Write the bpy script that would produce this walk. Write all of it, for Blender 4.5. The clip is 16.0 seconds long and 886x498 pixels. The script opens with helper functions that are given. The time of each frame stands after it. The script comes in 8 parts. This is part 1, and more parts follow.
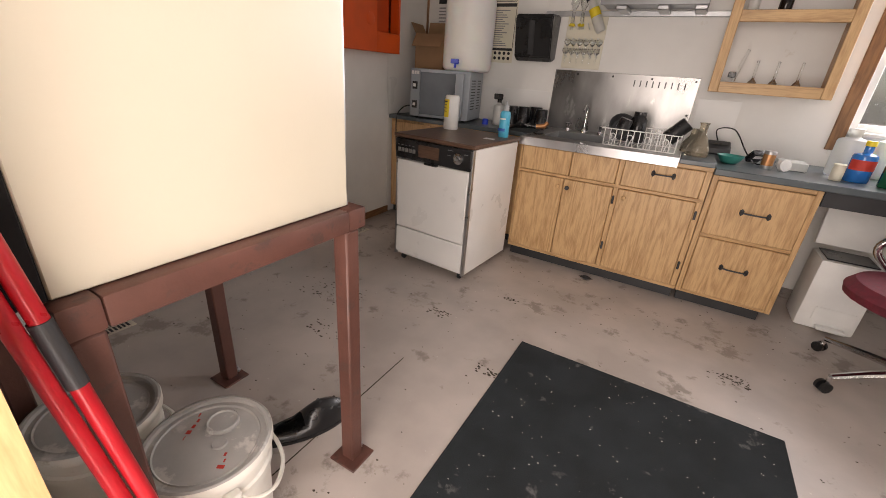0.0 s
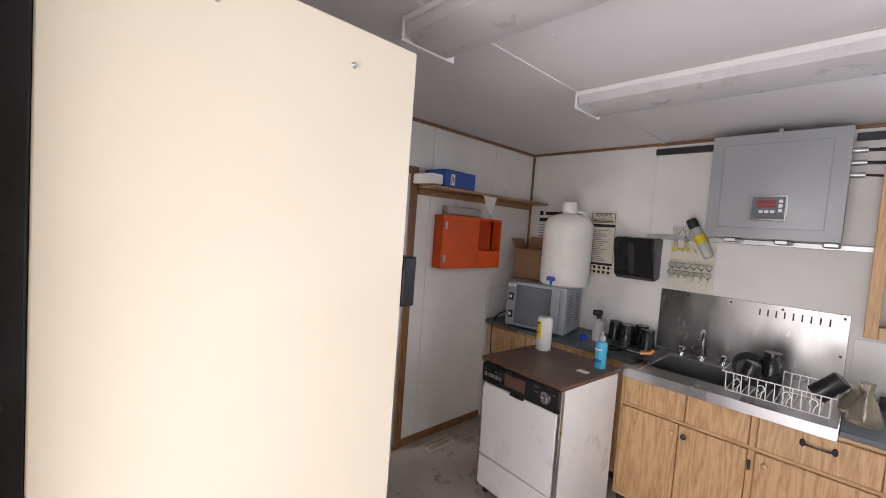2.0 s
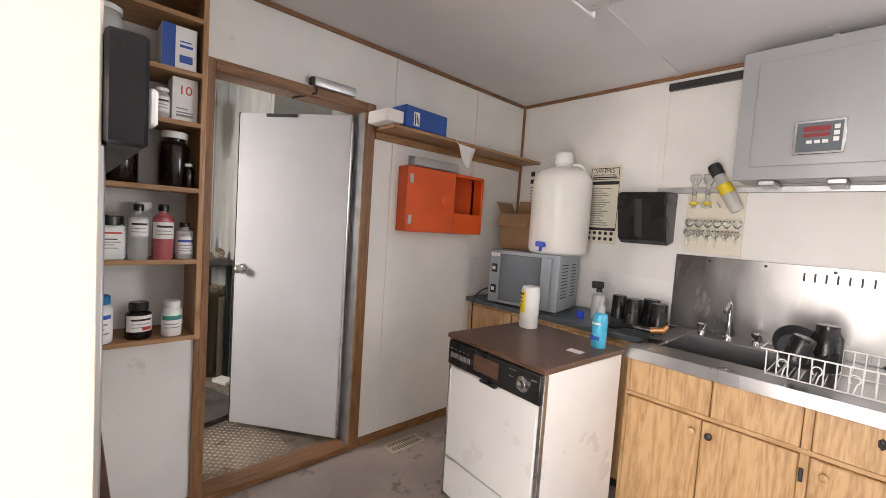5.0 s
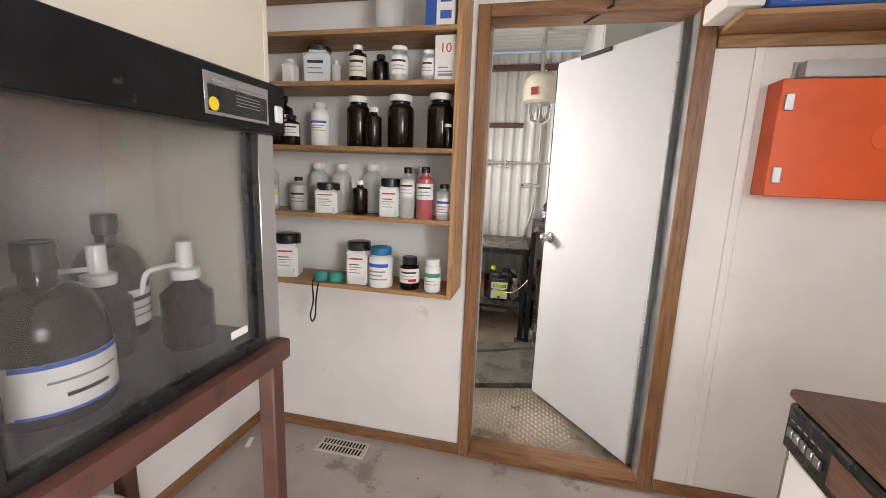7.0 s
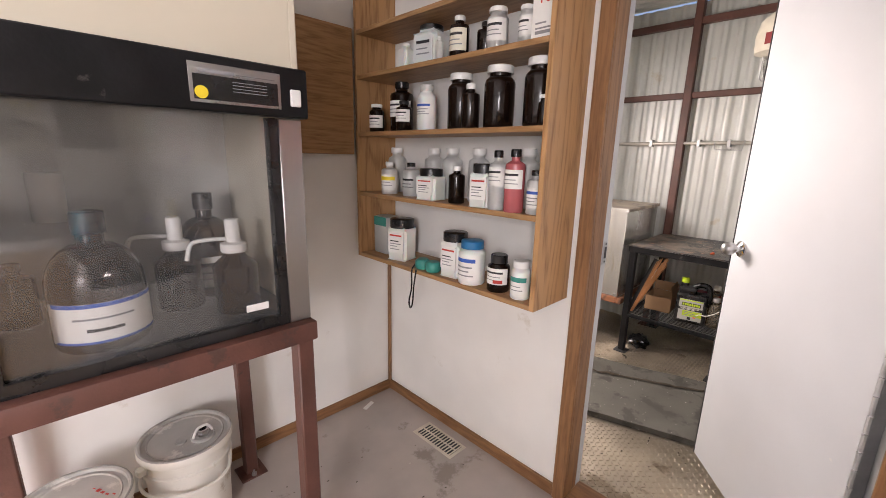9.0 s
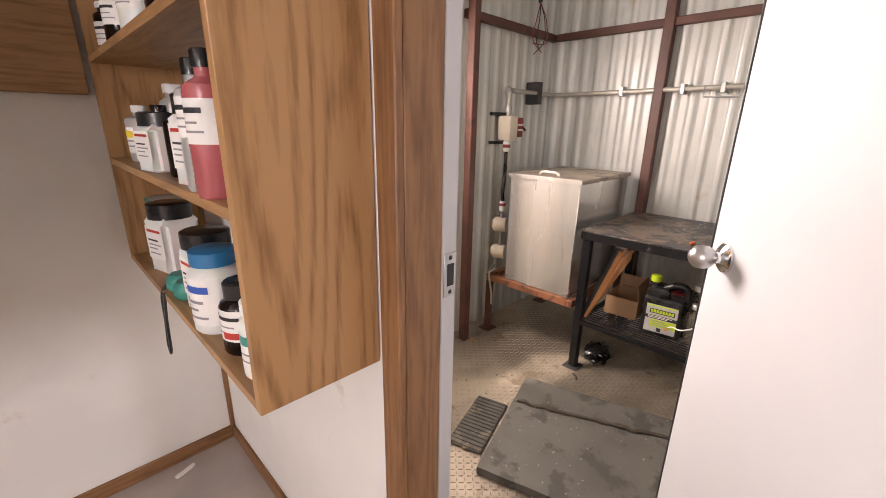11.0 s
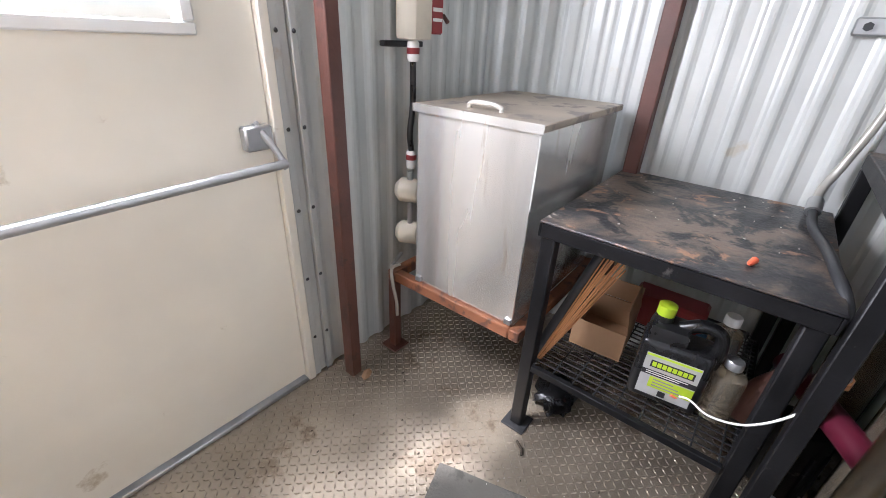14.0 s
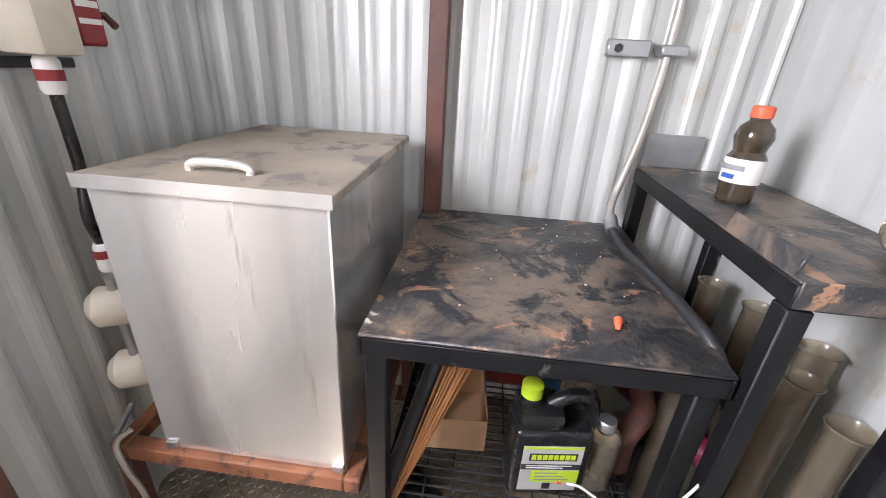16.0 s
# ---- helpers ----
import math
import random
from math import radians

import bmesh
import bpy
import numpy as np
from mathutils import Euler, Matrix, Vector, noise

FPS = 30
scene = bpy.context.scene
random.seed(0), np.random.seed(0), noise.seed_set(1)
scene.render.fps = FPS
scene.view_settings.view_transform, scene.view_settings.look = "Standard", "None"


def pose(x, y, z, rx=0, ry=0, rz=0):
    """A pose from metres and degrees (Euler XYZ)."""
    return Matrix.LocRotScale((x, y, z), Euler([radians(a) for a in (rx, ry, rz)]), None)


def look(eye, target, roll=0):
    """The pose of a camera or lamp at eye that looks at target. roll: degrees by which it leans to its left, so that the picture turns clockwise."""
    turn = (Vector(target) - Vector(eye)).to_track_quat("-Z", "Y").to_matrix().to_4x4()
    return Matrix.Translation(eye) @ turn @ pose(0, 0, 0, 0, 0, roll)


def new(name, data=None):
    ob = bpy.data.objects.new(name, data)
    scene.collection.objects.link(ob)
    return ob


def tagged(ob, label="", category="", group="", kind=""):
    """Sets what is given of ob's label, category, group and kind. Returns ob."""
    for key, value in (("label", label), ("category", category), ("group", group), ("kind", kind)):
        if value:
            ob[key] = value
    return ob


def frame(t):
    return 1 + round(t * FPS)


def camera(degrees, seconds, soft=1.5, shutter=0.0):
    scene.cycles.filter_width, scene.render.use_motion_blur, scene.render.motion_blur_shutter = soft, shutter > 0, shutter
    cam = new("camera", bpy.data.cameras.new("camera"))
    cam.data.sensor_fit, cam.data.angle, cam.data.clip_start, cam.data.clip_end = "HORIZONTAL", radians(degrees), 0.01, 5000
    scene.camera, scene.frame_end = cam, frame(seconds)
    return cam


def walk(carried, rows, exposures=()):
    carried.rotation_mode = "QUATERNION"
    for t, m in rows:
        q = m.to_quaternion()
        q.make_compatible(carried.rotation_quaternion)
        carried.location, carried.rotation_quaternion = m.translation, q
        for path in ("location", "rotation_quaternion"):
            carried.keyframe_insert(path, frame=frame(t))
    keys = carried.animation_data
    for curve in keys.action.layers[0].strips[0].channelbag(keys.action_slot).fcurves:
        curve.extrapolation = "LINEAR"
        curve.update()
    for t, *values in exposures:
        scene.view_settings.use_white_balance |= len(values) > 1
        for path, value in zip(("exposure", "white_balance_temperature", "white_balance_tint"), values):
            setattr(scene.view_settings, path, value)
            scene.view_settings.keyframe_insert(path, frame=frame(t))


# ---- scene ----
cam = camera(94.9, 16.0, soft=0.9)
PATH = [
    (0, (-0.065, -0.033, 1.296), (-0.953, 1.571, 0.497), 4.3),
    (0.5, (-0.086, -0.028, 1.489), (-1.21, 1.5, 0.856), 3.8),
    (1, (-0.051, -0.001, 1.617), (-1.346, 1.46, 1.182), 3.8),
    (1.5, (-0.049, 0.072, 1.693), (-1.45, 1.477, 1.439), 4.0),
    (2, (-0.043, 0.156, 1.723), (-1.487, 1.536, 1.616), 4.2),
    (2.5, (-0.103, 0.282, 1.731), (-1.531, 1.682, 1.712), 4.1),
    (3, (-0.201, 0.438, 1.719), (-1.583, 1.883, 1.732), 3.9),
    (3.2, (-0.212, 0.487, 1.697), (-1.573, 1.953, 1.712), 3.8),
    (5.3, (-0.26, 0.829, 1.451), (-1.786, 2.108, 1.268), 4.0),
    (5.5, (-0.306, 0.903, 1.457), (-1.912, 2.076, 1.241), 3.9),
    (6, (-0.388, 1.081, 1.435), (-2.215, 1.849, 1.168), 3.5),
    (6.5, (-0.438, 1.32, 1.43), (-2.404, 1.509, 1.111), 2.9),
    (7, (-0.533, 1.482, 1.433), (-2.454, 1.052, 1.075), 2.2),
    (7.5, (-0.66, 1.675, 1.448), (-2.363, 0.7, 1.06), 1.4),
    (8, (-0.738, 1.892, 1.466), (-2.221, 0.612, 1.061), 0.9),
    (8.2, (-0.768, 1.961, 1.462), (-2.179, 0.602, 1.057), 0.8),
    (10.3, (-1.644, 1.699, 1.415), (-3.012, 0.326, 0.92), 1.8),
    (10.5, (-1.755, 1.759, 1.417), (-3.112, 0.38, 0.91), 1.1),
    (11, (-1.994, 1.746, 1.364), (-3.352, 0.402, 0.776), 1.0),
    (11.5, (-2.229, 1.666, 1.306), (-3.576, 0.369, 0.597), 1.2),
    (12, (-2.432, 1.63, 1.24), (-3.762, 0.38, 0.424), 1.8),
    (12.5, (-2.566, 1.544, 1.225), (-3.869, 0.328, 0.319), 1.7),
    (13, (-2.669, 1.414, 1.247), (-3.984, 0.227, 0.319), 2.2),
    (13.5, (-2.795, 1.313, 1.292), (-4.126, 0.146, 0.362), 2.4),
    (14, (-3.006, 1.225, 1.285), (-4.409, 0.14, 0.359), 2.9),
    (14.5, (-3.158, 1.168, 1.291), (-4.645, 0.187, 0.382), 3.1),
    (15, (-3.261, 1.111, 1.303), (-4.865, 0.308, 0.417), 3.3),
    (15.5, (-3.351, 1.071, 1.306), (-5.073, 0.524, 0.448), 3.4),
    (16, (-3.423, 0.991, 1.294), (-5.236, 0.82, 0.468), 3.3),
]
EXPOSURES = [(0, -0.93, 7100, 20), (1, -0.86, 6350, 24), (2.5, -0.8, 6250, 17), (5.5, 0.05, 6700, 17), (6.5, 0.42, 6700, 16), (8, 0.4, 6650, 18), (10.5, 0.52, 7200, 26), (12.6, 0.66, 7100, 22), (13.5, 0.78, 5650, 17), (16, 0.9, 5850, 19)]
walk(cam, [(t, look(eye, target, roll)) for t, eye, target, roll in PATH], EXPOSURES)

# ---- world, sun, large lights ----
world = bpy.data.worlds.new("world")
scene.world = world
world.use_nodes = True
wn = world.node_tree.nodes
sky = wn.new("ShaderNodeTexSky")
sky.sky_type, sky.sun_disc = "NISHITA", False
sky.sun_elevation, sky.sun_rotation = radians(62), radians(136)
wn["Background"].inputs["Strength"].default_value = 0.12
world.node_tree.links.new(sky.outputs[0], wn["Background"].inputs["Color"])


def lamp(name, kind, energy, m, color=(1, 1, 1), size=None, angle=None):
    data = bpy.data.lights.new(name, kind)
    data.energy, data.color = energy, color
    if size:
        data.shape, data.size, data.size_y = "RECTANGLE", size[0], size[1]
    if angle:
        data.angle = radians(angle)
    ob = new(name, data)
    ob.matrix_world = m
    return ob


lamp("sun", "SUN", 5.0, look((0.66, -0.68, 1.62), (0, 0, 0)), (1, 0.93, 0.82), angle=3)
lamp("window_daylight", "AREA", 125, look((1.45, 3.66, 1.75), (1.35, 0, 1.2)), (0.93, 0.97, 1.0), (1.3, 1.2))
lamp("entry_daylight", "AREA", 100, look((-0.15, -0.45, 1.06), (-0.15, 3, 1.06)), (1.0, 0.96, 0.9), (1.0, 2.0))
lamp("porch_window_daylight", "AREA", 46, look((-3.21, -0.03, 1.62), (-3.3, 2, 0.5)), (1.0, 0.96, 0.9), (0.48, 0.62))

# ---- materials ----


def material(name, color, rough=0.5, metal=0.0, vary=0.12, scale=6.0, bump=0.05, fine=80.0, second=None, amount=0.5, spec=0.5, stretch=(1, 1, 1), coat=0.0):
    """Principled surface with a broad mottling, an optional second colour in patches and a fine relief."""
    m = bpy.data.materials.new(name)
    m.use_nodes = True
    n, l = m.node_tree.nodes, m.node_tree.links
    b = n["Principled BSDF"]
    b.inputs["Roughness"].default_value, b.inputs["Metallic"].default_value = rough, metal
    b.inputs["Specular IOR Level"].default_value = spec
    b.inputs["Coat Weight"].default_value = coat
    tc, mp = n.new("ShaderNodeTexCoord"), n.new("ShaderNodeMapping")
    mp.inputs["Scale"].default_value = stretch
    l.new(tc.outputs["Object"], mp.inputs["Vector"])
    big, small = n.new("ShaderNodeTexNoise"), n.new("ShaderNodeTexNoise")
    for t, s in ((big, scale), (small, fine)):
        t.inputs["Scale"].default_value, t.inputs["Detail"].default_value = s, 6
        l.new(mp.outputs[0], t.inputs["Vector"])
    ramp = n.new("ShaderNodeValToRGB")
    dark = tuple(c * (1 - vary) for c in color)
    lite = tuple(min(1, c * (1 + vary * 0.6)) for c in color)
    ramp.color_ramp.elements[0].position, ramp.color_ramp.elements[1].position = 0.38, 0.62
    ramp.color_ramp.elements[0].color, ramp.color_ramp.elements[1].color = (*dark, 1), (*lite, 1)
    l.new(big.outputs["Fac"], ramp.inputs[0])
    out = ramp.outputs[0]
    if second:
        third = n.new("ShaderNodeTexNoise")
        third.inputs["Scale"].default_value, third.inputs["Detail"].default_value = scale * 1.7, 9
        third.inputs["Roughness"].default_value = 0.65
        off = n.new("ShaderNodeMapping")
        off.inputs["Location"].default_value = (3.1, 7.7, 1.3)
        l.new(mp.outputs[0], off.inputs["Vector"])
        l.new(off.outputs[0], third.inputs["Vector"])
        cut = n.new("ShaderNodeMapRange")
        cut.inputs["From Min"].default_value, cut.inputs["From Max"].default_value = 0.64 - 0.27 * amount, 0.70 - 0.27 * amount
        l.new(third.outputs["Fac"], cut.inputs["Value"])
        mix = n.new("ShaderNodeMix")
        mix.data_type = "RGBA"
        l.new(cut.outputs[0], mix.inputs["Factor"])
        l.new(out, mix.inputs["A"])
        mix.inputs["B"].default_value = (*second, 1)
        out = mix.outputs["Result"]
    l.new(out, b.inputs["Base Color"])
    rr = n.new("ShaderNodeMapRange")
    rr.inputs["To Min"].default_value, rr.inputs["To Max"].default_value = max(0.02, rough - 0.12), min(1, rough + 0.12)
    l.new(big.outputs["Fac"], rr.inputs["Value"])
    l.new(rr.outputs[0], b.inputs["Roughness"])
    if bump:
        bp = n.new("ShaderNodeBump")
        bp.inputs["Strength"].default_value, bp.inputs["Distance"].default_value = bump, 0.01
        l.new(small.outputs["Fac"], bp.inputs["Height"])
        l.new(bp.outputs[0], b.inputs["Normal"])
    return m


def wood(name, light, dark, axis="z", rough=0.45, scale=1.0, sharp=0.5):
    """Flat-sawn oak look: long streaks and cathedral bands along one axis."""
    m = bpy.data.materials.new(name)
    m.use_nodes = True
    n, l = m.node_tree.nodes, m.node_tree.links
    b = n["Principled BSDF"]
    b.inputs["Roughness"].default_value = rough
    tc, info, add = n.new("ShaderNodeTexCoord"), n.new("ShaderNodeObjectInfo"), n.new("ShaderNodeVectorMath")
    sc = n.new("ShaderNodeVectorMath")
    sc.operation = "SCALE"
    sc.inputs[0].default_value = (5.0, 3.0, 4.0)
    l.new(info.outputs["Random"], sc.inputs["Scale"])
    l.new(tc.outputs["Object"], add.inputs[0])
    l.new(sc.outputs[0], add.inputs[1])
    mp = n.new("ShaderNodeMapping")
    k = {"x": (0.1, 1, 1), "y": (1, 0.1, 1), "z": (1, 1, 0.1)}[axis]
    mp.inputs["Scale"].default_value = tuple(scale * v for v in k)
    l.new(add.outputs[0], mp.inputs["Vector"])
    broad, rings, pores = n.new("ShaderNodeTexNoise"), n.new("ShaderNodeMath"), n.new("ShaderNodeTexNoise")
    broad.inputs["Scale"].default_value, broad.inputs["Detail"].default_value = 6, 2
    l.new(mp.outputs[0], broad.inputs["Vector"])
    rings.operation = "MULTIPLY"
    rings.inputs[1].default_value = 14
    l.new(broad.outputs["Fac"], rings.inputs[0])
    fr = n.new("ShaderNodeMath")
    fr.operation = "PINGPONG"
    fr.inputs[1].default_value = 0.5
    l.new(rings.outputs[0], fr.inputs[0])
    pores.inputs["Scale"].default_value, pores.inputs["Detail"].default_value = 140, 4
    l.new(mp.outputs[0], pores.inputs["Vector"])
    mixv = n.new("ShaderNodeMath")
    mixv.operation = "MULTIPLY_ADD"
    mixv.inputs[1].default_value = sharp
    l.new(fr.outputs[0], mixv.inputs[0])
    half = n.new("ShaderNodeMath")
    half.operation = "MULTIPLY"
    half.inputs[1].default_value = 0.75
    l.new(pores.outputs["Fac"], half.inputs[0])
    l.new(half.outputs[0], mixv.inputs[2])
    ramp = n.new("ShaderNodeValToRGB")
    ramp.color_ramp.elements[0].position, ramp.color_ramp.elements[1].position = 0.25, 0.62
    ramp.color_ramp.elements[0].color, ramp.color_ramp.elements[1].color = (*dark, 1), (*light, 1)
    l.new(mixv.outputs[0], ramp.inputs[0])
    l.new(ramp.outputs[0], b.inputs["Base Color"])
    bp = n.new("ShaderNodeBump")
    bp.inputs["Strength"].default_value, bp.inputs["Distance"].default_value = 0.08, 0.004
    l.new(pores.outputs["Fac"], bp.inputs["Height"])
    l.new(bp.outputs[0], b.inputs["Normal"])
    return m


def glass(name, color=(1, 1, 1), rough=0.02, dirt=0.0, ior=1.45):
    """Clear glass or plastic; dirt mixes in a thin film of dust."""
    m = bpy.data.materials.new(name)
    m.use_nodes = True
    n, l = m.node_tree.nodes, m.node_tree.links
    b = n["Principled BSDF"]
    b.inputs["Base Color"].default_value = (*color, 1)
    b.inputs["Roughness"].default_value, b.inputs["Transmission Weight"].default_value = rough, 1.0 - dirt
    b.inputs["IOR"].default_value = ior
    t = n.new("ShaderNodeTexNoise")
    t.inputs["Scale"].default_value, t.inputs["Detail"].default_value = 9, 5
    r = n.new("ShaderNodeMapRange")
    r.inputs["To Min"].default_value, r.inputs["To Max"].default_value = rough, rough + 0.12
    tc = n.new("ShaderNodeTexCoord")
    l.new(tc.outputs["Object"], t.inputs["Vector"])
    l.new(t.outputs["Fac"], r.inputs["Value"])
    l.new(r.outputs[0], b.inputs["Roughness"])
    return m


def pane_glass(name, dust=0.1, tint=(0.9, 0.9, 0.9)):
    """A thin flat pane: see-through, with gloss and a grey film for dust and, on the sash, milky reflection."""
    m = bpy.data.materials.new(name)
    m.use_nodes = True
    n, l = m.node_tree.nodes, m.node_tree.links
    n.remove(n["Principled BSDF"])
    tr, gl, df, m1, m2 = (n.new("ShaderNode" + k) for k in ("BsdfTransparent", "BsdfGlossy", "BsdfDiffuse", "MixShader", "MixShader"))
    tr.inputs[0].default_value = (*tint, 1)
    gl.inputs["Roughness"].default_value = 0.04
    df.inputs[0].default_value = (0.5, 0.5, 0.5, 1)
    lw, pw, ma = n.new("ShaderNodeLayerWeight"), n.new("ShaderNodeMath"), n.new("ShaderNodeMath")
    pw.operation, ma.operation = "POWER", "MULTIPLY_ADD"
    pw.inputs[1].default_value, ma.inputs[1].default_value, ma.inputs[2].default_value = 4.0, 0.6, 0.04
    l.new(lw.outputs["Facing"], pw.inputs[0])
    l.new(pw.outputs[0], ma.inputs[0])
    l.new(ma.outputs[0], m1.inputs[0])
    l.new(tr.outputs[0], m1.inputs[1])
    l.new(gl.outputs[0], m1.inputs[2])
    t, r = n.new("ShaderNodeTexNoise"), n.new("ShaderNodeMapRange")
    t.inputs["Scale"].default_value, t.inputs["Detail"].default_value = 5, 6
    r.inputs["To Min"].default_value, r.inputs["To Max"].default_value = dust * 0.4, dust * 1.6
    l.new(t.outputs["Fac"], r.inputs["Value"])
    l.new(r.outputs[0], m2.inputs[0])
    l.new(m1.outputs[0], m2.inputs[1])
    l.new(df.outputs[0], m2.inputs[2])
    l.new(m2.outputs[0], n["Material Output"].inputs[0])
    return m


M_WALL = material("wall_paint", (0.78, 0.77, 0.74), 0.45, vary=0.05, scale=2.5, bump=0.04, fine=160, second=(0.66, 0.63, 0.57), amount=0.0)
M_CEIL = material("ceiling_board", (0.74, 0.735, 0.74), 0.6, vary=0.04, scale=1.5, bump=0.06, fine=220)
M_FLOOR = material("vinyl_floor", (0.42, 0.37, 0.338), 0.42, vary=0.12, scale=3.0, bump=0.05, fine=140, second=(0.25, 0.215, 0.185), amount=0.2)
M_BROWN = wood("brown_trim", (0.27, 0.135, 0.058), (0.15, 0.068, 0.028), "z", 0.45)
M_BROWNX = wood("brown_trim_long", (0.27, 0.135, 0.058), (0.15, 0.068, 0.028), "x", 0.45)
M_BROWNY = wood("brown_trim_deep", (0.27, 0.135, 0.058), (0.15, 0.068, 0.028), "y", 0.45)
M_OAK = wood("oak_front", (0.60, 0.385, 0.19), (0.38, 0.215, 0.09), "z", 0.42)
M_OAKX = wood("oak_rail", (0.58, 0.37, 0.18), (0.38, 0.215, 0.09), "x", 0.42)
M_PINE = wood("pine_frame", (0.62, 0.40, 0.20), (0.46, 0.27, 0.12), "z", 0.5, sharp=0.35)
M_SHELF = wood("shelf_board", (0.40, 0.225, 0.10), (0.24, 0.12, 0.045), "y", 0.45)
M_SHELFZ = wood("shelf_side", (0.46, 0.26, 0.115), (0.25, 0.12, 0.045), "z", 0.4, 0.8, 0.8)
M_SHELFX = wood("shelf_board_cross", (0.40, 0.225, 0.10), (0.24, 0.12, 0.045), "x", 0.45)
M_CREAM = material("cream_enamel", (0.61, 0.56, 0.45), 0.32, vary=0.03, scale=2, bump=0.02, fine=200)
M_DOORW = material("white_steel_door", (0.50, 0.515, 0.535), 0.6, vary=0.04, scale=2.5, bump=0.03, fine=90, second=(0.62, 0.6, 0.56), amount=-0.15)
M_DOORC = material("cream_steel_door", (0.85, 0.81, 0.71), 0.4, vary=0.06, scale=2.2, bump=0.03, fine=90, second=(0.50, 0.42, 0.3), amount=-0.02)
M_SHEET = material("corrugated_white_steel", (0.56, 0.575, 0.555), 0.38, metal=0.15, vary=0.07, scale=2.5, bump=0.03, fine=60, second=(0.5, 0.47, 0.4), amount=0.02)
M_PLATE = material("tread_plate_steel", (0.36, 0.31, 0.245), 0.34, metal=0.6, vary=0.25, scale=3, bump=0.14, fine=120, second=(0.22, 0.175, 0.13), amount=0.22)
M_STEEL = material("brushed_steel", (0.48, 0.48, 0.485), 0.3, metal=1.0, vary=0.12, scale=3, bump=0.006, fine=160, stretch=(1, 1, 0.15))
# stained splashback steel, darkened in colour for the dim room it would reflect
M_DULLSTEEL = material("dull_dark_reflection_steel", (0.30, 0.295, 0.29), 0.3, metal=1.0, vary=0.3, scale=4, bump=0.02, fine=120, second=(0.42, 0.41, 0.40), amount=0.2, stretch=(1, 1, 0.4))
# upright tone streaks stand in for reflections; the brownish second colour is staining
M_STEELBOX = material("stained_reflection_streak_steel", (0.82, 0.805, 0.78), 0.24, metal=0.8, vary=0.16, scale=5, bump=0.02, fine=60, second=(0.55, 0.48, 0.40), amount=0.14, stretch=(1, 1, 0.1))
M_STEELLID = material("dusty_steel_lid", (0.42, 0.36, 0.29), 0.55, metal=0.45, vary=0.2, scale=5, bump=0.06, fine=90, second=(0.25, 0.22, 0.2), amount=0.35)
M_CHROME = material("chrome", (0.75, 0.75, 0.76), 0.12, metal=1.0, vary=0.03, bump=0.0)
M_GALV = material("galvanised", (0.5, 0.51, 0.52), 0.4, metal=0.9, vary=0.12, scale=12, bump=0.03)
M_RUST = material("red_oxide_steel", (0.105, 0.042, 0.031), 0.5, vary=0.22, scale=7, bump=0.1, fine=110, second=(0.07, 0.035, 0.028), amount=0.25)
M_RUSTO = material("rusty_orange_steel", (0.24, 0.095, 0.045), 0.6, vary=0.25, scale=9, bump=0.12, fine=110, second=(0.1, 0.045, 0.03), amount=0.35)
M_BLACK = material("black_painted_steel", (0.010, 0.010, 0.011), 0.42, vary=0.3, scale=8, bump=0.08, fine=110, second=(0.07, 0.065, 0.06), amount=0.0, spec=0.18)
M_BLACKP = material("black_plastic", (0.012, 0.012, 0.013), 0.28, vary=0.2, scale=8, bump=0.03)
M_DARK = material("dark_grey_metal", (0.04, 0.041, 0.044), 0.45, metal=0.3, vary=0.15, scale=6, bump=0.05)


def grime(name, layers, rough, bump):
    """A worn sheet: coats of dirt and paint laid over one another, each (colour, scale, cut, edge, offset)."""
    m = material(name, layers[0][0], rough, 0.15, 0.35, layers[0][1], bump, 70)
    n, l = m.node_tree.nodes, m.node_tree.links
    b = n["Principled BSDF"]
    out = b.inputs["Base Color"].links[0].from_socket
    tc = n.new("ShaderNodeTexCoord")
    for color, scale, cut, edge, off in layers[1:]:
        mp, t, r, mix = n.new("ShaderNodeMapping"), n.new("ShaderNodeTexNoise"), n.new("ShaderNodeMapRange"), n.new("ShaderNodeMix")
        mp.inputs["Location"].default_value = (off, off * 1.7, off * 0.6)
        t.inputs["Scale"].default_value, t.inputs["Detail"].default_value, t.inputs["Roughness"].default_value = scale, 10, 0.7
        t.inputs["Distortion"].default_value = 0.6
        r.inputs["From Min"].default_value, r.inputs["From Max"].default_value = cut, cut + edge
        mix.data_type = "RGBA"
        l.new(tc.outputs["Object"], mp.inputs["Vector"])
        l.new(mp.outputs[0], t.inputs["Vector"])
        l.new(t.outputs["Fac"], r.inputs["Value"])
        l.new(r.outputs[0], mix.inputs["Factor"])
        l.new(out, mix.inputs["A"])
        mix.inputs["B"].default_value = (*color, 1)
        out = mix.outputs["Result"]
    l.new(out, b.inputs["Base Color"])
    return m


M_TABTOP = grime("grimy_table_top", (((0.05, 0.05, 0.053), 5), ((0.19, 0.145, 0.11), 3.6, 0.45, 0.12, 2.0), ((0.025, 0.026, 0.03), 5.0, 0.51, 0.05, 7.0), ((0.36, 0.2, 0.12), 7.0, 0.58, 0.05, 4.0), ((0.5, 0.45, 0.39), 14.0, 0.63, 0.05, 9.0)), 0.42, 0.3)
M_GREYTOP = material("grey_laminate", (0.075, 0.095, 0.105), 0.35, vary=0.15, scale=5, bump=0.02, second=(0.14, 0.16, 0.165), amount=0.2)
M_WALNUT = wood("walnut_laminate", (0.13, 0.07, 0.045), (0.065, 0.034, 0.022), "x", 0.4, 1.5)
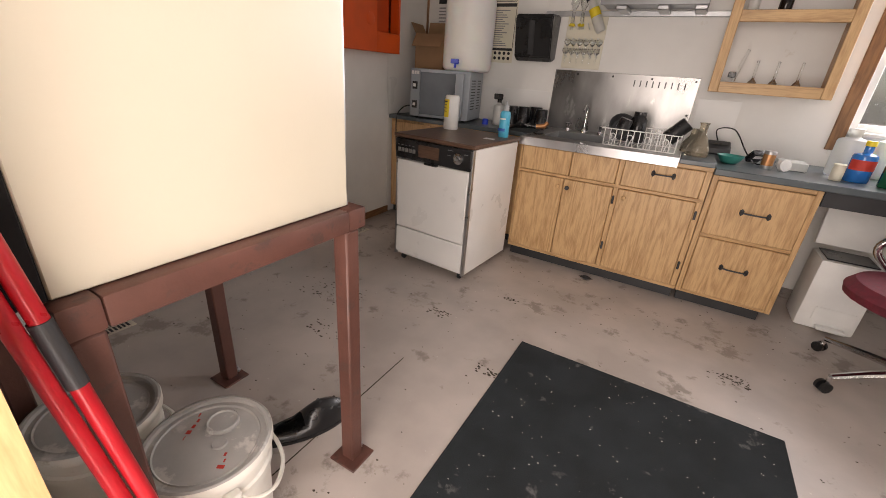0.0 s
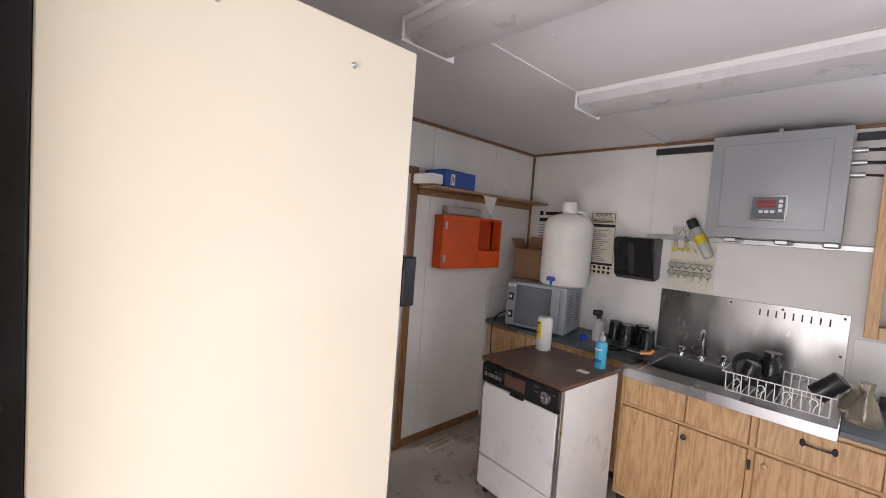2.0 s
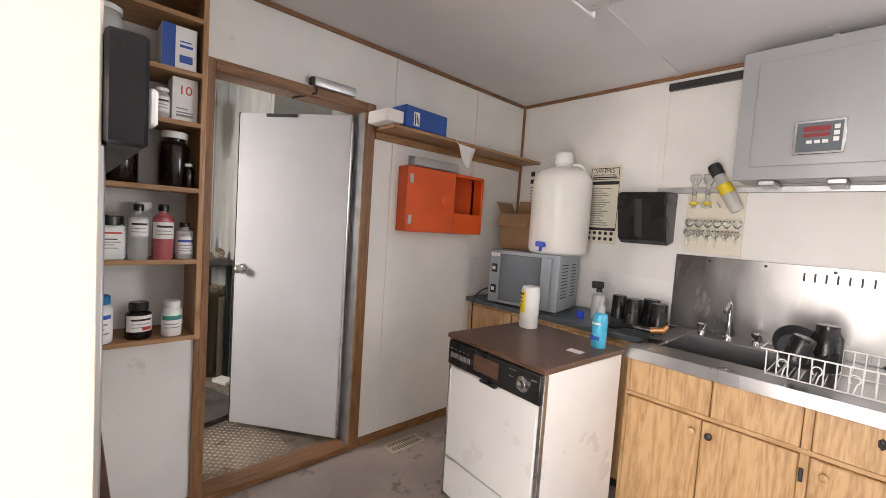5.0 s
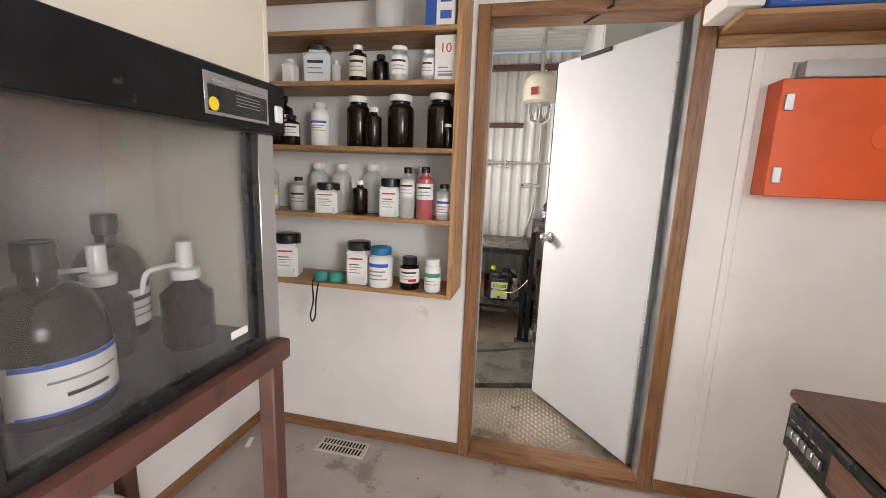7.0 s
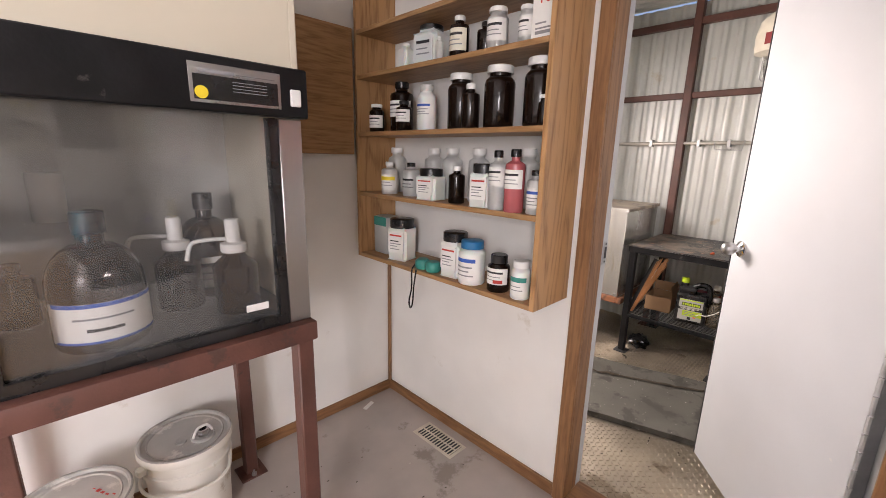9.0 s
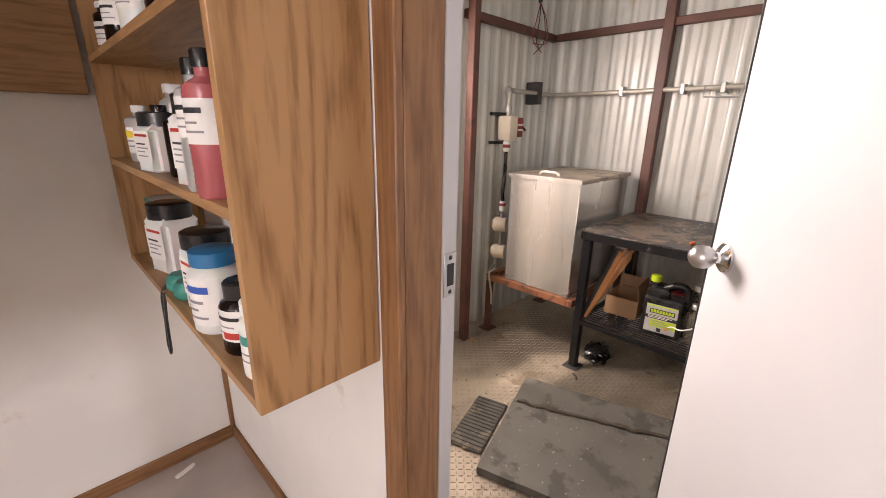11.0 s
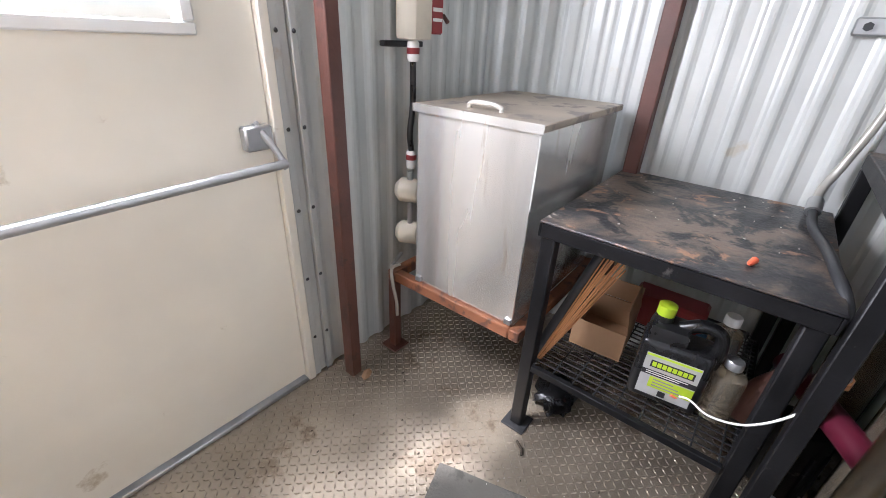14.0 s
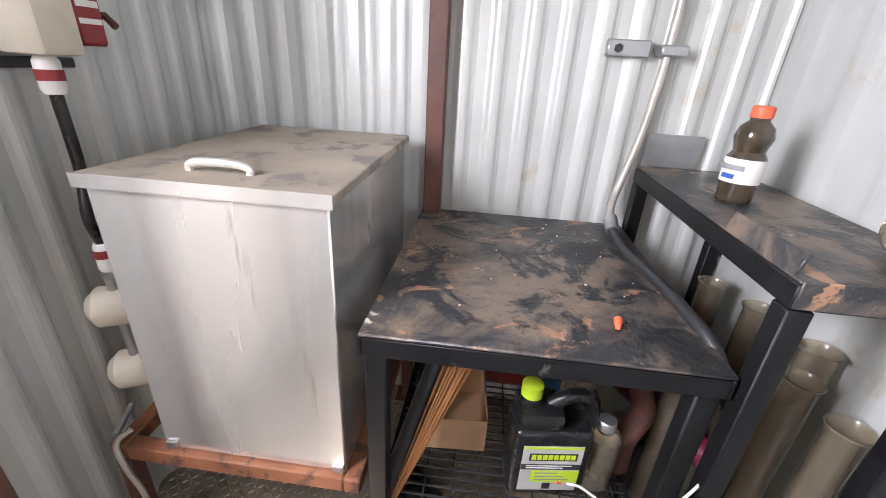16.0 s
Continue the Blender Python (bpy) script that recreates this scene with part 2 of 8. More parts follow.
M_APPL = material("appliance_white", (0.78, 0.775, 0.755), 0.3, vary=0.03, scale=3, bump=0.02)
M_TRIM = material("aluminium_trim", (0.42, 0.42, 0.42), 0.3, metal=0.9, vary=0.1, bump=0.0)
M_MWGREY = material("oven_grey", (0.30, 0.335, 0.37), 0.4, vary=0.05, bump=0.03)
M_MWDOOR = material("oven_door_grey", (0.13, 0.15, 0.17), 0.22, vary=0.08, bump=0.0)
M_PANEL = material("enclosure_grey", (0.36, 0.375, 0.39), 0.38, vary=0.05, scale=3, bump=0.06, fine=260)
M_WHITEP = material("white_plastic", (0.78, 0.78, 0.76), 0.4, vary=0.05, bump=0.02)
M_HDPE = material("milky_plastic", (0.78, 0.78, 0.75), 0.42, vary=0.04, scale=4, bump=0.03)
M_HDPE.node_tree.nodes["Principled BSDF"].inputs["Subsurface Weight"].default_value = 0.25
M_BUCKET = material("bucket_white", (0.74, 0.72, 0.66), 0.45, vary=0.07, scale=5, bump=0.04, second=(0.5, 0.45, 0.37), amount=0.2)
M_LID = material("dusty_bucket_lid", (0.42, 0.41, 0.39), 0.5, vary=0.14, scale=6, bump=0.05, second=(0.6, 0.58, 0.54), amount=0.3)
M_ORANGE = material("orange_red_enamel", (0.72, 0.095, 0.012), 0.36, vary=0.08, scale=5, bump=0.03)
M_ORANGED = material("orange_red_inside", (0.55, 0.065, 0.01), 0.45, vary=0.1, scale=5, bump=0.03)
M_RED = material("red_painted_handle", (0.45, 0.012, 0.02), 0.3, vary=0.1, scale=9, bump=0.02)
M_REDF = material("burgundy_upholstery", (0.13, 0.012, 0.024), 0.8, vary=0.2, scale=30, bump=0.15, fine=400)
M_CARD = material("cardboard", (0.36, 0.215, 0.115), 0.8, vary=0.1, scale=6, bump=0.06, fine=60)
M_PAPER = material("paper", (0.78, 0.77, 0.74), 0.75, vary=0.04, scale=10, bump=0.03)
M_POSTER = material("poster_cream", (0.72, 0.68, 0.56), 0.6, vary=0.04, bump=0.0)
M_INK = material("printing_ink", (0.02, 0.02, 0.022), 0.6, vary=0.1, bump=0.0)
M_INKGREY = material("grey_print", (0.25, 0.25, 0.26), 0.6, vary=0.1, bump=0.0)
M_INKRED = material("red_print", (0.5, 0.04, 0.025), 0.6, vary=0.1, bump=0.0)
M_INKBLUE = material("blue_print", (0.03, 0.1, 0.42), 0.6, vary=0.1, bump=0.0)
M_CAPBLUE = material("azure_cap", (0.012, 0.16, 0.36), 0.4, vary=0.05, bump=0.0)
M_TAN = material("tan_paper", (0.46, 0.34, 0.2), 0.8, vary=0.12, scale=8, bump=0.05)
M_BLUE = material("blue_binder", (0.015, 0.075, 0.33), 0.4, vary=0.1, bump=0.03)
M_TAPBLUE = material("blue_tap", (0.015, 0.05, 0.5), 0.35, vary=0.05, bump=0.0)
M_CYAN = material("cyan_can", (0.06, 0.42, 0.62), 0.3, vary=0.1, scale=15, bump=0.0)
M_YELLOW = material("yellow_label", (0.78, 0.6, 0.03), 0.5, vary=0.05, bump=0.0)
M_SILVER = material("silver_label", (0.42, 0.42, 0.41), 0.5, vary=0.08, bump=0.0)
M_LIME = material("lime_plastic", (0.45, 0.62, 0.02), 0.4, vary=0.05, bump=0.0)
M_AMBER = material("amber_glass", (0.010, 0.005, 0.0035), 0.14, vary=0.3, scale=5, bump=0.0, spec=0.4)
M_FROST = glass("cloudy_plastic", (0.86, 0.87, 0.85), 0.25, 0.35)
M_CLEAR = glass("clear_glass", (0.96, 0.98, 0.97), 0.02, 0.0)
M_DUSTY = glass("dusty_glass", (0.62, 0.55, 0.43), 0.1, 0.15)
M_PINKLIQ = material("pink_liquid_plastic", (0.42, 0.10, 0.11), 0.25, vary=0.1, bump=0.0, coat=0.3)
M_GREENLIQ = material("green_liquid", (0.01, 0.11, 0.05), 0.12, vary=0.1, bump=0.0, coat=0.3)
M_BLUELIQ = material("blue_liquid", (0.02, 0.16, 0.5), 0.15, vary=0.1, bump=0.0, coat=0.3)
M_TEAL = material("teal_plastic", (0.03, 0.25, 0.21), 0.4, vary=0.1, bump=0.02)
M_BROWNLIQ = material("murky_brown_liquid", (0.06, 0.045, 0.03), 0.15, vary=0.3, scale=20, bump=0.0, coat=0.4)
M_CORAL = material("orange_cap", (0.75, 0.14, 0.06), 0.45, vary=0.05, bump=0.0)
M_RUBBER = material("rubber_mat_dark", (0.018, 0.022, 0.025), 0.85, vary=0.3, scale=5, bump=0.35, fine=230, second=(0.10, 0.10, 0.10), amount=0.10, spec=0.25)
M_MATGREY = material("worn_grey_rubber_mat", (0.095, 0.09, 0.078), 0.7, vary=0.2, scale=4, bump=0.22, fine=120, second=(0.055, 0.052, 0.045), amount=0.4)
M_RIBMAT = material("dusty_ribbed_rubber", (0.07, 0.066, 0.058), 0.75, vary=0.25, scale=8, bump=0.15, fine=150, second=(0.14, 0.12, 0.095), amount=0.3)
M_CANVAS = material("brown_canvas", (0.16, 0.085, 0.04), 0.85, vary=0.25, scale=6, bump=0.25, fine=300)
M_RAIN = material("yellow_rain_gear", (0.72, 0.42, 0.085), 0.42, vary=0.12, scale=5, bump=0.06, fine=60)
M_SLEEVE = material("orange_work_sleeve", (0.50, 0.25, 0.075), 0.7, vary=0.2, scale=7, bump=0.15, fine=200, second=(0.12, 0.06, 0.03), amount=0.34)
M_DENIM = material("blue_denim", (0.06, 0.16, 0.30), 0.85, vary=0.3, scale=10, bump=0.25, fine=300)
M_LAMPW = material("lamp_housing", (0.78, 0.78, 0.78), 0.4, vary=0.03, bump=0.0)
M_DIFF = material("prismatic_diffuser", (0.58, 0.58, 0.58), 0.3, vary=0.05, scale=8, bump=0.3, fine=320)
M_SINK = material("sink_bowl_steel", (0.36, 0.37, 0.38), 0.32, metal=1.0, vary=0.15, scale=4, bump=0.03)
M_PIPE = material("pale_pipe", (0.5, 0.48, 0.43), 0.4, metal=0.4, vary=0.15, scale=8, bump=0.05)
M_BAND = material("red_band", (0.24, 0.022, 0.024), 0.45, vary=0.1, bump=0.0)
M_BEIGE = material("beige_enamel", (0.62, 0.57, 0.47), 0.45, vary=0.12, scale=8, bump=0.05)
M_BURG = material("burgundy_tube", (0.12, 0.012, 0.03), 0.35, vary=0.15, bump=0.03)
M_GROUND = material("gravel_ground", (0.22, 0.19, 0.15), 0.95, vary=0.3, scale=0.7, bump=0.4, fine=20)
M_PANE = pane_glass("window_pane", 0.06)
# this pane's dust amount also paints in the milky reflection over the hood
M_SASH = pane_glass("hood_sash_pane", 0.055, (0.9, 0.9, 0.9))
M_DEBRIS = material("dry_debris", (0.06, 0.045, 0.03), 0.9, vary=0.4, scale=40, bump=0.0)
M_CHIP = material("pale_chips", (0.6, 0.57, 0.52), 0.8, vary=0.2, scale=40, bump=0.0)
M_HOODIN = material("hood_lining", (0.48, 0.47, 0.45), 0.4, vary=0.06, scale=3, bump=0.02)
M_COPPER = material("welding_rod_copper", (0.50, 0.24, 0.10), 0.4, metal=0.6, vary=0.15, bump=0.0)

# ---- building helpers ----
BASE = {}


def thing(name, label, category, base=(0, 0, 0), rz=None, group="", kind=""):
    """An Empty at the foot of a thing. With rz its parts are given in its own axes, else in the world's."""
    ob = new(name)
    ob.empty_display_size = 0.05
    ob.location = base
    if rz is not None:
        ob.rotation_euler = (0, 0, radians(rz))
        BASE[ob.name] = Vector((0, 0, 0))
    else:
        BASE[ob.name] = Vector(base)
    return tagged(ob, label, category, group, kind)


def smooth(me, angle=40):
    me.set_sharp_from_angle(angle=radians(angle))
    for p in me.polygons:
        p.use_smooth = True


def part(name, bm, mat, parent=None, label="", soft=True):
    me = bpy.data.meshes.new(name)
    bmesh.ops.recalc_face_normals(bm, faces=bm.faces)
    if parent is not None:
        bmesh.ops.translate(bm, verts=bm.verts, vec=-BASE[parent.name])
    bm.to_mesh(me)
    bm.free()
    me.materials.append(mat)
    if soft:
        smooth(me)
    ob = new(name, me)
    if parent is not None:
        ob.parent = parent
        BASE[ob.name] = BASE[parent.name]
    if label:
        ob["label"] = label
    return ob


def solo(name, bm, mat, label, category="", kind="", group="", soft=True):
    return tagged(part(name, bm, mat, None, "", soft), label, category, group, kind)


def box(x0, x1, y0, y1, z0, z1, bevel=0.0, bm=None, seg=1):
    bm = bm or bmesh.new()
    s = bmesh.ops.create_cube(bm, size=1.0)["verts"]
    for v in s:
        v.co = Vector(((x0 + x1) / 2 + v.co.x * (x1 - x0), (y0 + y1) / 2 + v.co.y * (y1 - y0), (z0 + z1) / 2 + v.co.z * (z1 - z0)))
    if bevel:
        es = {e for v in s for e in v.link_edges}
        bmesh.ops.bevel(bm, geom=list(es), offset=bevel, segments=seg, affect="EDGES", profile=0.6)
    return bm


def lathe(profile, cx=0.0, cy=0.0, cz=0.0, seg=24, bm=None, cap=True):
    """Turns (radius, height) pairs about an upright axis."""
    bm = bm or bmesh.new()
    rings = []
    for r, z in profile:
        rings.append([bm.verts.new((cx + r * math.cos(2 * math.pi * i / seg), cy + r * math.sin(2 * math.pi * i / seg), cz + z)) for i in range(seg)])
    for a, b in zip(rings, rings[1:]):
        for i in range(seg):
            bm.faces.new((a[i], a[(i + 1) % seg], b[(i + 1) % seg], b[i]))
    if cap:
        bm.faces.new(rings[0][::-1])
        bm.faces.new(rings[-1])
    return bm


def tube(points, r, seg=10, bm=None, closed=False):
    """A round bar swept along points."""
    bm = bm or bmesh.new()
    pts = [Vector(p) for p in points]
    rings, prev = [], None
    for i, p in enumerate(pts):
        d = (pts[min(i + 1, len(pts) - 1)] - pts[max(i - 1, 0)]).normalized()
        if prev is None:
            a = d.orthogonal().normalized()
        else:
            a = (prev - d * prev.dot(d)).normalized()
        prev, b = a, d.cross(a)
        rr = r[i] if isinstance(r, (list, tuple)) else r
        rings.append([bm.verts.new(p + rr * (math.cos(2 * math.pi * k / seg) * a + math.sin(2 * math.pi * k / seg) * b)) for k in range(seg)])
    for a, b in zip(rings, rings[1:]):
        for k in range(seg):
            bm.faces.new((a[k], a[(k + 1) % seg], b[(k + 1) % seg], b[k]))
    bm.faces.new(rings[0][::-1])
    bm.faces.new(rings[-1])
    return bm


def curve(points, n=8):
    """Smooth line through the points (Catmull-Rom)."""
    p = [Vector(q) for q in points]
    p = [2 * p[0] - p[1]] + p + [2 * p[-1] - p[-2]]
    out = []
    for i in range(1, len(p) - 2):
        for k in range(n):
            t = k / n
            out.append(0.5 * (2 * p[i] + (p[i + 1] - p[i - 1]) * t + (2 * p[i - 1] - 5 * p[i] + 4 * p[i + 1] - p[i + 2]) * t * t + (3 * p[i] - p[i - 1] - 3 * p[i + 1] + p[i + 2]) * t ** 3))
    out.append(p[-2])
    return out


def moved(bm, m):
    bmesh.ops.transform(bm, matrix=m, verts=bm.verts)
    return bm


def lettering(text, size, m, mat, parent, name="lettering"):
    """Flat letters of the built-in font, as a mesh, in the pose m."""
    cu = bpy.data.curves.new(name, "FONT")
    cu.body, cu.size, cu.align_x, cu.align_y, cu.extrude = text, size, "CENTER", "CENTER", 0.0004
    tmp = bpy.data.objects.new(name, cu)
    me = bpy.data.meshes.new_from_object(tmp)
    bpy.data.objects.remove(tmp)
    bm = bmesh.new()
    bm.from_mesh(me)
    bpy.data.meshes.remove(me)
    return part(name, moved(bm, m), mat, parent, soft=False)


def bars(rows, m, depth=0.0006):
    """Rows (x0, x1, y0, y1) of print, lying in the pose m."""
    bm = bmesh.new()
    for x0, x1, y0, y1 in rows:
        box(x0, x1, y0, y1, 0, depth, bm=bm)
    return moved(bm, m)


# ---- large structure: lab ----
WX, BY, SY, CZ = -2.42, 3.594, 0.02, 2.503  # door wall, sink wall, entry wall, ceiling
EX = 2.7

solo("ground", box(-60, 60, -60, 60, -0.95, -0.55), M_GROUND, "brown gravelly ground around the trailer", "ground", "structure")
solo("floor", box(WX - 0.06, EX, SY - 0.14, BY + 0.1, -0.12, 0.0), M_FLOOR, "worn beige-grey vinyl floor with dirt and debris", "floor", "structure")
solo("ceiling", box(WX - 0.12, EX + 0.12, SY - 0.14, BY + 0.14, CZ, CZ + 0.1), M_CEIL, "white ceiling boards of the lab", "ceiling", "structure")

# door wall with its opening, y 1.235 to 2.045, z 0.04 to 2.1
DY0, DY1, DZ1 = 1.235, 2.045, 2.10
bm = box(WX - 0.12, WX, SY - 0.14, DY0 - 0.02, 0, CZ)
box(WX - 0.12, WX, DY1 + 0.02, BY, 0, CZ, bm=bm)
box(WX - 0.12, WX, DY0 - 0.02, DY1 + 0.02, DZ1 + 0.02, CZ, bm=bm)
solo("wall_west", bm, M_WALL, "white painted panel wall with the inner door", "wall", "structure")
# sink wall with the window, x 0.8 to 2.1, z 1.12 to 2.3
NX0, NX1, NZ0, NZ1 = 0.80, 2.10, 1.12, 2.34
bm = box(WX - 0.12, NX0, BY, BY + 0.12, 0, CZ)
box(NX1, EX + 0.12, BY, BY + 0.12, 0, CZ, bm=bm)
box(NX0, NX1, BY, BY + 0.12, 0, NZ0, bm=bm)
box(NX0, NX1, BY, BY + 0.12, NZ1, CZ, bm=bm)
solo("wall_north", bm, M_WALL, "white painted panel wall behind the sink", "wall", "structure")
# entry wall with the doorway, x -0.66 to 0.36
bm = box(WX, -0.68, SY - 0.14, SY, 0, CZ)
box(0.38, EX + 0.12, SY - 0.14, SY, 0, CZ, bm=bm)
box(-0.68, 0.38, SY - 0.14, SY, 2.1, CZ, bm=bm)
solo("wall_south", bm, M_WALL, "white painted panel wall with the entry doorway", "wall", "structure")
solo("wall_east", box(EX, EX + 0.12, SY, BY, 0, CZ), M_WALL, "plain white painted end wall", "wall", "structure")

# added out of view: keeps direct sun off the floor inside the entry
solo("ceiling_added_sun_block", box(-1.3, 1.9, SY - 1.75, SY - 0.14, 2.16, 2.24), M_CEIL, "unseen boards added outside the entry doorway to block the sun", "ceiling", "structure")
bm = box(-0.68, -0.662, SY - 0.15, SY + 0.012, 0, 2.1)
box(0.362, 0.38, SY - 0.15, SY + 0.012, 0, 2.1, bm=bm)
box(-0.662, 0.362, SY - 0.15, SY + 0.012, 2.082, 2.1, bm=bm)
solo("trim_entry", bm, M_PINE, "pine lining of the entry doorway", "door frame", "structure")

# brown baseboards, ceiling and corner trims, panel battens
bm = box(WX, WX + 0.012, SY, DY0 - 0.055, 0, 0.06, 0.002)
box(WX, WX + 0.012, DY1 + 0.075, 3.02, 0, 0.06, 0.002, bm=bm)
solo("baseboard_west", bm, M_BROWNY, "low brown wooden baseboard", "baseboard", "structure")
solo("baseboard_south", box(WX + 0.012, -0.69, SY, SY + 0.012, 0, 0.06, 0.002), M_BROWNX, "low brown wooden baseboard", "baseboard", "structure")
bm = box(WX, WX + 0.02, SY, BY, CZ - 0.022, CZ, 0.003)
solo("trim_ceiling_west", bm, M_BROWNY, "thin brown ceiling trim", "trim", "structure")
bm = box(WX + 0.02, EX, BY - 0.02, BY, CZ - 0.022, CZ, 0.003)
solo("trim_ceiling_north", bm, M_BROWNX, "thin brown ceiling trim", "trim", "structure")
solo("trim_corner", box(WX, WX + 0.018, BY - 0.018, BY, 0.93, CZ - 0.024, 0.003), M_BROWN, "thin brown corner trim", "trim", "structure")
solo("trim_corner_south", box(WX + 0.0, WX + 0.018, SY, SY + 0.018, 0.06, 0.9, 0.003), M_BROWN, "thin brown corner trim", "trim", "structure")
bm = bmesh.new()
for y in (2.27, 3.02):
    box(WX, WX + 0.006, y - 0.018, y + 0.018, 0.065, CZ - 0.03, 0.002, bm=bm)
for x in (-1.28, 0.2):
    box(x - 0.015, x + 0.015, BY - 0.006, BY, 1.38, CZ - 0.03, 0.002, bm=bm)
solo("trim_battens", bm, M_WALL, "white panel joint battens on the walls", "trim", "structure")
bm = bmesh.new()
for x in (-1.22, 0.0, 1.22):
    box(x - 0.02, x + 0.02, SY, BY - 0.02, CZ - 0.006, CZ, 0.002, bm=bm)
for i in range(9):
    for j in range(6):
        lathe([(0.007, 0), (0.004, -0.004)], -2.2 + i * 0.41 + 0.05 * (j % 2), 0.35 + j * 0.6, CZ, 8, bm)
solo("trim_ceiling_battens", bm, M_CEIL, "white ceiling joint strips and screw heads", "trim", "structure")

# splash boards of thin white laminate
bm = box(WX + 0.001, WX + 0.006, 3.04, BY - 0.02, 0.92, 1.22, 0.001)
solo("trim_splash_west", bm, M_APPL, "white splash board beside the counter", "splashback", "structure")
bm = box(WX + 0.02, -1.15, BY - 0.006, BY, 0.92, 1.20, 0.001)
box(-0.06, 0.20, BY - 0.006, BY, 0.92, 1.245, 0.001, bm=bm)
solo("trim_splash_north", bm, M_APPL, "white splash boards behind the counter", "splashback", "structure")

# inner door: frame, sill, leaf swung into the porch
fr = thing("door_frame", "brown stained wooden door casing with white steel jamb", "door frame", (WX, 1.64, 0), kind="structure")
bm = box(WX, WX + 0.018, DY0 - 0.055, DY0, 0, DZ1 + 0.055, 0.003)
part("casing", bm, M_BROWN, fr)
part("casing", box(WX, WX + 0.018, DY1, DY1 + 0.065, 0, DZ1 + 0.055, 0.003), M_BROWN, fr)
part("casing", box(WX, WX + 0.018, DY0, DY1, DZ1, DZ1 + 0.055, 0.003), M_BROWNY, fr)
part("jamb", box(WX - 0.088, WX, DY0 - 0.02, DY0, 0, DZ1 + 0.02, 0.002), M_BROWN, fr, "brown wooden jamb lining")
part("jamb", box(WX - 0.128, WX - 0.089, DY0 - 0.02, DY0, 0, DZ1 + 0.02, 0.002), M_DOORW, fr, "white steel jamb with a strike plate")
bm = box(WX - 0.125, WX, DY1, DY1 + 0.02, 0, DZ1 + 0.02, 0.002)
part("jamb", bm, M_GALV, fr, "grey steel hinge jamb")
part("jamb", box(WX - 0.125, WX, DY0, DY1, DZ1, DZ1 + 0.02, 0.002), M_BROWNY, fr)
part("sill", box(WX - 0.125, WX + 0.02, DY0, DY1, 0, 0.035, 0.004), M_BROWNY, fr, "worn wooden door sill")
bm = box(WX - 0.125, WX - 0.092, DY0, DY0 + 0.003, 1.04, 1.13, 0.001)
sp = part("strike_plate", bm, M_GALV, fr)
part("strike_hole", box(WX - 0.117, WX - 0.1, DY0 + 0.0032, DY0 + 0.0042, 1.063, 1.108), M_INK, sp)
for z in (1.05, 1.12):
    part("screw", moved(lathe([(0.005, 0), (0.003, 0.002)], seg=8), Matrix.Translation((WX - 0.1085, DY0 + 0.003, z)) @ pose(0, 0, 0, -90)), M_DARK, sp)

HX, HY = WX - 0.10, 2.035
LA = math.degrees(math.atan2(1.562 - HY, -3.13 - HX))  # swing of the leaf
LW = math.hypot(1.562 - HY, -3.13 - HX)
door = thing("door_1", "white painted steel door standing open into the porch", "door", (HX, HY, 0.045), LA, kind="structure")
part("leaf", box(0.012, LW, -0.022, 0.022, 0.0, 2.045, 0.003), M_DOORW, door)
part("edge_strip", box(LW, LW + 0.004, -0.024, 0.024, 0.0, 2.047, 0.001), M_DARK, door, "dark steel door edge")
part("edge_strip", box(0.002, 0.012, -0.024, 0.024, 0.0, 2.047, 0.001), M_GALV, door, "galvanised hinge edge")
hb = bmesh.new()
for k in range(34):
    lathe([(0.007, 0), (0.007, 0.052)], 0.0, 0.028, 0.06 + k * 0.057, 8, hb)
part("piano_hinge", hb, M_GALV, door, "continuous galvanised hinge")
part("bracket", box(LW * 0.48, LW * 0.75, 0.0225, 0.034, 2.02, 2.04, 0.002), M_DARK, door, "dark closer bracket at the top")
for s in (1, -1):
    rose = part("rose", moved(lathe([(0.033, 0), (0.033, 0.006), (0.024, 0.012), (0.013, 0.016), (0.011, 0.026)], seg=24), pose(LW - 0.065, s * 0.022, 1.04, -90 * s)), M_CHROME, door, "satin round rose")
    part("knob", moved(lathe([(0.011, 0.022), (0.018, 0.028), (0.025, 0.038), (0.0275, 0.051), (0.025, 0.064), (0.014, 0.075), (0.002, 0.077)], seg=24), pose(LW - 0.065, s * 0.022, 1.04, -90 * s)), M_STEEL, rose, "satin steel ball knob")
cl = thing("door_closer", "grey metal door closer box above the frame", "door closer", (WX, 1.8, 2.14))
part("body", box(WX, WX + 0.05, 1.70, 1.95, 2.155, 2.205, 0.008, seg=2), M_GALV, cl)
part("cap", box(WX + 0.005, WX + 0.045, 1.683, 1.70, 2.16, 2.20, 0.004), M_DARK, cl)
part("arm", tube([(WX + 0.03, 1.72, 2.15), (WX + 0.03, 1.72, 2.12), (WX - 0.05, 1.62, 2.085)], 0.006, 6), M_DARK, cl)

# sink-wall window
wi = thing("window_1", "white vinyl sliding window with a brown casing", "window", (1.45, BY, NZ0), kind="structure")
for a in ((NX0, NX0 + 0.05, NZ0, NZ1), (NX1 - 0.05, NX1, NZ0, NZ1), (1.425, 1.475, NZ0 + 0.05, NZ1 - 0.05)):
    part("window_frame", box(a[0], a[1], BY + 0.03, BY + 0.08, a[2], a[3], 0.004), M_WHITEP, wi)
for a in ((NZ0, NZ0 + 0.05), (NZ1 - 0.05, NZ1)):
    part("window_frame", box(NX0 + 0.05, NX1 - 0.05, BY + 0.03, BY + 0.08, a[0], a[1], 0.004), M_WHITEP, wi)
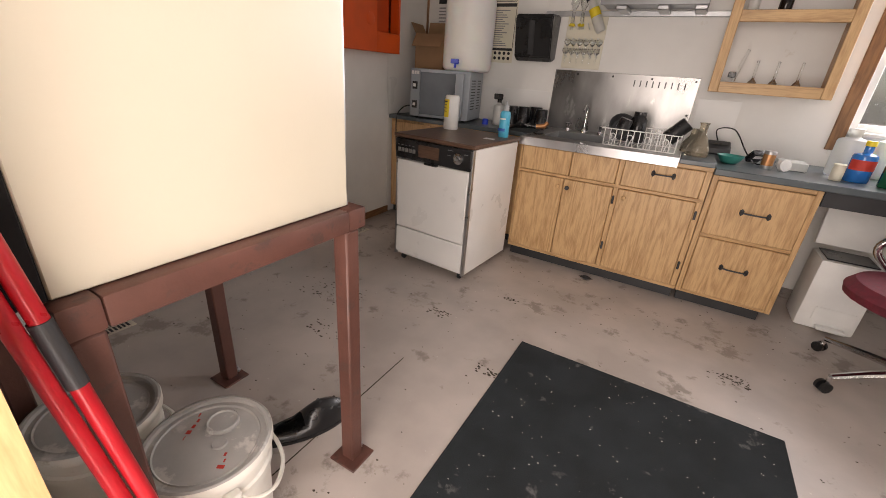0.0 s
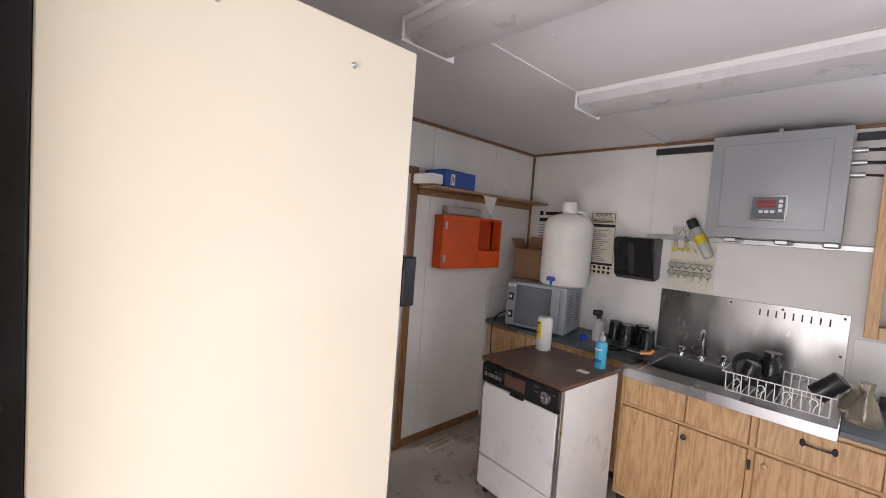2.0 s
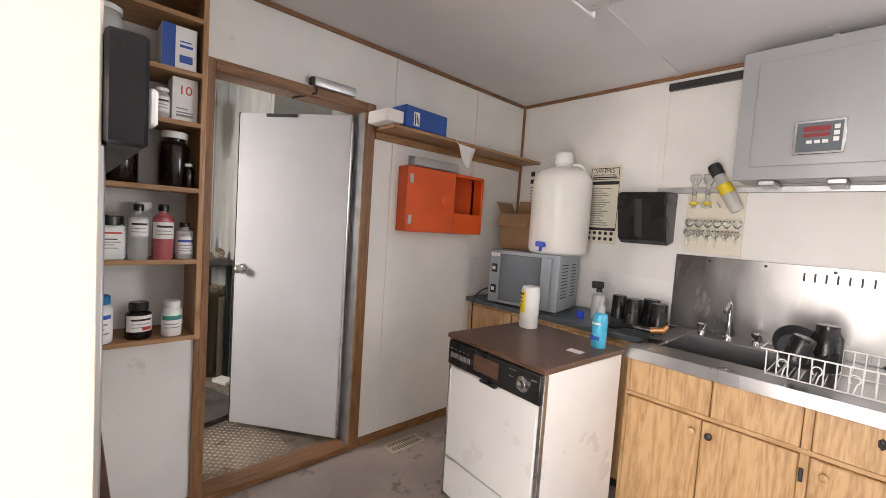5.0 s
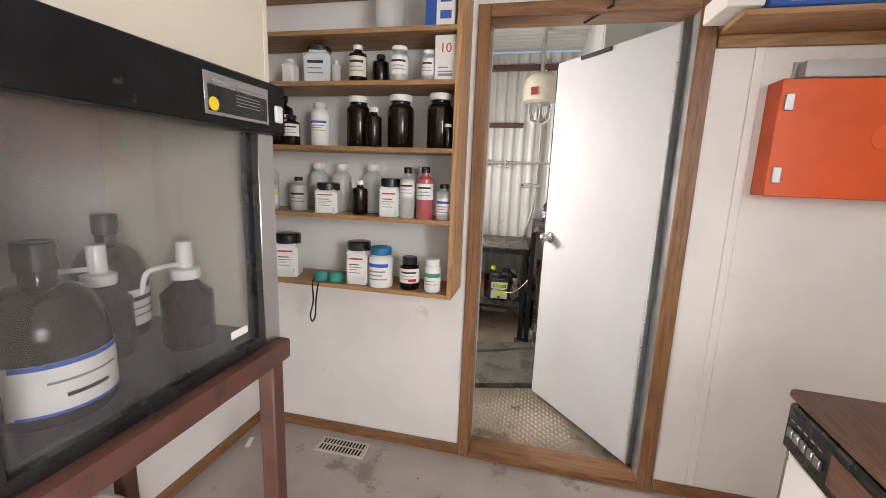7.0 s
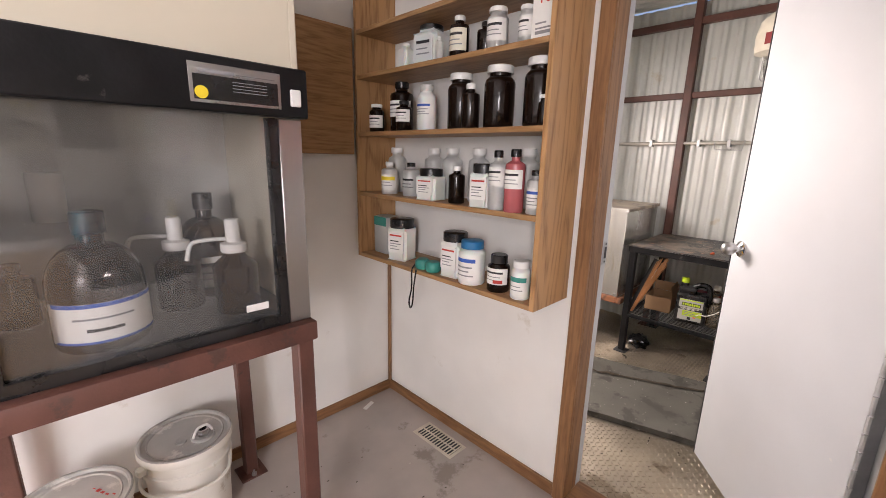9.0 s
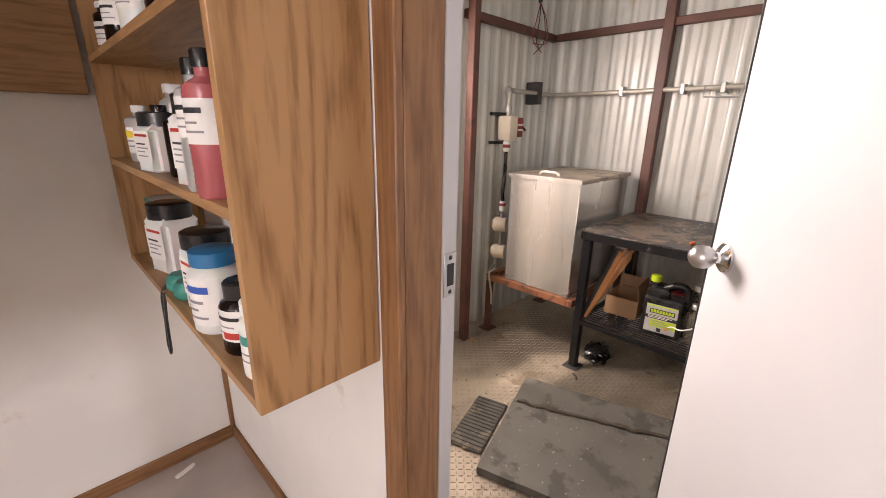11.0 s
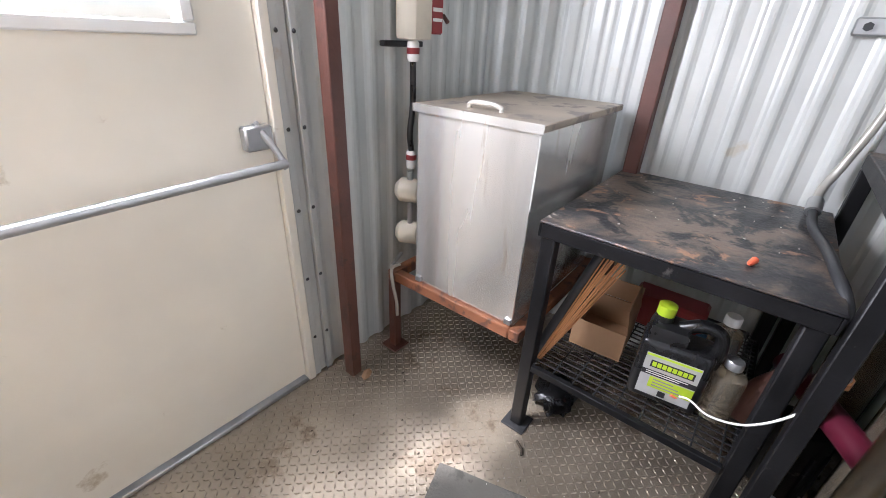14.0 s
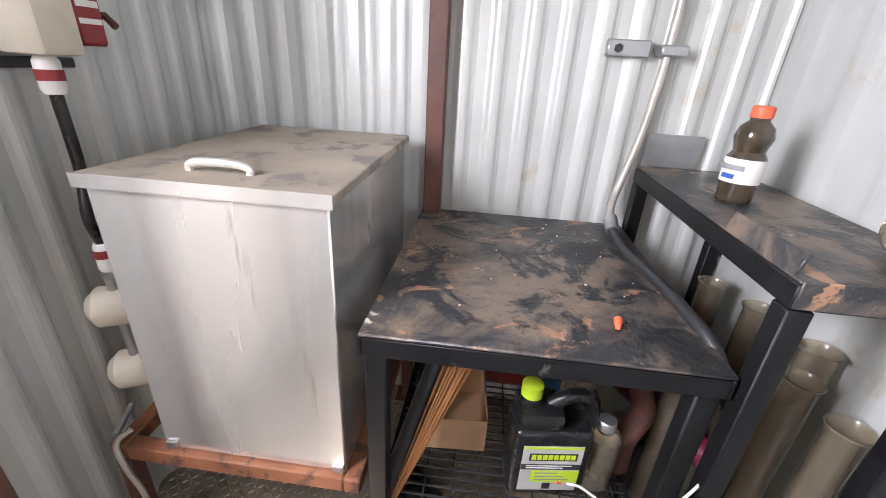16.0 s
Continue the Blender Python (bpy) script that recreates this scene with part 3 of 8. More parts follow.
for a in ((NX0 + 0.05, 1.425), (1.475, NX1 - 0.05)):
    p = part("pane", box(a[0], a[1], BY + 0.05, BY + 0.054, NZ0 + 0.05, NZ1 - 0.05), M_PANE, wi, soft=False)
    p.visible_shadow = False
part("casing", box(NX0 - 0.075, NX0, BY - 0.018, BY, 1.0, CZ - 0.024, 0.003), M_BROWN, wi, "brown stained casing board")
part("casing", box(NX1, NX1 + 0.075, BY - 0.018, BY, 1.0, CZ - 0.024, 0.003), M_BROWN, wi, "brown stained casing board")
part("window_sill", box(NX0, NX1, BY - 0.06, BY + 0.03, NZ0 - 0.02, NZ0 + 0.004, 0.003), M_WHITEP, wi)


def floor_vent(x, y, lx, ly, label):
    v = thing("floor_vent", label, "floor vent", (x, y, 0), 0, "floor registers")
    part("plate", box(-lx / 2, lx / 2, -ly / 2, ly / 2, 0.0, 0.004, 0.0015), M_BEIGE, v)
    part("opening", box(-lx / 2 + 0.015, lx / 2 - 0.015, -ly / 2 + 0.015, ly / 2 - 0.015, 0.0042, 0.0046), M_INK, v, "dark slotted opening")
    n = 14
    for i in range(n):
        yy = -ly / 2 + 0.02 + (ly - 0.04) * i / (n - 1)
        part("slat", box(-lx / 2 + 0.012, lx / 2 - 0.012, yy - 0.003, yy + 0.003, 0.0047, 0.0075), M_BEIGE, v)
    part("slat", box(-0.003, 0.003, -ly / 2 + 0.015, ly / 2 - 0.015, 0.0047, 0.008), M_BEIGE, v)
    return v


floor_vent(-2.275, 2.39, 0.115, 0.27, "beige metal floor register beside the door wall")
floor_vent(-2.30, 0.585, 0.12, 0.275, "beige metal floor register under the shelves")


def ceiling_light(x0, y, length, wid, label):
    c = thing("ceiling_light", label, "ceiling light", (x0 + length / 2, y, CZ), 0, "fluorescent fittings")
    h, w = length / 2, wid / 2
    part("housing", box(-h, h, -w, w, -0.03, -0.001, 0.004), M_LAMPW, c)
    bm = bmesh.new()
    prof = [(-w + 0.004, -0.03), (-w + 0.012, -0.07), (-w + 0.05, -0.09), (w - 0.05, -0.09), (w - 0.012, -0.07), (w - 0.004, -0.03)]
    ends = []
    for x in (-h + 0.012, h - 0.012):
        ends.append([bm.verts.new((x, py, pz)) for py, pz in prof])
    for k in range(len(prof) - 1):
        bm.faces.new((ends[0][k], ends[0][k + 1], ends[1][k + 1], ends[1][k]))
    part("diffuser", bm, M_DIFF, c, "prismatic plastic wrap diffuser, unlit")
    for s in (-1, 1):
        part("end_cap", box(s * h - 0.006, s * h + 0.006, -w - 0.002, w + 0.002, -0.094, -0.001, 0.003), M_LAMPW, c)
    return c


ceiling_light(-1.2, 2.3, 1.24, 0.27, "unlit fluorescent ceiling light with a prismatic diffuser")
ceiling_light(-1.32, 1.22, 1.24, 0.27, "unlit fluorescent ceiling light near the fume hood")

# ---- large structure: porch ----
PX, PS, PN, PZ = -4.80, 0.03, 1.80, 2.62


def ribbed(a, b, z0, z1, along, at, out, pitch=0.1, depth=0.013):
    """A sheet with upright ribs from a to b along one axis; out is the side the ribs stand to."""
    bm = bmesh.new()
    line, x = [], a
    while x < b - 1e-6:
        for f, d in ((0.0, 0), (0.32, 0), (0.42, 0.3), (0.52, 0.85), (0.6, 1), (0.72, 1), (0.8, 0.85), (0.9, 0.3)):
            xx = x + f * pitch
            if xx <= b:
                line.append((xx, d))
        x += pitch
    line.append((b, 0))
    def pt(u, d, z):
        v = at + out * (0.004 + depth * d)
        return (u, v, z) if along == "x" else (v, u, z)
    cols = [(bm.verts.new(pt(u, d, z0)), bm.verts.new(pt(u, d, z1))) for u, d in line]
    for p, q in zip(cols, cols[1:]):
        bm.faces.new((p[0], q[0], q[1], p[1]))
    lo, hi = [], []
    v = at - out * 0.06
    for u in (a, b):
        lo.append(bm.verts.new((u, v, z0) if along == "x" else (v, u, z0)))
        hi.append(bm.verts.new((u, v, z1) if along == "x" else (v, u, z1)))
    bm.faces.new((lo[0], hi[0], hi[1], lo[1]))
    bm.faces.new((cols[0][0], cols[0][1], hi[0], lo[0]))
    bm.faces.new((cols[-1][0], lo[1], hi[1], cols[-1][1]))
    bm.faces.new([c[1] for c in cols] + [hi[1], hi[0]])
    bm.faces.new([c[0] for c in cols][::-1] + [lo[0], lo[1]])
    return bm


solo("floor_porch", box(PX - 0.06, WX - 0.06, PS - 0.1, 2.3, -0.1, -0.002), M_PLATE, "dirty steel tread-plate floor of the porch", "floor", "structure")
solo("wall_porch_west", ribbed(PS, PN, -0.002, PZ, "y", PX, 1), M_SHEET, "ribbed white steel sheet wall", "wall", "structure", soft=False)
solo("wall_porch_north", ribbed(PX - 0.04, -3.3, -0.002, PZ, "x", PN, -1, 0.2, 0.006), M_SHEET, "ribbed white steel sheet wall behind the bench", "wall", "structure", soft=False)
bm = box(-3.3, -3.24, PN, 2.3, -0.002, PZ)
box(-3.24, WX - 0.12, 2.24, 2.3, -0.002, PZ, bm=bm)
solo("wall_porch_return", bm, M_SHEET, "white steel return wall behind the open door", "wall", "structure")
SDX0, SDX1, SDZ = -3.655, -2.785, 2.06
solo("wall_porch_south", ribbed(PX - 0.04, SDX0 - 0.11, -0.002, PZ, "x", PS, 1), M_SHEET, "ribbed white steel sheet wall beside the outer door", "wall", "structure", soft=False)
bm = box(SDX1 + 0.05, WX - 0.12, PS - 0.06, PS + 0.004, -0.002, PZ)
box(SDX0 - 0.11, SDX1 + 0.05, PS - 0.06, PS + 0.004, SDZ + 0.05, PZ, bm=bm)
solo("wall_porch_south_east", bm, M_SHEET, "white steel sheet wall over and beside the outer door", "wall", "structure")
solo("wall_porch_east", box(WX - 0.128, WX - 0.122, PS, DY0 - 0.03, 0, PZ), M_SHEET, "white sheet lining where coats hang", "wall", "structure")
bm = ribbed(PX, WX - 0.05, PS - 0.1, 2.3, "x", 0, -1, 0.09, 0.014)
for v in bm.verts:
    v.co = Vector((v.co.x, v.co.z, PZ + 0.02 + v.co.y))
solo("ceiling_porch", bm, M_SHEET, "white ribbed steel porch ceiling", "ceiling", "structure", soft=False)

# outer door with a half light
od = thing("door_2", "closed cream steel outer door with a bright window and push bar", "door", (-3.22, PS, 0.02), kind="structure")
WZ0, WZ1, WA, WB = 1.29, 1.96, -3.47, -2.96
for a in ((SDX0, SDX1, 0.03, WZ0), (SDX0, SDX1, WZ1, SDZ), (SDX0, WA, WZ0, WZ1), (WB, SDX1, WZ0, WZ1)):
    part("leaf", box(a[0], a[1], PS - 0.03, PS + 0.012, a[2], a[3]), M_DOORC, od)
for a in ((WA - 0.03, WB + 0.03, WZ0 - 0.03, WZ0), (WA - 0.03, WB + 0.03, WZ1, WZ1 + 0.03), (WA - 0.03, WA, WZ0, WZ1), (WB, WB + 0.03, WZ0, WZ1)):
    part("window_frame", box(a[0], a[1], PS + 0.0125, PS + 0.026, a[2], a[3], 0.004), M_WHITEP, od)
p = part("pane", box(WA, WB, PS - 0.012, PS - 0.008, WZ0, WZ1), M_PANE, od, soft=False)
p.visible_shadow = False
bar = part("push_bar", tube([(-2.80, PS + 0.10, 0.905), (-3.645, PS + 0.10, 0.93)], 0.013, 12), M_GALV, od, "round galvanised push bar")
for x in (-2.80, -3.645):
    part("bar_arm", tube(curve([(x, PS + 0.10, 0.915), (x + 0.02, PS + 0.07, 0.98), (x + 0.04, PS + 0.025, 1.04)], 5), 0.011, 8), M_GALV, bar)
    part("bar_bracket", box(x, x + 0.085, PS + 0.013, PS + 0.05, 0.965, 1.035, 0.006), M_GALV, bar)
part("threshold", box(SDX0, SDX1, PS - 0.03, PS + 0.03, 0.0, 0.018, 0.004), M_GALV, od, "dented aluminium threshold")
of = thing("door_frame_2", "white steel frame with folded flashing strips", "door frame", (-3.7, PS, 0), kind="structure")
part("jamb", box(SDX0 - 0.035, SDX0 - 0.003, PS - 0.03, PS + 0.035, 0, SDZ + 0.05, 0.004), M_DOORC, of)
part("jamb", box(SDX1 + 0.003, SDX1 + 0.05, PS - 0.03, PS + 0.03, 0, SDZ + 0.05, 0.004), M_DOORC, of)
part("jamb", box(SDX0, SDX1, PS - 0.03, PS + 0.03, SDZ + 0.004, SDZ + 0.05, 0.004), M_DOORC, of)
for x0, x1, d in ((-3.72, -3.692, 0.026), (-3.75, -3.722, 0.016), (-3.775, -3.752, 0.03)):
    part("flashing", box(x0, x1, PS - 0.02, PS + d, 0, SDZ + 0.05, 0.003), M_SHEET, of)
sc = bmesh.new()
for k in range(7):
    for x in (-3.706, -3.763):
        moved_z = 0.2 + k * 0.27
        lathe([(0.007, 0), (0.004, 0.004)], x, moved_z, 0, 8, sc)
moved(sc, Matrix.Translation((0, PS + 0.0305, 0)) @ Matrix(((1, 0, 0, 0), (0, 0, 1, 0), (0, 1, 0, 0), (0, 0, 0, 1))))
part("screws", sc, M_DARK, of, "dark screw heads")


def steel_post(x, y, z0, z1, mat, label, w=0.05):
    return solo("steel_post", box(x - w / 2, x + w / 2, y - w / 2, y + w / 2, z0, z1, 0.004), mat, label, "post")


steel_post(-3.81, 0.155, 0.0, PZ, M_RUST, "red-brown square steel post beside the outer door")
steel_post(PX + 0.052, 0.82, 0.0, PZ, M_RUST, "red-brown square steel post against the ribbed wall", 0.056)
solo("steel_rail", box(PX + 0.022, PX + 0.06, PS + 0.07, 1.3, 1.92, 1.965, 0.004), M_RUST, "dark brown steel wall rail", "rail")
solo("steel_rail", box(PX + 0.03, -3.835, PS + 0.022, PS + 0.06, 1.92, 1.965, 0.004), M_RUST, "dark brown steel wall rail", "rail")
solo("steel_rail", box(PX + 0.022, PX + 0.07, PS + 0.07, PN - 0.03, 2.45, 2.5, 0.004), M_RUST, "dark brown steel rail under the ceiling", "rail")

# ---- lab: counter run ----


def bar_pull(x, y, z, parent, length=0.115):
    """A dark arched drawer pull, along x."""
    pts = [(x - length / 2, y, z), (x - length / 2, y - 0.018, z), (x - length / 4, y - 0.027, z), (x, y - 0.029, z), (x + length / 4, y - 0.027, z), (x + length / 2, y - 0.018, z), (x + length / 2, y, z)]
    bm = tube(curve(pts, 4), 0.005, 8)
    for s in (-1, 1):
        lathe([(0.002, -0.02), (0.011, -0.01), (0.011, 0.01), (0.002, 0.02)], x + s * length / 2, y - 0.006, z, 10, bm)
    return part("handle", bm, M_DARK, parent, "dark antique drawer pull")


def knob(x, y, z, parent, mat, r=0.015):
    return part("knob", moved(lathe([(0.006, 0), (0.006, 0.012), (r, 0.018), (r, 0.024), (r * 0.5, 0.029)], seg=16), Matrix.Translation((x, y, z)) @ pose(0, 0, 0, 90)), mat, parent, "round knob")


def hinge(x, y, z, parent):
    return part("hinge", box(x - 0.007, x + 0.007, y - 0.007, y, z - 0.028, z + 0.028, 0.003), M_DARK, parent, "dark butterfly hinge")


FY = 2.83
c1 = thing("sink_cabinet", "oak-veneer sink cabinet with knobs and a drawer", "cabinet", (-0.47, 3.2, 0))
part("body", box(-1.07, 0.122, FY + 0.018, BY - 0.01, 0.08, 0.69), M_OAK, c1)
part("side", box(-1.07, -1.055, FY + 0.018, BY - 0.01, 0.691, 0.885), M_OAK, c1)
part("side", box(-0.06, 0.122, FY + 0.018, BY - 0.01, 0.691, 0.885), M_OAK, c1)
part("plinth", box(-1.06, 0.11, FY + 0.05, BY - 0.05, 0.0, 0.08), M_DARK, c1)
for a in ((-1.07, 0.122, 0.862, 0.892), (-1.07, 0.122, 0.672, 0.692), (-1.07, 0.122, 0.08, 0.105)):
    part("rail", box(a[0], a[1], FY, FY + 0.018, a[2], a[3], 0.002), M_OAKX, c1)
for x0, x1 in ((-1.07, -1.052), (-0.395, -0.365), (0.088, 0.122)):
    for z0, z1 in ((0.105, 0.672), (0.692, 0.862)):
        part("stile", box(x0, x1, FY, FY + 0.018, z0, z1, 0.002), M_OAK, c1)
part("false_front", box(-1.05, -0.70, FY - 0.014, FY + 0.016, 0.695, 0.86, 0.005), M_OAK, c1)
part("false_front", box(-0.697, -0.397, FY - 0.014, FY + 0.016, 0.695, 0.86, 0.005), M_OAK, c1)
dr = part("drawer", box(-0.363, 0.086, FY - 0.014, FY + 0.016, 0.695, 0.86, 0.005), M_OAK, c1)
bar_pull(-0.13, FY - 0.014, 0.805, dr)
d = part("door", box(-1.05, -0.725, FY - 0.014, FY + 0.016, 0.107, 0.67, 0.005), M_OAK, c1)
knob(-0.755, FY - 0.014, 0.615, d, M_OAK)
d = part("door", box(-0.722, -0.397, FY - 0.014, FY + 0.016, 0.107, 0.67, 0.005), M_OAK, c1)
knob(-0.69, FY - 0.014, 0.615, d, M_DARK)
hinge(-0.385, FY, 0.59, d), hinge(-0.385, FY, 0.26, d)
d = part("door", box(-0.363, 0.086, FY - 0.014, FY + 0.016, 0.107, 0.67, 0.005), M_OAK, c1)
knob(-0.32, FY - 0.014, 0.62, d, M_OAK)
hinge(0.1, FY, 0.59, d), hinge(0.1, FY, 0.25, d)

c2 = thing("drawer_cabinet", "oak-veneer cabinet with two deep drawers", "cabinet", (0.38, 3.2, 0))
part("body", box(0.126, 0.64, FY + 0.018, BY - 0.01, 0.08, 0.85), M_OAK, c2)
part("plinth", box(0.14, 0.6, FY + 0.05, BY - 0.05, 0.0, 0.08), M_DARK, c2)
for a in ((0.126, 0.155, 0.08, 0.85), (0.612, 0.64, 0.08, 0.85)):
    part("stile", box(a[0], a[1], FY, FY + 0.018, a[2], a[3], 0.002), M_OAK, c2)
for a in ((0.825, 0.85), (0.475, 0.495), (0.08, 0.1)):
    part("rail", box(0.155, 0.612, FY, FY + 0.018, a[0], a[1], 0.002), M_OAKX, c2)
for z0, z1, h in ((0.497, 0.823, 0.665), (0.102, 0.473, 0.31)):
    d = part("drawer", box(0.157, 0.61, FY - 0.014, FY + 0.016, z0, z1, 0.005), M_OAK, c2)
    bar_pull(0.385, FY - 0.014, h, d, 0.13)

c3 = thing("corner_cabinet", "oak-veneer corner cabinet partly hidden by the dishwasher", "cabinet", (-1.75, 3.3, 0))
part("body", box(WX + 0.015, -1.075, 3.06, BY - 0.01, 0.07, 0.88), M_OAK, c3)
part("plinth", box(WX + 0.02, -1.09, 3.1, BY - 0.02, 0.0, 0.07), M_DARK, c3)
for x0, x1 in ((WX + 0.03, -1.98), (-1.97, -1.53), (-1.52, -1.09)):
    part("door", box(x0, x1, 3.042, 3.059, 0.1, 0.86, 0.004), M_OAK, c3)

w = thing("worktop", "dark grey laminate worktop with a lighter worn edge", "worktop", (-1.75, 3.3, 0.88))
part("slab", box(WX + 0.007, -1.082, 3.02, BY - 0.006, 0.882, 0.915, 0.004), M_GREYTOP, w)
part("slab", box(-0.068, 0.122, FY - 0.025, BY - 0.006, 0.888, 0.918, 0.004), M_GREYTOP, w)
w = thing("worktop", "dark grey laminate desk top over the knee space", "worktop", (1.2, 3.3, 0.85))
part("slab", box(0.125, 2.3, FY - 0.025, BY - 0.006, 0.853, 0.89, 0.004), M_GREYTOP, w)
part("apron", box(0.645, 2.28, FY + 0.0, FY + 0.02, 0.77, 0.852), M_DARK, w)
part("leg", box(2.24, 2.28, FY + 0.05, BY - 0.02, 0.0, 0.852), M_OAK, w)

# stainless sink with splashback
sk = thing("sink", "stainless steel sink top with a deep basin and tall splashback", "sink", (-0.57, 3.2, 0.88))
SX0, SX1 = -1.08, -0.07
bx = (-0.98, -0.46, 2.98, 3.42)
bm = box(SX0, bx[0], FY - 0.03, BY - 0.012, 0.892, 0.92, 0.003)
box(bx[1], SX1, FY - 0.03, BY - 0.012, 0.892, 0.92, 0.003, bm=bm)
box(bx[0], bx[1], FY - 0.03, bx[2], 0.892, 0.92, 0.003, bm=bm)
box(bx[0], bx[1], bx[3], BY - 0.012, 0.892, 0.92, 0.003, bm=bm)
box(SX0, SX1, FY - 0.034, FY - 0.03, 0.862, 0.919, 0.001, bm=bm)
part("rim", bm, M_STEEL, sk)
bm = box(bx[0], bx[0] + 0.004, bx[2], bx[3], 0.70, 0.915)
box(bx[1] - 0.004, bx[1], bx[2], bx[3], 0.70, 0.915, bm=bm)
box(bx[0], bx[1], bx[2], bx[2] + 0.004, 0.70, 0.915, bm=bm)
box(bx[0], bx[1], bx[3] - 0.004, bx[3], 0.70, 0.915, bm=bm)
box(bx[0], bx[1], bx[2], bx[3], 0.695, 0.70, bm=bm)
part("basin", bm, M_SINK, sk)
sb = part("splashback", box(-1.135, -0.085, BY - 0.009, BY - 0.003, 0.92, 1.375, 0.002), M_DULLSTEEL, sk, "brushed steel splashback with a row of slots")
for k in range(9):
    part("slot", box(-0.52 + k * 0.043, -0.512 + k * 0.043, BY - 0.0102, BY - 0.0092, 1.29, 1.335), M_INK, sb)
for x, z in ((-0.95, 1.35), (-0.68, 1.35), (-0.4, 1.35), (-0.11, 1.35), (-0.11, 1.12)):
    part("screw", moved(lathe([(0.008, 0), (0.005, 0.004)], seg=8), Matrix.Translation((x, BY - 0.009, z)) @ pose(0, 0, 0, 90)), M_DARK, sb)
tp = part("faucet", tube(curve([(-0.80, 3.49, 0.92), (-0.80, 3.49, 1.08), (-0.80, 3.475, 1.12), (-0.80, 3.43, 1.13), (-0.80, 3.37, 1.09)], 6), 0.011, 12), M_CHROME, sk, "chrome gooseneck faucet")
part("base", lathe([(0.024, 0), (0.022, 0.012), (0.014, 0.025)], -0.80, 3.49, 0.92, 16), M_CHROME, tp)
for x in (-0.93, -0.67, -0.52):
    k = part("tap_handle", lathe([(0.02, 0), (0.018, 0.02), (0.012, 0.026), (0.012, 0.035), (0.024, 0.04), (0.026, 0.06), (0.02, 0.068)], x, 3.49, 0.92, 16), M_CHROME, sk, "chrome tap handle")

# dishwasher, turned out from the counter
dw = thing("dishwasher", "white portable dishwasher with black controls and a walnut top", "dishwasher", (-1.42, 2.48, 0))
X0, X1, Y0, Y1 = -1.715, -1.125, 2.165, 2.78
part("body", box(X0, X1, Y0 + 0.025, Y1, 0.05, 0.882, 0.004), M_APPL, dw, "white enamelled cabinet")
part("edge_trim", box(X1 - 0.018, X1 + 0.002, Y0 + 0.004, Y0 + 0.03, 0.05, 0.885, 0.002), M_TRIM, dw)
part("edge_trim", box(X0 - 0.002, X0 + 0.012, Y0 + 0.004, Y0 + 0.03, 0.05, 0.885, 0.002), M_TRIM, dw)
part("top", box(X0 - 0.015, X1 + 0.012, Y0 - 0.01, Y1 + 0.01, 0.886, 0.912, 0.006), M_WALNUT, dw, "walnut-look laminate top")
part("door", box(X0 + 0.014, X1 - 0.02, Y0, Y0 + 0.024, 0.275, 0.748, 0.006), M_APPL, dw)
part("kick_panel", box(X0 + 0.014, X1 - 0.02, Y0 + 0.002, Y0 + 0.024, 0.075, 0.268, 0.004), M_APPL, dw)
cp = part("control_panel", box(X0 + 0.002, X1 - 0.004, Y0 - 0.012, Y0 + 0.024, 0.755, 0.882, 0.006), M_BLACKP, dw, "black control panel with chrome dial")
part("wood_inlay", box(-1.52, -1.36, Y0 - 0.0145, Y0 - 0.0125, 0.785, 0.86), M_WALNUT, cp)
part("dial", moved(lathe([(0.034, 0), (0.034, 0.006), (0.02, 0.01), (0.018, 0.026), (0.012, 0.028)], seg=20), Matrix.Translation((-1.22, Y0 - 0.012, 0.82)) @ pose(0, 0, 0, 90)), M_CHROME, cp)
for i in range(5):
    part("button", box(-1.685 + i * 0.03, -1.663 + i * 0.03, Y0 - 0.021, Y0 - 0.0125, 0.80, 0.825, 0.002), M_TRIM, cp)
for q in [(-0.27 + 0.03 * k, -0.255 + 0.03 * k, 0.03, 0.034) for k in range(5)] + [(0.12, 0.16, 0.05, 0.053), (0.12, 0.15, 0.02, 0.023), (0.24, 0.27, 0.04, 0.043)]:
    part("print", bars([q], Matrix.Translation((-1.42, Y0 - 0.0124, 0.81)) @ pose(0, 0, 0, 90)), M_INKGREY, cp)
part("latch", box(-1.47, -1.37, Y0 - 0.02, Y0 + 0.002, 0.742, 0.757, 0.003), M_BLACKP, dw)
for x in (X0 + 0.05, X1 - 0.05):
    for y in (Y0 + 0.06, Y1 - 0.06):
        part("caster", moved(lathe([(0.012, -0.01), (0.025, -0.008), (0.025, 0.008), (0.012, 0.01)], seg=14), Matrix.Translation((x, y, 0.026)) @ pose(0, 0, 0, 0, 90)), M_DARK, dw)

dw.location.x, dw.rotation_euler.z = -1.388, radians(-4)

# ---- fume hood on its stand ----
st = thing("hood_stand", "red-brown painted angle-steel stand with footplates", "stand", (-1.16, 0.46, 0))
for x0, x1, y0, y1 in ((-1.55, -0.78, 0.735, 0.80), (-1.55, -0.78, 0.12, 0.18), (-1.55, -1.49, 0.18, 0.735), (-0.84, -0.78, 0.18, 0.735)):
    part("rail", box(x0, x1, y0, y1, 0.88, 0.94, 0.008, seg=2), M_RUST, st)
part("deck", box(-1.49, -0.84, 0.18, 0.735, 0.925, 0.938), M_RUST, st)
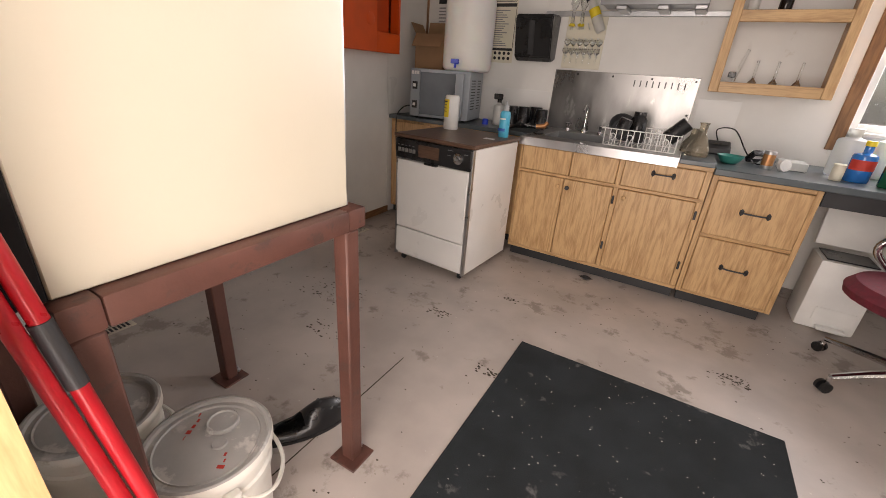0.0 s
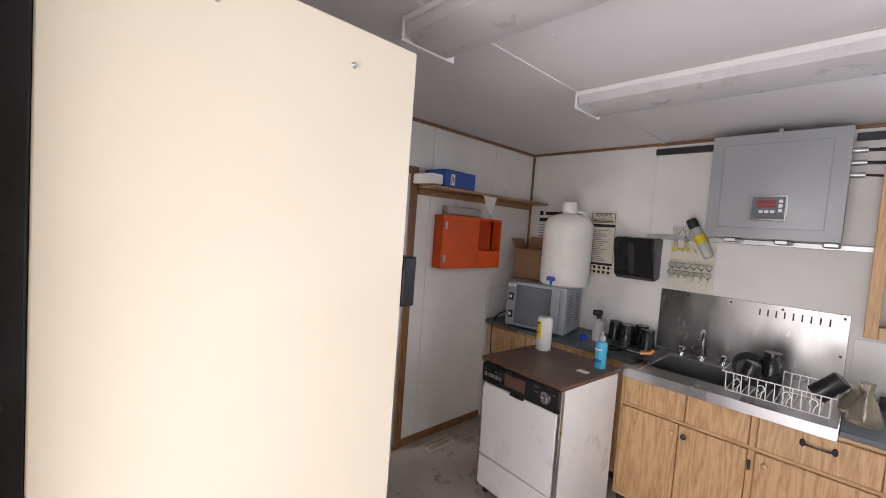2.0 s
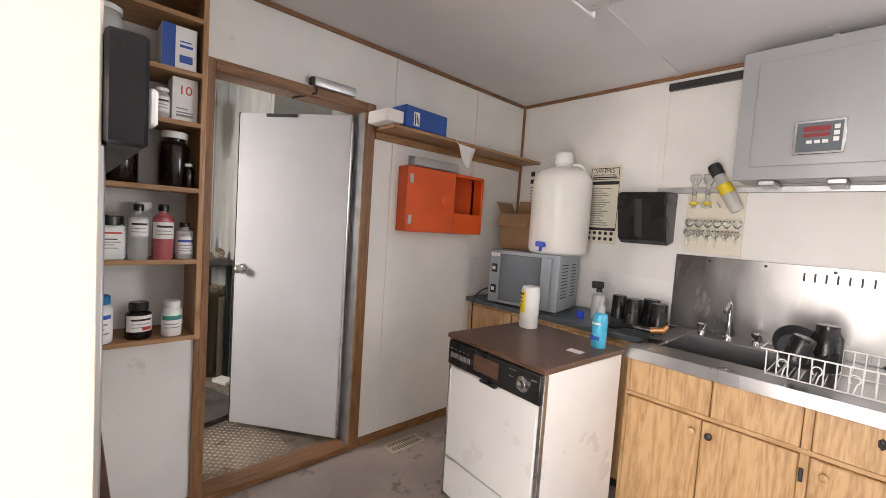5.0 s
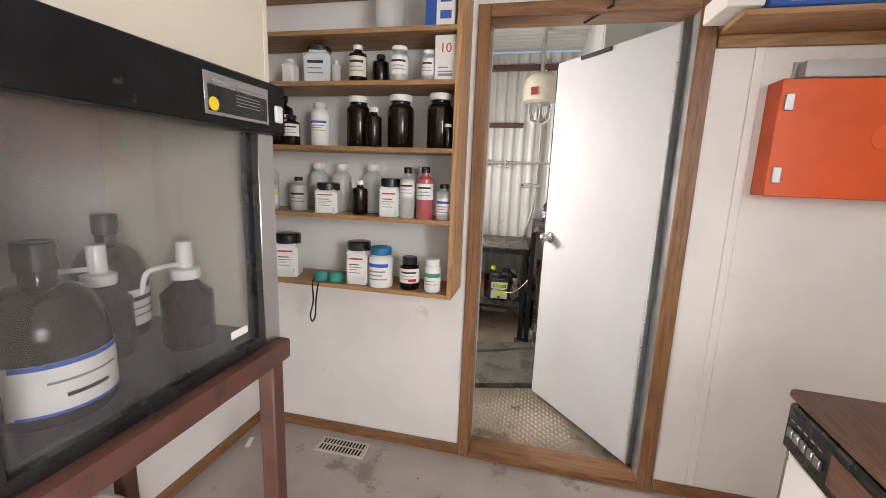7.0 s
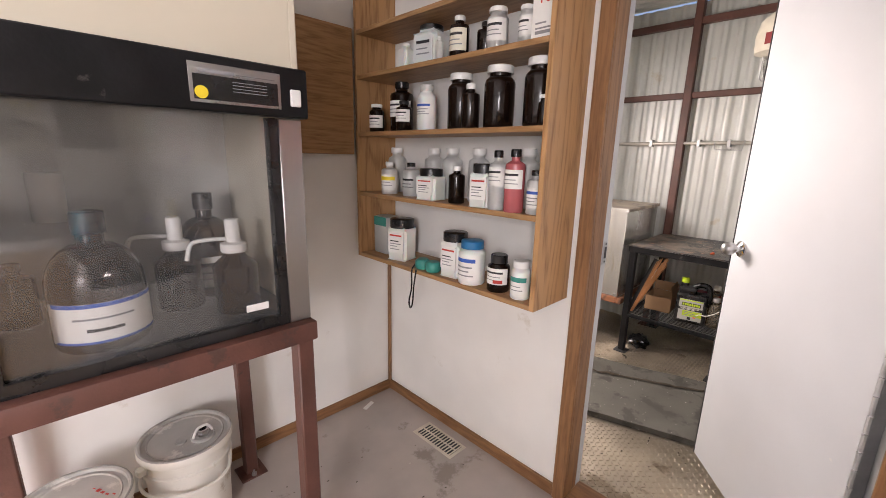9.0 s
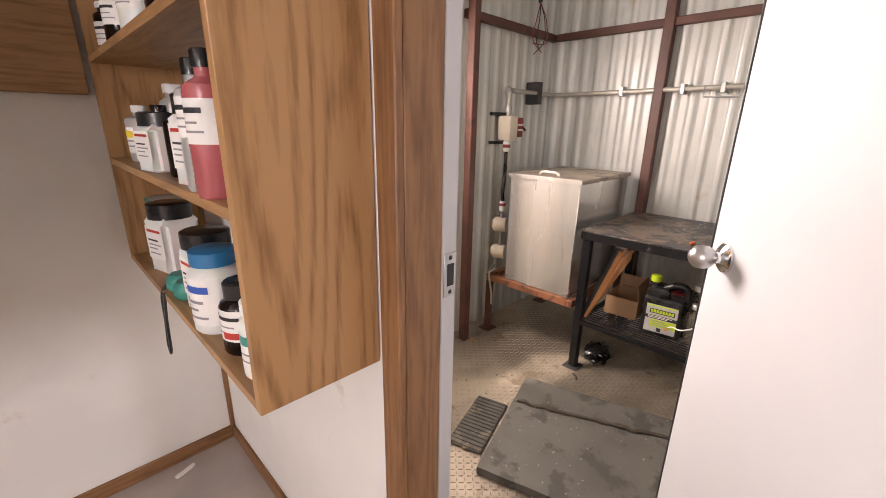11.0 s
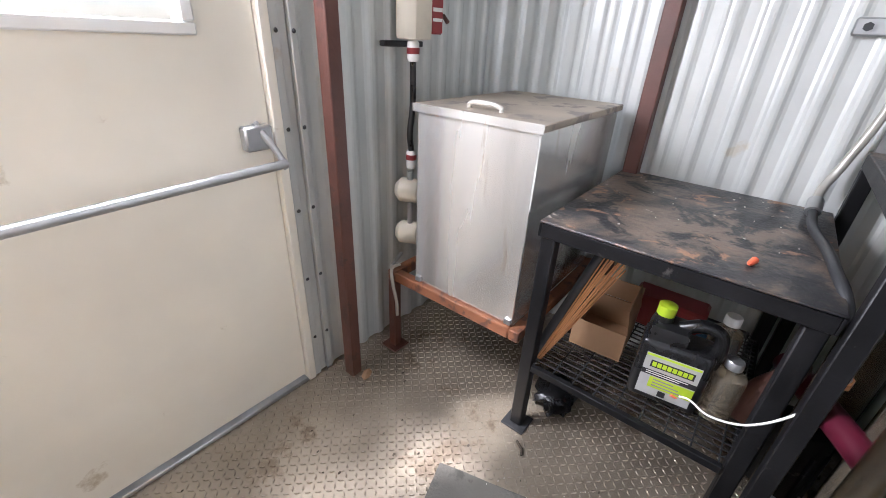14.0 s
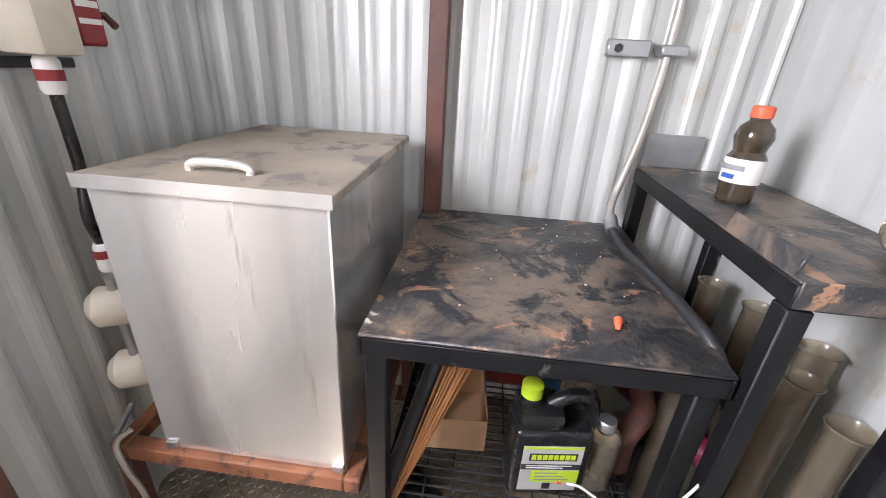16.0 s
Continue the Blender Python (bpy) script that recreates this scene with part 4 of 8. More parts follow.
for x in (-1.52, -0.81):
    for y in (0.15, 0.75):
        lg = part("leg", box(x - 0.026, x + 0.026, y - 0.026, y + 0.026, 0.008, 0.879, 0.005), M_RUST, st)
        part("footplate", box(x - 0.055, x + 0.055, y - 0.055, y + 0.055, 0.0, 0.008, 0.002), M_RUST, lg)
        part("bolt", lathe([(0.011, 0), (0.011, 0.01), (0.005, 0.011), (0.005, 0.024)], x + 0.0, y + 0.04, 0.008, 6), M_GALV, lg)
hd = thing("fume_hood", "cream enamelled fume hood with black fascia and glass sash", "fume hood", (-1.16, 0.46, 0.94))
HX0, HX1, HY0, HY1, HZ0, HZ1 = -1.545, -0.815, 0.13, 0.765, 0.942, 2.125
part("side_panel", box(HX1 - 0.02, HX1, HY0, HY1, HZ0, HZ1, 0.003), M_CREAM, hd)
part("side_panel", box(HX0, HX0 + 0.02, HY0, HY1, HZ0, HZ1, 0.003), M_CREAM, hd)
part("back_panel", box(HX0 + 0.02, HX1 - 0.02, HY0, HY0 + 0.02, HZ0, HZ1), M_HOODIN, hd)
part("plenum", box(HX0 + 0.01, HX1 + 0.003, HY0 - 0.078, HY0 - 0.001, HZ0, HZ1, 0.003), M_BLACK, hd, "black rear exhaust plenum")
part("top_panel", box(HX0 + 0.02, HX1 - 0.02, HY0 + 0.02, HY1, HZ1 - 0.02, HZ1), M_CREAM, hd)
part("upper_front", box(HX0 + 0.02, HX1 - 0.02, HY1 - 0.02, HY1 - 0.001, 1.645, HZ1 - 0.02), M_CREAM, hd)
fa = part("fascia", box(HX0 - 0.004, HX1 + 0.004, HY1 + 0.001, HY1 + 0.0400, 1.522, 1.645, 0.004), M_BLACK, hd, "black fascia with switches and a rating plate")
pl = part("nameplate", box(-1.475, -1.27, HY1 + 0.0405, HY1 + 0.0425, 1.54, 1.625, 0.001), M_TRIM, fa)
part("plate_face", box(-1.467, -1.278, HY1 + 0.0426, HY1 + 0.0436, 1.547, 1.6), M_BLACKP, pl)
part("nameplate_print", bars([(0.0, 0.075, 0.044, 0.052), (0.08, 0.17, 0.046, 0.048)] + [(0.07, 0.15, 0.03 - 0.007 * i, 0.0315 - 0.007 * i) for i in range(4)], Matrix.Translation((-1.29, HY1 + 0.0440, 1.56)) @ pose(0, 0, 0, 90, 0, 180)), M_INKGREY, pl)
part("sticker", moved(lathe([(0.014, 0), (0.014, 0.001)], seg=20), Matrix.Translation((-1.293, HY1 + 0.0437, 1.562)) @ pose(0, 0, 0, -90)), M_YELLOW, pl)
for x in (-0.835, -1.512):
    part("switch", box(x - 0.014, x + 0.014, HY1 + 0.0405, HY1 + 0.0500, 1.55, 1.592, 0.003), M_WHITEP, fa, "white rocker switch")
part("front_post", box(HX1 - 0.06, HX1 - 0.001, HY1 - 0.019, HY1 + 0.004, HZ0, 1.521, 0.002), M_STEEL, hd, "brushed steel front post")
part("front_post", box(HX0 + 0.001, HX0 + 0.065, HY1 - 0.019, HY1 + 0.004, HZ0, 1.521, 0.002), M_STEEL, hd, "brushed steel front post")
bm = box(HX1 - 0.085, HX1 - 0.061, HY1 - 0.03, HY1 + 0.002, HZ0, 1.521)
box(HX0 + 0.066, HX0 + 0.09, HY1 - 0.03, HY1 + 0.002, HZ0, 1.521, bm=bm)
box(HX0 + 0.09, HX1 - 0.085, HY1 - 0.03, HY1 + 0.002, HZ0, HZ0 + 0.03, bm=bm)
part("sash_frame", bm, M_BLACKP, hd)
sa = part("sash", box(HX0 + 0.09, HX1 - 0.085, HY1 - 0.016, HY1 - 0.011, HZ0 + 0.03, 1.53), M_SASH, hd, "dusty clear sash pane with a milky reflection in its film", soft=False)
sa.visible_shadow = False
part("sash_sticker", box(-1.425, -1.365, HY1 - 0.0105, HY1 - 0.0095, 1.0, 1.02), M_PAPER, sa)
part("work_surface", box(HX0 + 0.02, HX1 - 0.02, HY0 + 0.02, HY1 - 0.031, HZ0, HZ0 + 0.02), M_DARK, hd)
part("baffle", box(HX0 + 0.021, HX1 - 0.021, HY0 + 0.06, HY0 + 0.066, HZ0 + 0.07, 2.0), M_HOODIN, hd)
for x, y, z in ((HX1, 0.34, 2.07), (HX1, 0.6, 2.045)):
    part("screw", moved(lathe([(0.007, 0), (0.003, 0.009)], seg=8), Matrix.Translation((x, y, z)) @ pose(0, 0, 0, 0, 90)), M_GALV, hd)

# ---- chemical shelves ----
sh = thing("wall_shelf_unit", "oak-veneer open wall shelves half full of reagent bottles", "shelf unit", (WX, 0.6, 0.91))
QX0, QX1, QY0, QY1 = WX + 0.003, -2.18, 0.06, 1.155
SHELVES = (0.905, 1.225, 1.52, 1.785, 1.985, 2.2)
part("side", box(QX0, QX1, QY1 - 0.02, QY1, 0.905, 2.32, 0.0015), M_SHELFZ, sh)
part("side", box(QX0, QX1, QY0, QY0 + 0.02, 0.905, 2.32, 0.0015), M_SHELFZ, sh)
for z in SHELVES:
    part("shelf", box(QX0, QX1 - 0.001, QY0 + 0.02, QY1 - 0.02, z, z + 0.019, 0.001), M_SHELF, sh)
part("shelf", box(QX0, QX1 - 0.001, QY0 + 0.02, QY1 - 0.02, 2.30, 2.319, 0.001), M_SHELF, sh)
solo("wooden_board", box(-2.165, -1.42, SY, SY + 0.05, 1.43, 2.01, 0.002), M_SHELFX, "brown wooden board box fixed to the wall beside the shelves", "board")

# ---- lab: wall things and counter things ----


def bottle(name, label, category, x, y, z, r, h, body, cap, neck=0.45, capr=None, tag=None, tag_z=(0.2, 0.55), marks=(), facing=0.0, square=False, caph=0.1, shoulder=0.72, group="", dome=0.1):
    """A jar or bottle with cap, paper label and print. neck: its width over the body's; facing: degrees the label looks to."""
    t = thing(name, label, category, (x, y, z), facing, group)
    nr = r * neck
    zs, zn, zc = h * shoulder, h * (shoulder + dome), h * (1 - caph)
    prof = [(r * 0.93, 0.0), (r, h * 0.03), (r, zs)]
    if dome > 0.15:
        prof += [(nr * 1.1 + (r - nr * 1.1) * math.cos(radians(k * 15)) ** 1.1, zs + (zn - zs) * math.sin(radians(k * 15))) for k in range(1, 6)]
    else:
        prof.append((r * 0.93, zs + (zn - zs) * 0.5))
    prof += [(nr * 1.05, zn), (nr, zn + 0.002), (nr, zc)]
    bm = lathe(prof, seg=4 if square else 20)
    if square:
        for v in bm.verts:
            v.co = Matrix.Rotation(radians(45), 3, "Z") @ v.co
            v.co.x, v.co.y = v.co.x * 1.25, v.co.y * 1.25
        bmesh.ops.bevel(bm, geom=[e for e in bm.edges if abs(e.verts[0].co.z - e.verts[1].co.z) > 0.01 and e.calc_length() > h * 0.3], offset=r * 0.28, segments=2, affect="EDGES")
    part("body", bm, body, t)
    cr = capr or nr * 1.22
    part("cap", lathe([(cr, zc - h * 0.02), (cr, h - 0.003), (cr * 0.9, h)], seg=20), cap, t)
    if tag:
        z0, z1 = h * tag_z[0], h * tag_z[1]
        if square:
            w = r * 0.72
            lb = part("paper_label", box(r * 0.884, r * 0.892, -w, w, z0, z1), tag, t)
            for m0, m1, a, b, mat in marks:
                part("label_print", box(r * 0.893, r * 0.9, -w + 2 * w * m0, -w + 2 * w * m1, z0 + (z1 - z0) * a, z0 + (z1 - z0) * b), mat, lb)
        else:
            def wrap(a0, a1, za, zb, rr):
                b = bmesh.new()
                n = 10
                c = [(b.verts.new((rr * math.cos(a0 + (a1 - a0) * i / n), rr * math.sin(a0 + (a1 - a0) * i / n), za)), b.verts.new((rr * math.cos(a0 + (a1 - a0) * i / n), rr * math.sin(a0 + (a1 - a0) * i / n), zb))) for i in range(n + 1)]
                for p, q in zip(c, c[1:]):
                    b.faces.new((p[0], q[0], q[1], p[1]))
                return b
            lb = part("paper_label", wrap(-1.35, 1.35, z0, z1, r * 1.012), tag, t)
            for m0, m1, a, b, mat in marks:
                part("label_print", wrap(-1.2 + 2.4 * m0, -1.2 + 2.4 * m1, z0 + (z1 - z0) * a, z0 + (z1 - z0) * b, r * 1.024), mat, lb)
    return t


TXT = ((0.1, 0.9, 0.82, 0.9, M_INKRED), (0.12, 0.7, 0.55, 0.6, M_INK), (0.12, 0.85, 0.42, 0.46, M_INKGREY), (0.12, 0.6, 0.3, 0.34, M_INKGREY), (0.12, 0.75, 0.15, 0.19, M_INKGREY))
TXB = ((0.1, 0.9, 0.7, 0.85, M_INKBLUE), (0.12, 0.8, 0.48, 0.54, M_INKGREY), (0.12, 0.7, 0.32, 0.37, M_INKGREY), (0.12, 0.85, 0.15, 0.2, M_INKGREY))
TXK = ((0.15, 0.85, 0.68, 0.8, M_INK), (0.15, 0.75, 0.45, 0.5, M_INKGREY), (0.15, 0.85, 0.25, 0.3, M_INKGREY))

# reagent bottles, shelf by shelf (front about x -2.2)
Z0, Z1, Z2, Z3, Z4 = (z + 0.0195 for z in SHELVES[:5])
SB = "bottles on the wall shelves"
# lowest shelf
bag = thing("sample_bag", "clear teal-topped plastic bag of grey pellets", "plastic bag", (-2.29, 0.175, Z0), 0)
bm = box(-0.05, 0.05, -0.06, 0.06, 0, 0.2, 0.02, seg=2)
part("bag", bm, M_FROST, bag)
part("contents", box(-0.045, 0.045, -0.055, 0.055, 0.003, 0.07, 0.018, seg=2), M_DARK, bag)
part("header", box(0.0505, 0.0515, -0.05, 0.05, 0.15, 0.195), M_TEAL, bag)
bottle("chemical_jar", "large white square jar with a black cap and red-lined label", "jar", -2.265, 0.325, Z0, 0.062, 0.205, M_HDPE, M_BLACKP, 0.78, None, M_PAPER, (0.2, 0.68), TXT, 15, True, 0.2, 0.68, SB)
t = thing("goggles", "dark green safety goggles with a hanging black strap", "goggles", (-2.225, 0.56, Z0), 0)
bm = lathe([(0.03, 0), (0.037, 0.01), (0.035, 0.035), (0.025, 0.045)], 0, -0.035, 0, 16)
lathe([(0.03, 0), (0.037, 0.01), (0.035, 0.035), (0.025, 0.045)], 0, 0.035, 0, 16, bm)
part("eyecups", bm, M_TEAL, t)
part("strap", tube(curve([(0.02, -0.06, 0.02), (0.045, -0.06, -0.01), (0.05, -0.055, -0.09), (0.052, -0.07, -0.16), (0.052, -0.06, -0.19), (0.052, -0.045, -0.16), (0.05, -0.04, -0.08), (0.045, -0.03, 0.0)], 5), 0.004, 6), M_BLACKP, t, "thin black strap loop")
bottle("chemical_jar", "white square jar with a black cap and red-lined label", "jar", -2.255, 0.70, Z0, 0.056, 0.195, M_HDPE, M_BLACKP, 0.78, None, M_PAPER, (0.2, 0.68), TXT, 5, True, 0.18, 0.68, SB)
bottle("chemical_jar", "white round jar with a blue cap and blue print", "jar", -2.235, 0.815, Z0, 0.055, 0.18, M_HDPE, M_CAPBLUE, 0.7, None, M_PAPER, (0.12, 0.7), TXB, 0, False, 0.16, 0.7, SB)
bottle("reagent_bottle", "brown glass bottle with white label", "bottle", -2.24, 0.95, Z0, 0.044, 0.145, M_AMBER, M_BLACKP, 0.62, None, M_PAPER, (0.22, 0.66), TXK + ((0.5, 0.85, 0.08, 0.3, M_INKRED),), 10, False, 0.2, 0.66, SB)
bottle("chemical_jar", "small white jar with a green-banded label", "jar", -2.23, 1.06, Z0, 0.036, 0.145, M_HDPE, M_WHITEP, 0.7, None, M_PAPER, (0.12, 0.6), ((0.0, 1.0, 0.72, 0.98, M_TEAL),) + TXK[1:], 0, False, 0.16, 0.7, SB)
# second shelf
for y in (0.16, 0.44, 0.56, 0.72, 0.97):
    bottle("empty_bottle", "cloudy clear empty plastic bottle", "bottle", -2.365, y, Z1, 0.045, 0.225, M_FROST, M_WHITEP, 0.55, group=SB)
bottle("reagent_bottle", "clear plastic bottle with yellow-marked label and white cap", "bottle", -2.25, 0.245, Z1, 0.04, 0.155, M_FROST, M_WHITEP, 0.4, None, M_PAPER, (0.15, 0.62), ((0.0, 1.0, 0.6, 0.85, M_YELLOW),) + TXK[1:], 20, group=SB)
bottle("reagent_bottle", "cloudy bottle with a black cap and printed figures", "bottle", -2.27, 0.385, Z1, 0.04, 0.155, M_FROST, M_BLACKP, 0.4, None, M_FROST, (0.15, 0.62), TXK, 15, group=SB)
bottle("chemical_jar", "short white square jar with a black cap", "jar", -2.24, 0.555, Z1, 0.058, 0.135, M_HDPE, M_BLACKP, 0.72, None, M_PAPER, (0.18, 0.68), TXT, 10, True, 0.22, 0.68, SB)
bottle("reagent_bottle", "slim amber bottle with a black cap", "bottle", -2.24, 0.71, Z1, 0.034, 0.15, M_AMBER, M_WHITEP, 0.42, group=SB)
bottle("chemical_jar", "white jar with red-lined label and black cap", "jar", -2.24, 0.855, Z1, 0.05, 0.165, M_HDPE, M_BLACKP, 0.72, None, M_PAPER, (0.18, 0.68), TXT, 8, True, 0.2, 0.68, SB)
bottle("reagent_bottle", "tall clear bottle with white label and black cap", "bottle", -2.215, 0.94, Z1, 0.033, 0.215, M_FROST, M_BLACKP, 0.42, None, M_PAPER, (0.42, 0.72), TXK, 5, group=SB)
bottle("reagent_bottle", "tall bottle of pink liquid with white label and black cap", "bottle", -2.21, 1.02, Z1, 0.036, 0.22, M_PINKLIQ, M_BLACKP, 0.42, None, M_PAPER, (0.38, 0.68), TXK, 5, group=SB)
bottle("reagent_bottle", "small amber bottle with blue and red label", "bottle", -2.23, 1.098, Z1, 0.032, 0.15, M_FROST, M_BLACKP, 0.5, None, M_PAPER, (0.15, 0.6), TXB, 0, group=SB)
# third shelf
bottle("reagent_bottle", "small amber bottle with white label and white cap", "bottle", -2.235, 0.165, Z2, 0.036, 0.13, M_AMBER, M_WHITEP, 0.62, None, M_PAPER, (0.15, 0.6), TXK, 25, group=SB)
bottle("reagent_bottle", "amber bottle with white label and black cap", "bottle", -2.29, 0.29, Z2, 0.055, 0.225, M_AMBER, M_BLACKP, 0.5, None, M_PAPER, (0.3, 0.62), TXK, 20, group=SB)
bottle("reagent_bottle", "small amber bottle with white label and black cap", "bottle", -2.225, 0.385, Z2, 0.037, 0.13, M_AMBER, M_BLACKP, 0.5, None, M_PAPER, (0.3, 0.7), TXK, 15, group=SB)
bottle("reagent_bottle", "cloudy bottle with a banded white label", "bottle", -2.24, 0.52, Z2, 0.041, 0.185, M_HDPE, M_FROST, 0.6, None, M_PAPER, (0.3, 0.62), TXB, 10, group=SB)
for y, r, h in ((0.69, 0.053, 0.215), (0.885, 0.057, 0.22), (1.06, 0.055, 0.225)):
    bottle("amber_jar", "large dark amber glass jar with a white cap", "jar", -2.27, y, Z2, r, h, M_AMBER, M_WHITEP, 0.7, group=SB)
bottle("amber_bottle", "slim dark amber bottle with a white cap", "bottle", -2.235, 0.775, Z2, 0.035, 0.165, M_AMBER, M_WHITEP, 0.45, group=SB)
bottle("amber_bottle", "small amber vial with a white cap", "bottle", -2.23, 1.105, Z2, 0.02, 0.1, M_AMBER, M_WHITEP, 0.6, group=SB)
# fourth shelf
bottle("chemical_jar", "small white square bottle", "jar", -2.25, 0.37, Z3, 0.034, 0.105, M_HDPE, M_WHITEP, 0.5, square=True, group=SB)
bottle("chemical_jar", "white square plastic jug with dark lettering", "jar", -2.28, 0.50, Z3, 0.068, 0.16, M_HDPE, M_BLACKP, 0.6, None, M_HDPE, (0.1, 0.7), TXK, 10, True, group=SB)
bottle("dropper_bottle", "tiny clear dropper bottle", "bottle", -2.22, 0.61, Z3, 0.018, 0.09, M_FROST, M_WHITEP, 0.4, group=SB)
bottle("reagent_bottle", "amber bottle with tan label and white cap", "bottle", -2.24, 0.70, Z3, 0.038, 0.15, M_AMBER, M_WHITEP, 0.45, None, M_POSTER, (0.15, 0.68), TXK, 10, group=SB)
bottle("amber_bottle", "dark amber bottle standing behind", "bottle", -2.31, 0.775, Z3, 0.036, 0.13, M_AMBER, M_BLACKP, 0.45, group=SB)
bottle("chemical_jar", "clear jar with white label and white cap", "jar", -2.24, 0.885, Z3, 0.038, 0.14, M_FROST, M_WHITEP, 0.7, None, M_PAPER, (0.2, 0.7), TXK, 10, group=SB)
bottle("chemical_jar", "small clear bottle with grey label", "jar", -2.235, 1.01, Z3, 0.026, 0.12, M_FROST, M_WHITEP, 0.7, None, M_PAPER, (0.2, 0.7), TXK, 0, group=SB)
bx10 = thing("carton", "white card box printed with a red number ten", "box", (-2.27, 1.085, Z3), 0)
part("carton_body", box(-0.05, 0.05, -0.045, 0.045, 0.0, 0.175, 0.002), M_PAPER, bx10)
lettering("10", 0.05, Matrix.Translation((0.0508, 0.0, 0.125)) @ pose(0, 0, 0, 90, 0, 90), M_INKRED, bx10)
for q in ((-0.03, 0.03, 0.02, 0.03), (-0.03, 0.03, 0.035, 0.04), (-0.03, 0.01, 0.05, 0.055)):
    part("print", bars([q], Matrix.Translation((0.0503, 0, 0)) @ pose(0, 0, 0, 90, 0, 90)), M_INKGREY, bx10)
# fifth shelf
bottle("beaker_jar", "clear plastic jar with a white lid", "jar", -2.27, 0.83, Z4, 0.06, 0.18, M_FROST, M_WHITEP, 0.75, group=SB)
bxb = thing("carton", "blue and white instrument carton", "box", (-2.27, 1.06, Z4), 0)
part("carton_body", box(-0.06, 0.06, -0.06, 0.06, 0.0, 0.17, 0.002), M_PAPER, bxb)
part("carton_side", box(0.0605, 0.0615, -0.06, -0.015, 0.0, 0.17), M_BLUE, bxb)
for q in ((0.0, 0.045, 0.09, 0.1), (0.0, 0.04, 0.11, 0.115), (0.0, 0.045, 0.03, 0.06)):
    part("print", bars([q], Matrix.Translation((0.061, 0, 0)) @ pose(0, 0, 0, 90, 0, 90)), M_INKBLUE, bxb)

# coat-hook shelf over the red box
ws = thing("wall_shelf", "narrow brown wooden wall shelf with a front lip", "shelf", (WX, 2.8, 1.97))
part("board", box(WX + 0.001, WX + 0.215, 2.115, BY - 0.02, 2.0, 2.02, 0.002), M_SHELF, ws)
part("cleat", box(WX + 0.001, WX + 0.02, 2.115, BY - 0.02, 1.955, 1.999, 0.002), M_SHELF, ws)
bi = thing("ring_binder", "blue ring binder lying flat with loose papers", "binder", (-2.3, 2.32, 2.02), 3)
part("cover", box(-0.115, 0.1, -0.15, 0.2, 0.0, 0.125, 0.006), M_BLUE, bi)
part("page_sheaf", box(-0.105, 0.09, -0.27, -0.151, 0.006, 0.08, 0.012, seg=2), M_PAPER, bi, "sheaf of white pages fanning out")
lb = part("spine_label", box(0.1005, 0.1015, -0.085, -0.04, 0.015, 0.095), M_PAPER, bi)
part("label_print", bars([(0.022, 0.03, 0.02, 0.09), (0.038, 0.044, 0.03, 0.08), (0.05, 0.054, 0.02, 0.07)], Matrix.Translation((0.1016, -0.1, 0)) @ pose(0, 0, 0, 90, 0, 90)), M_INK, lb)
pa = bmesh.new()
g = [[pa.verts.new((-2.31 + 0.1 * i / 4 + (0.03 if j > 3 else 0), 2.62 + 0.23 * (1 - 0.12 * max(0, j - 2)) * (i / 4) + 0.012 * j, 2.025 + 0.012 * math.sin(i * 1.7) - (0.03 * (j - 3) ** 1.3 if j > 3 else 0) + 0.004 * j)) for i in range(5)] for j in range(8)]
for j, row in enumerate(g):
    for i, v in enumerate(row):
        d = j / 7
        v.co = Vector((-2.33 + 0.125 * min(1, d * 1.6) + 0.014 * math.sin(3 * i / 4 + 4 * d), 2.55 + 0.26 * i / 4 * (1 - 1.75 * max(0, d - 0.5)) + 0.07 * d + 0.16 * max(0, d - 0.5), 2.024 + 0.01 * math.sin(i * 1.3) * d - (0.42 * (d - 0.62) if d > 0.62 else 0)))
for a, b in zip(g, g[1:]):
    for i in range(4):
        pa.faces.new((a[i], a[i + 1], b[i + 1], b[i]))
ob = solo("paper_sheet", pa, M_PAPER, "loose white paper drooping over the shelf edge", "paper")
md = ob.modifiers.new("thickness", "SOLIDIFY")
md.thickness = 0.002

rb = thing("fire_box", "orange-red metal wall cabinet with one open compartment", "cabinet", (WX, 2.67, 1.4))
RX = -2.33
part("back", box(WX + 0.001, WX + 0.006, 2.315, 3.035, 1.402, 1.82), M_ORANGED, rb)
for a in ((2.315, 3.035, 1.402, 1.410), (2.315, 3.035, 1.812, 1.82)):
    part("side", box(WX + 0.006, RX, a[0], a[1], a[2], a[3]), M_ORANGE, rb)
for a in ((2.315, 2.323), (3.027, 3.035), (2.725, 2.733)):
    part("side", box(WX + 0.006, RX, a[0], a[1], 1.410, 1.812), M_ORANGE, rb)
d = part("door", box(RX, RX + 0.012, 2.313, 2.742, 1.40, 1.822, 0.004), M_ORANGE, rb)
part("boss", moved(lathe([(0.045, 0), (0.045, 0.004), (0.036, 0.007)], seg=20), Matrix.Translation((RX + 0.011, 2.66, 1.62)) @ pose(0, 0, 0, 0, 90)), M_ORANGE, d)
for z in (1.48, 1.74):
    part("hinge", box(RX + 0.0125, RX + 0.019, 2.33, 2.36, z - 0.03, z + 0.03, 0.003), M_GALV, d, "plated hinge")
part("lower_panel", box(RX - 0.001, RX + 0.01, 2.743, 3.037, 1.40, 1.545, 0.003), M_ORANGE, rb)
part("rim", box(RX - 0.001, RX + 0.01, 3.015, 3.037, 1.546, 1.822, 0.003), M_ORANGE, rb)
part("rim", box(RX - 0.001, RX + 0.01, 2.743, 3.014, 1.80, 1.822, 0.003), M_ORANGE, rb)
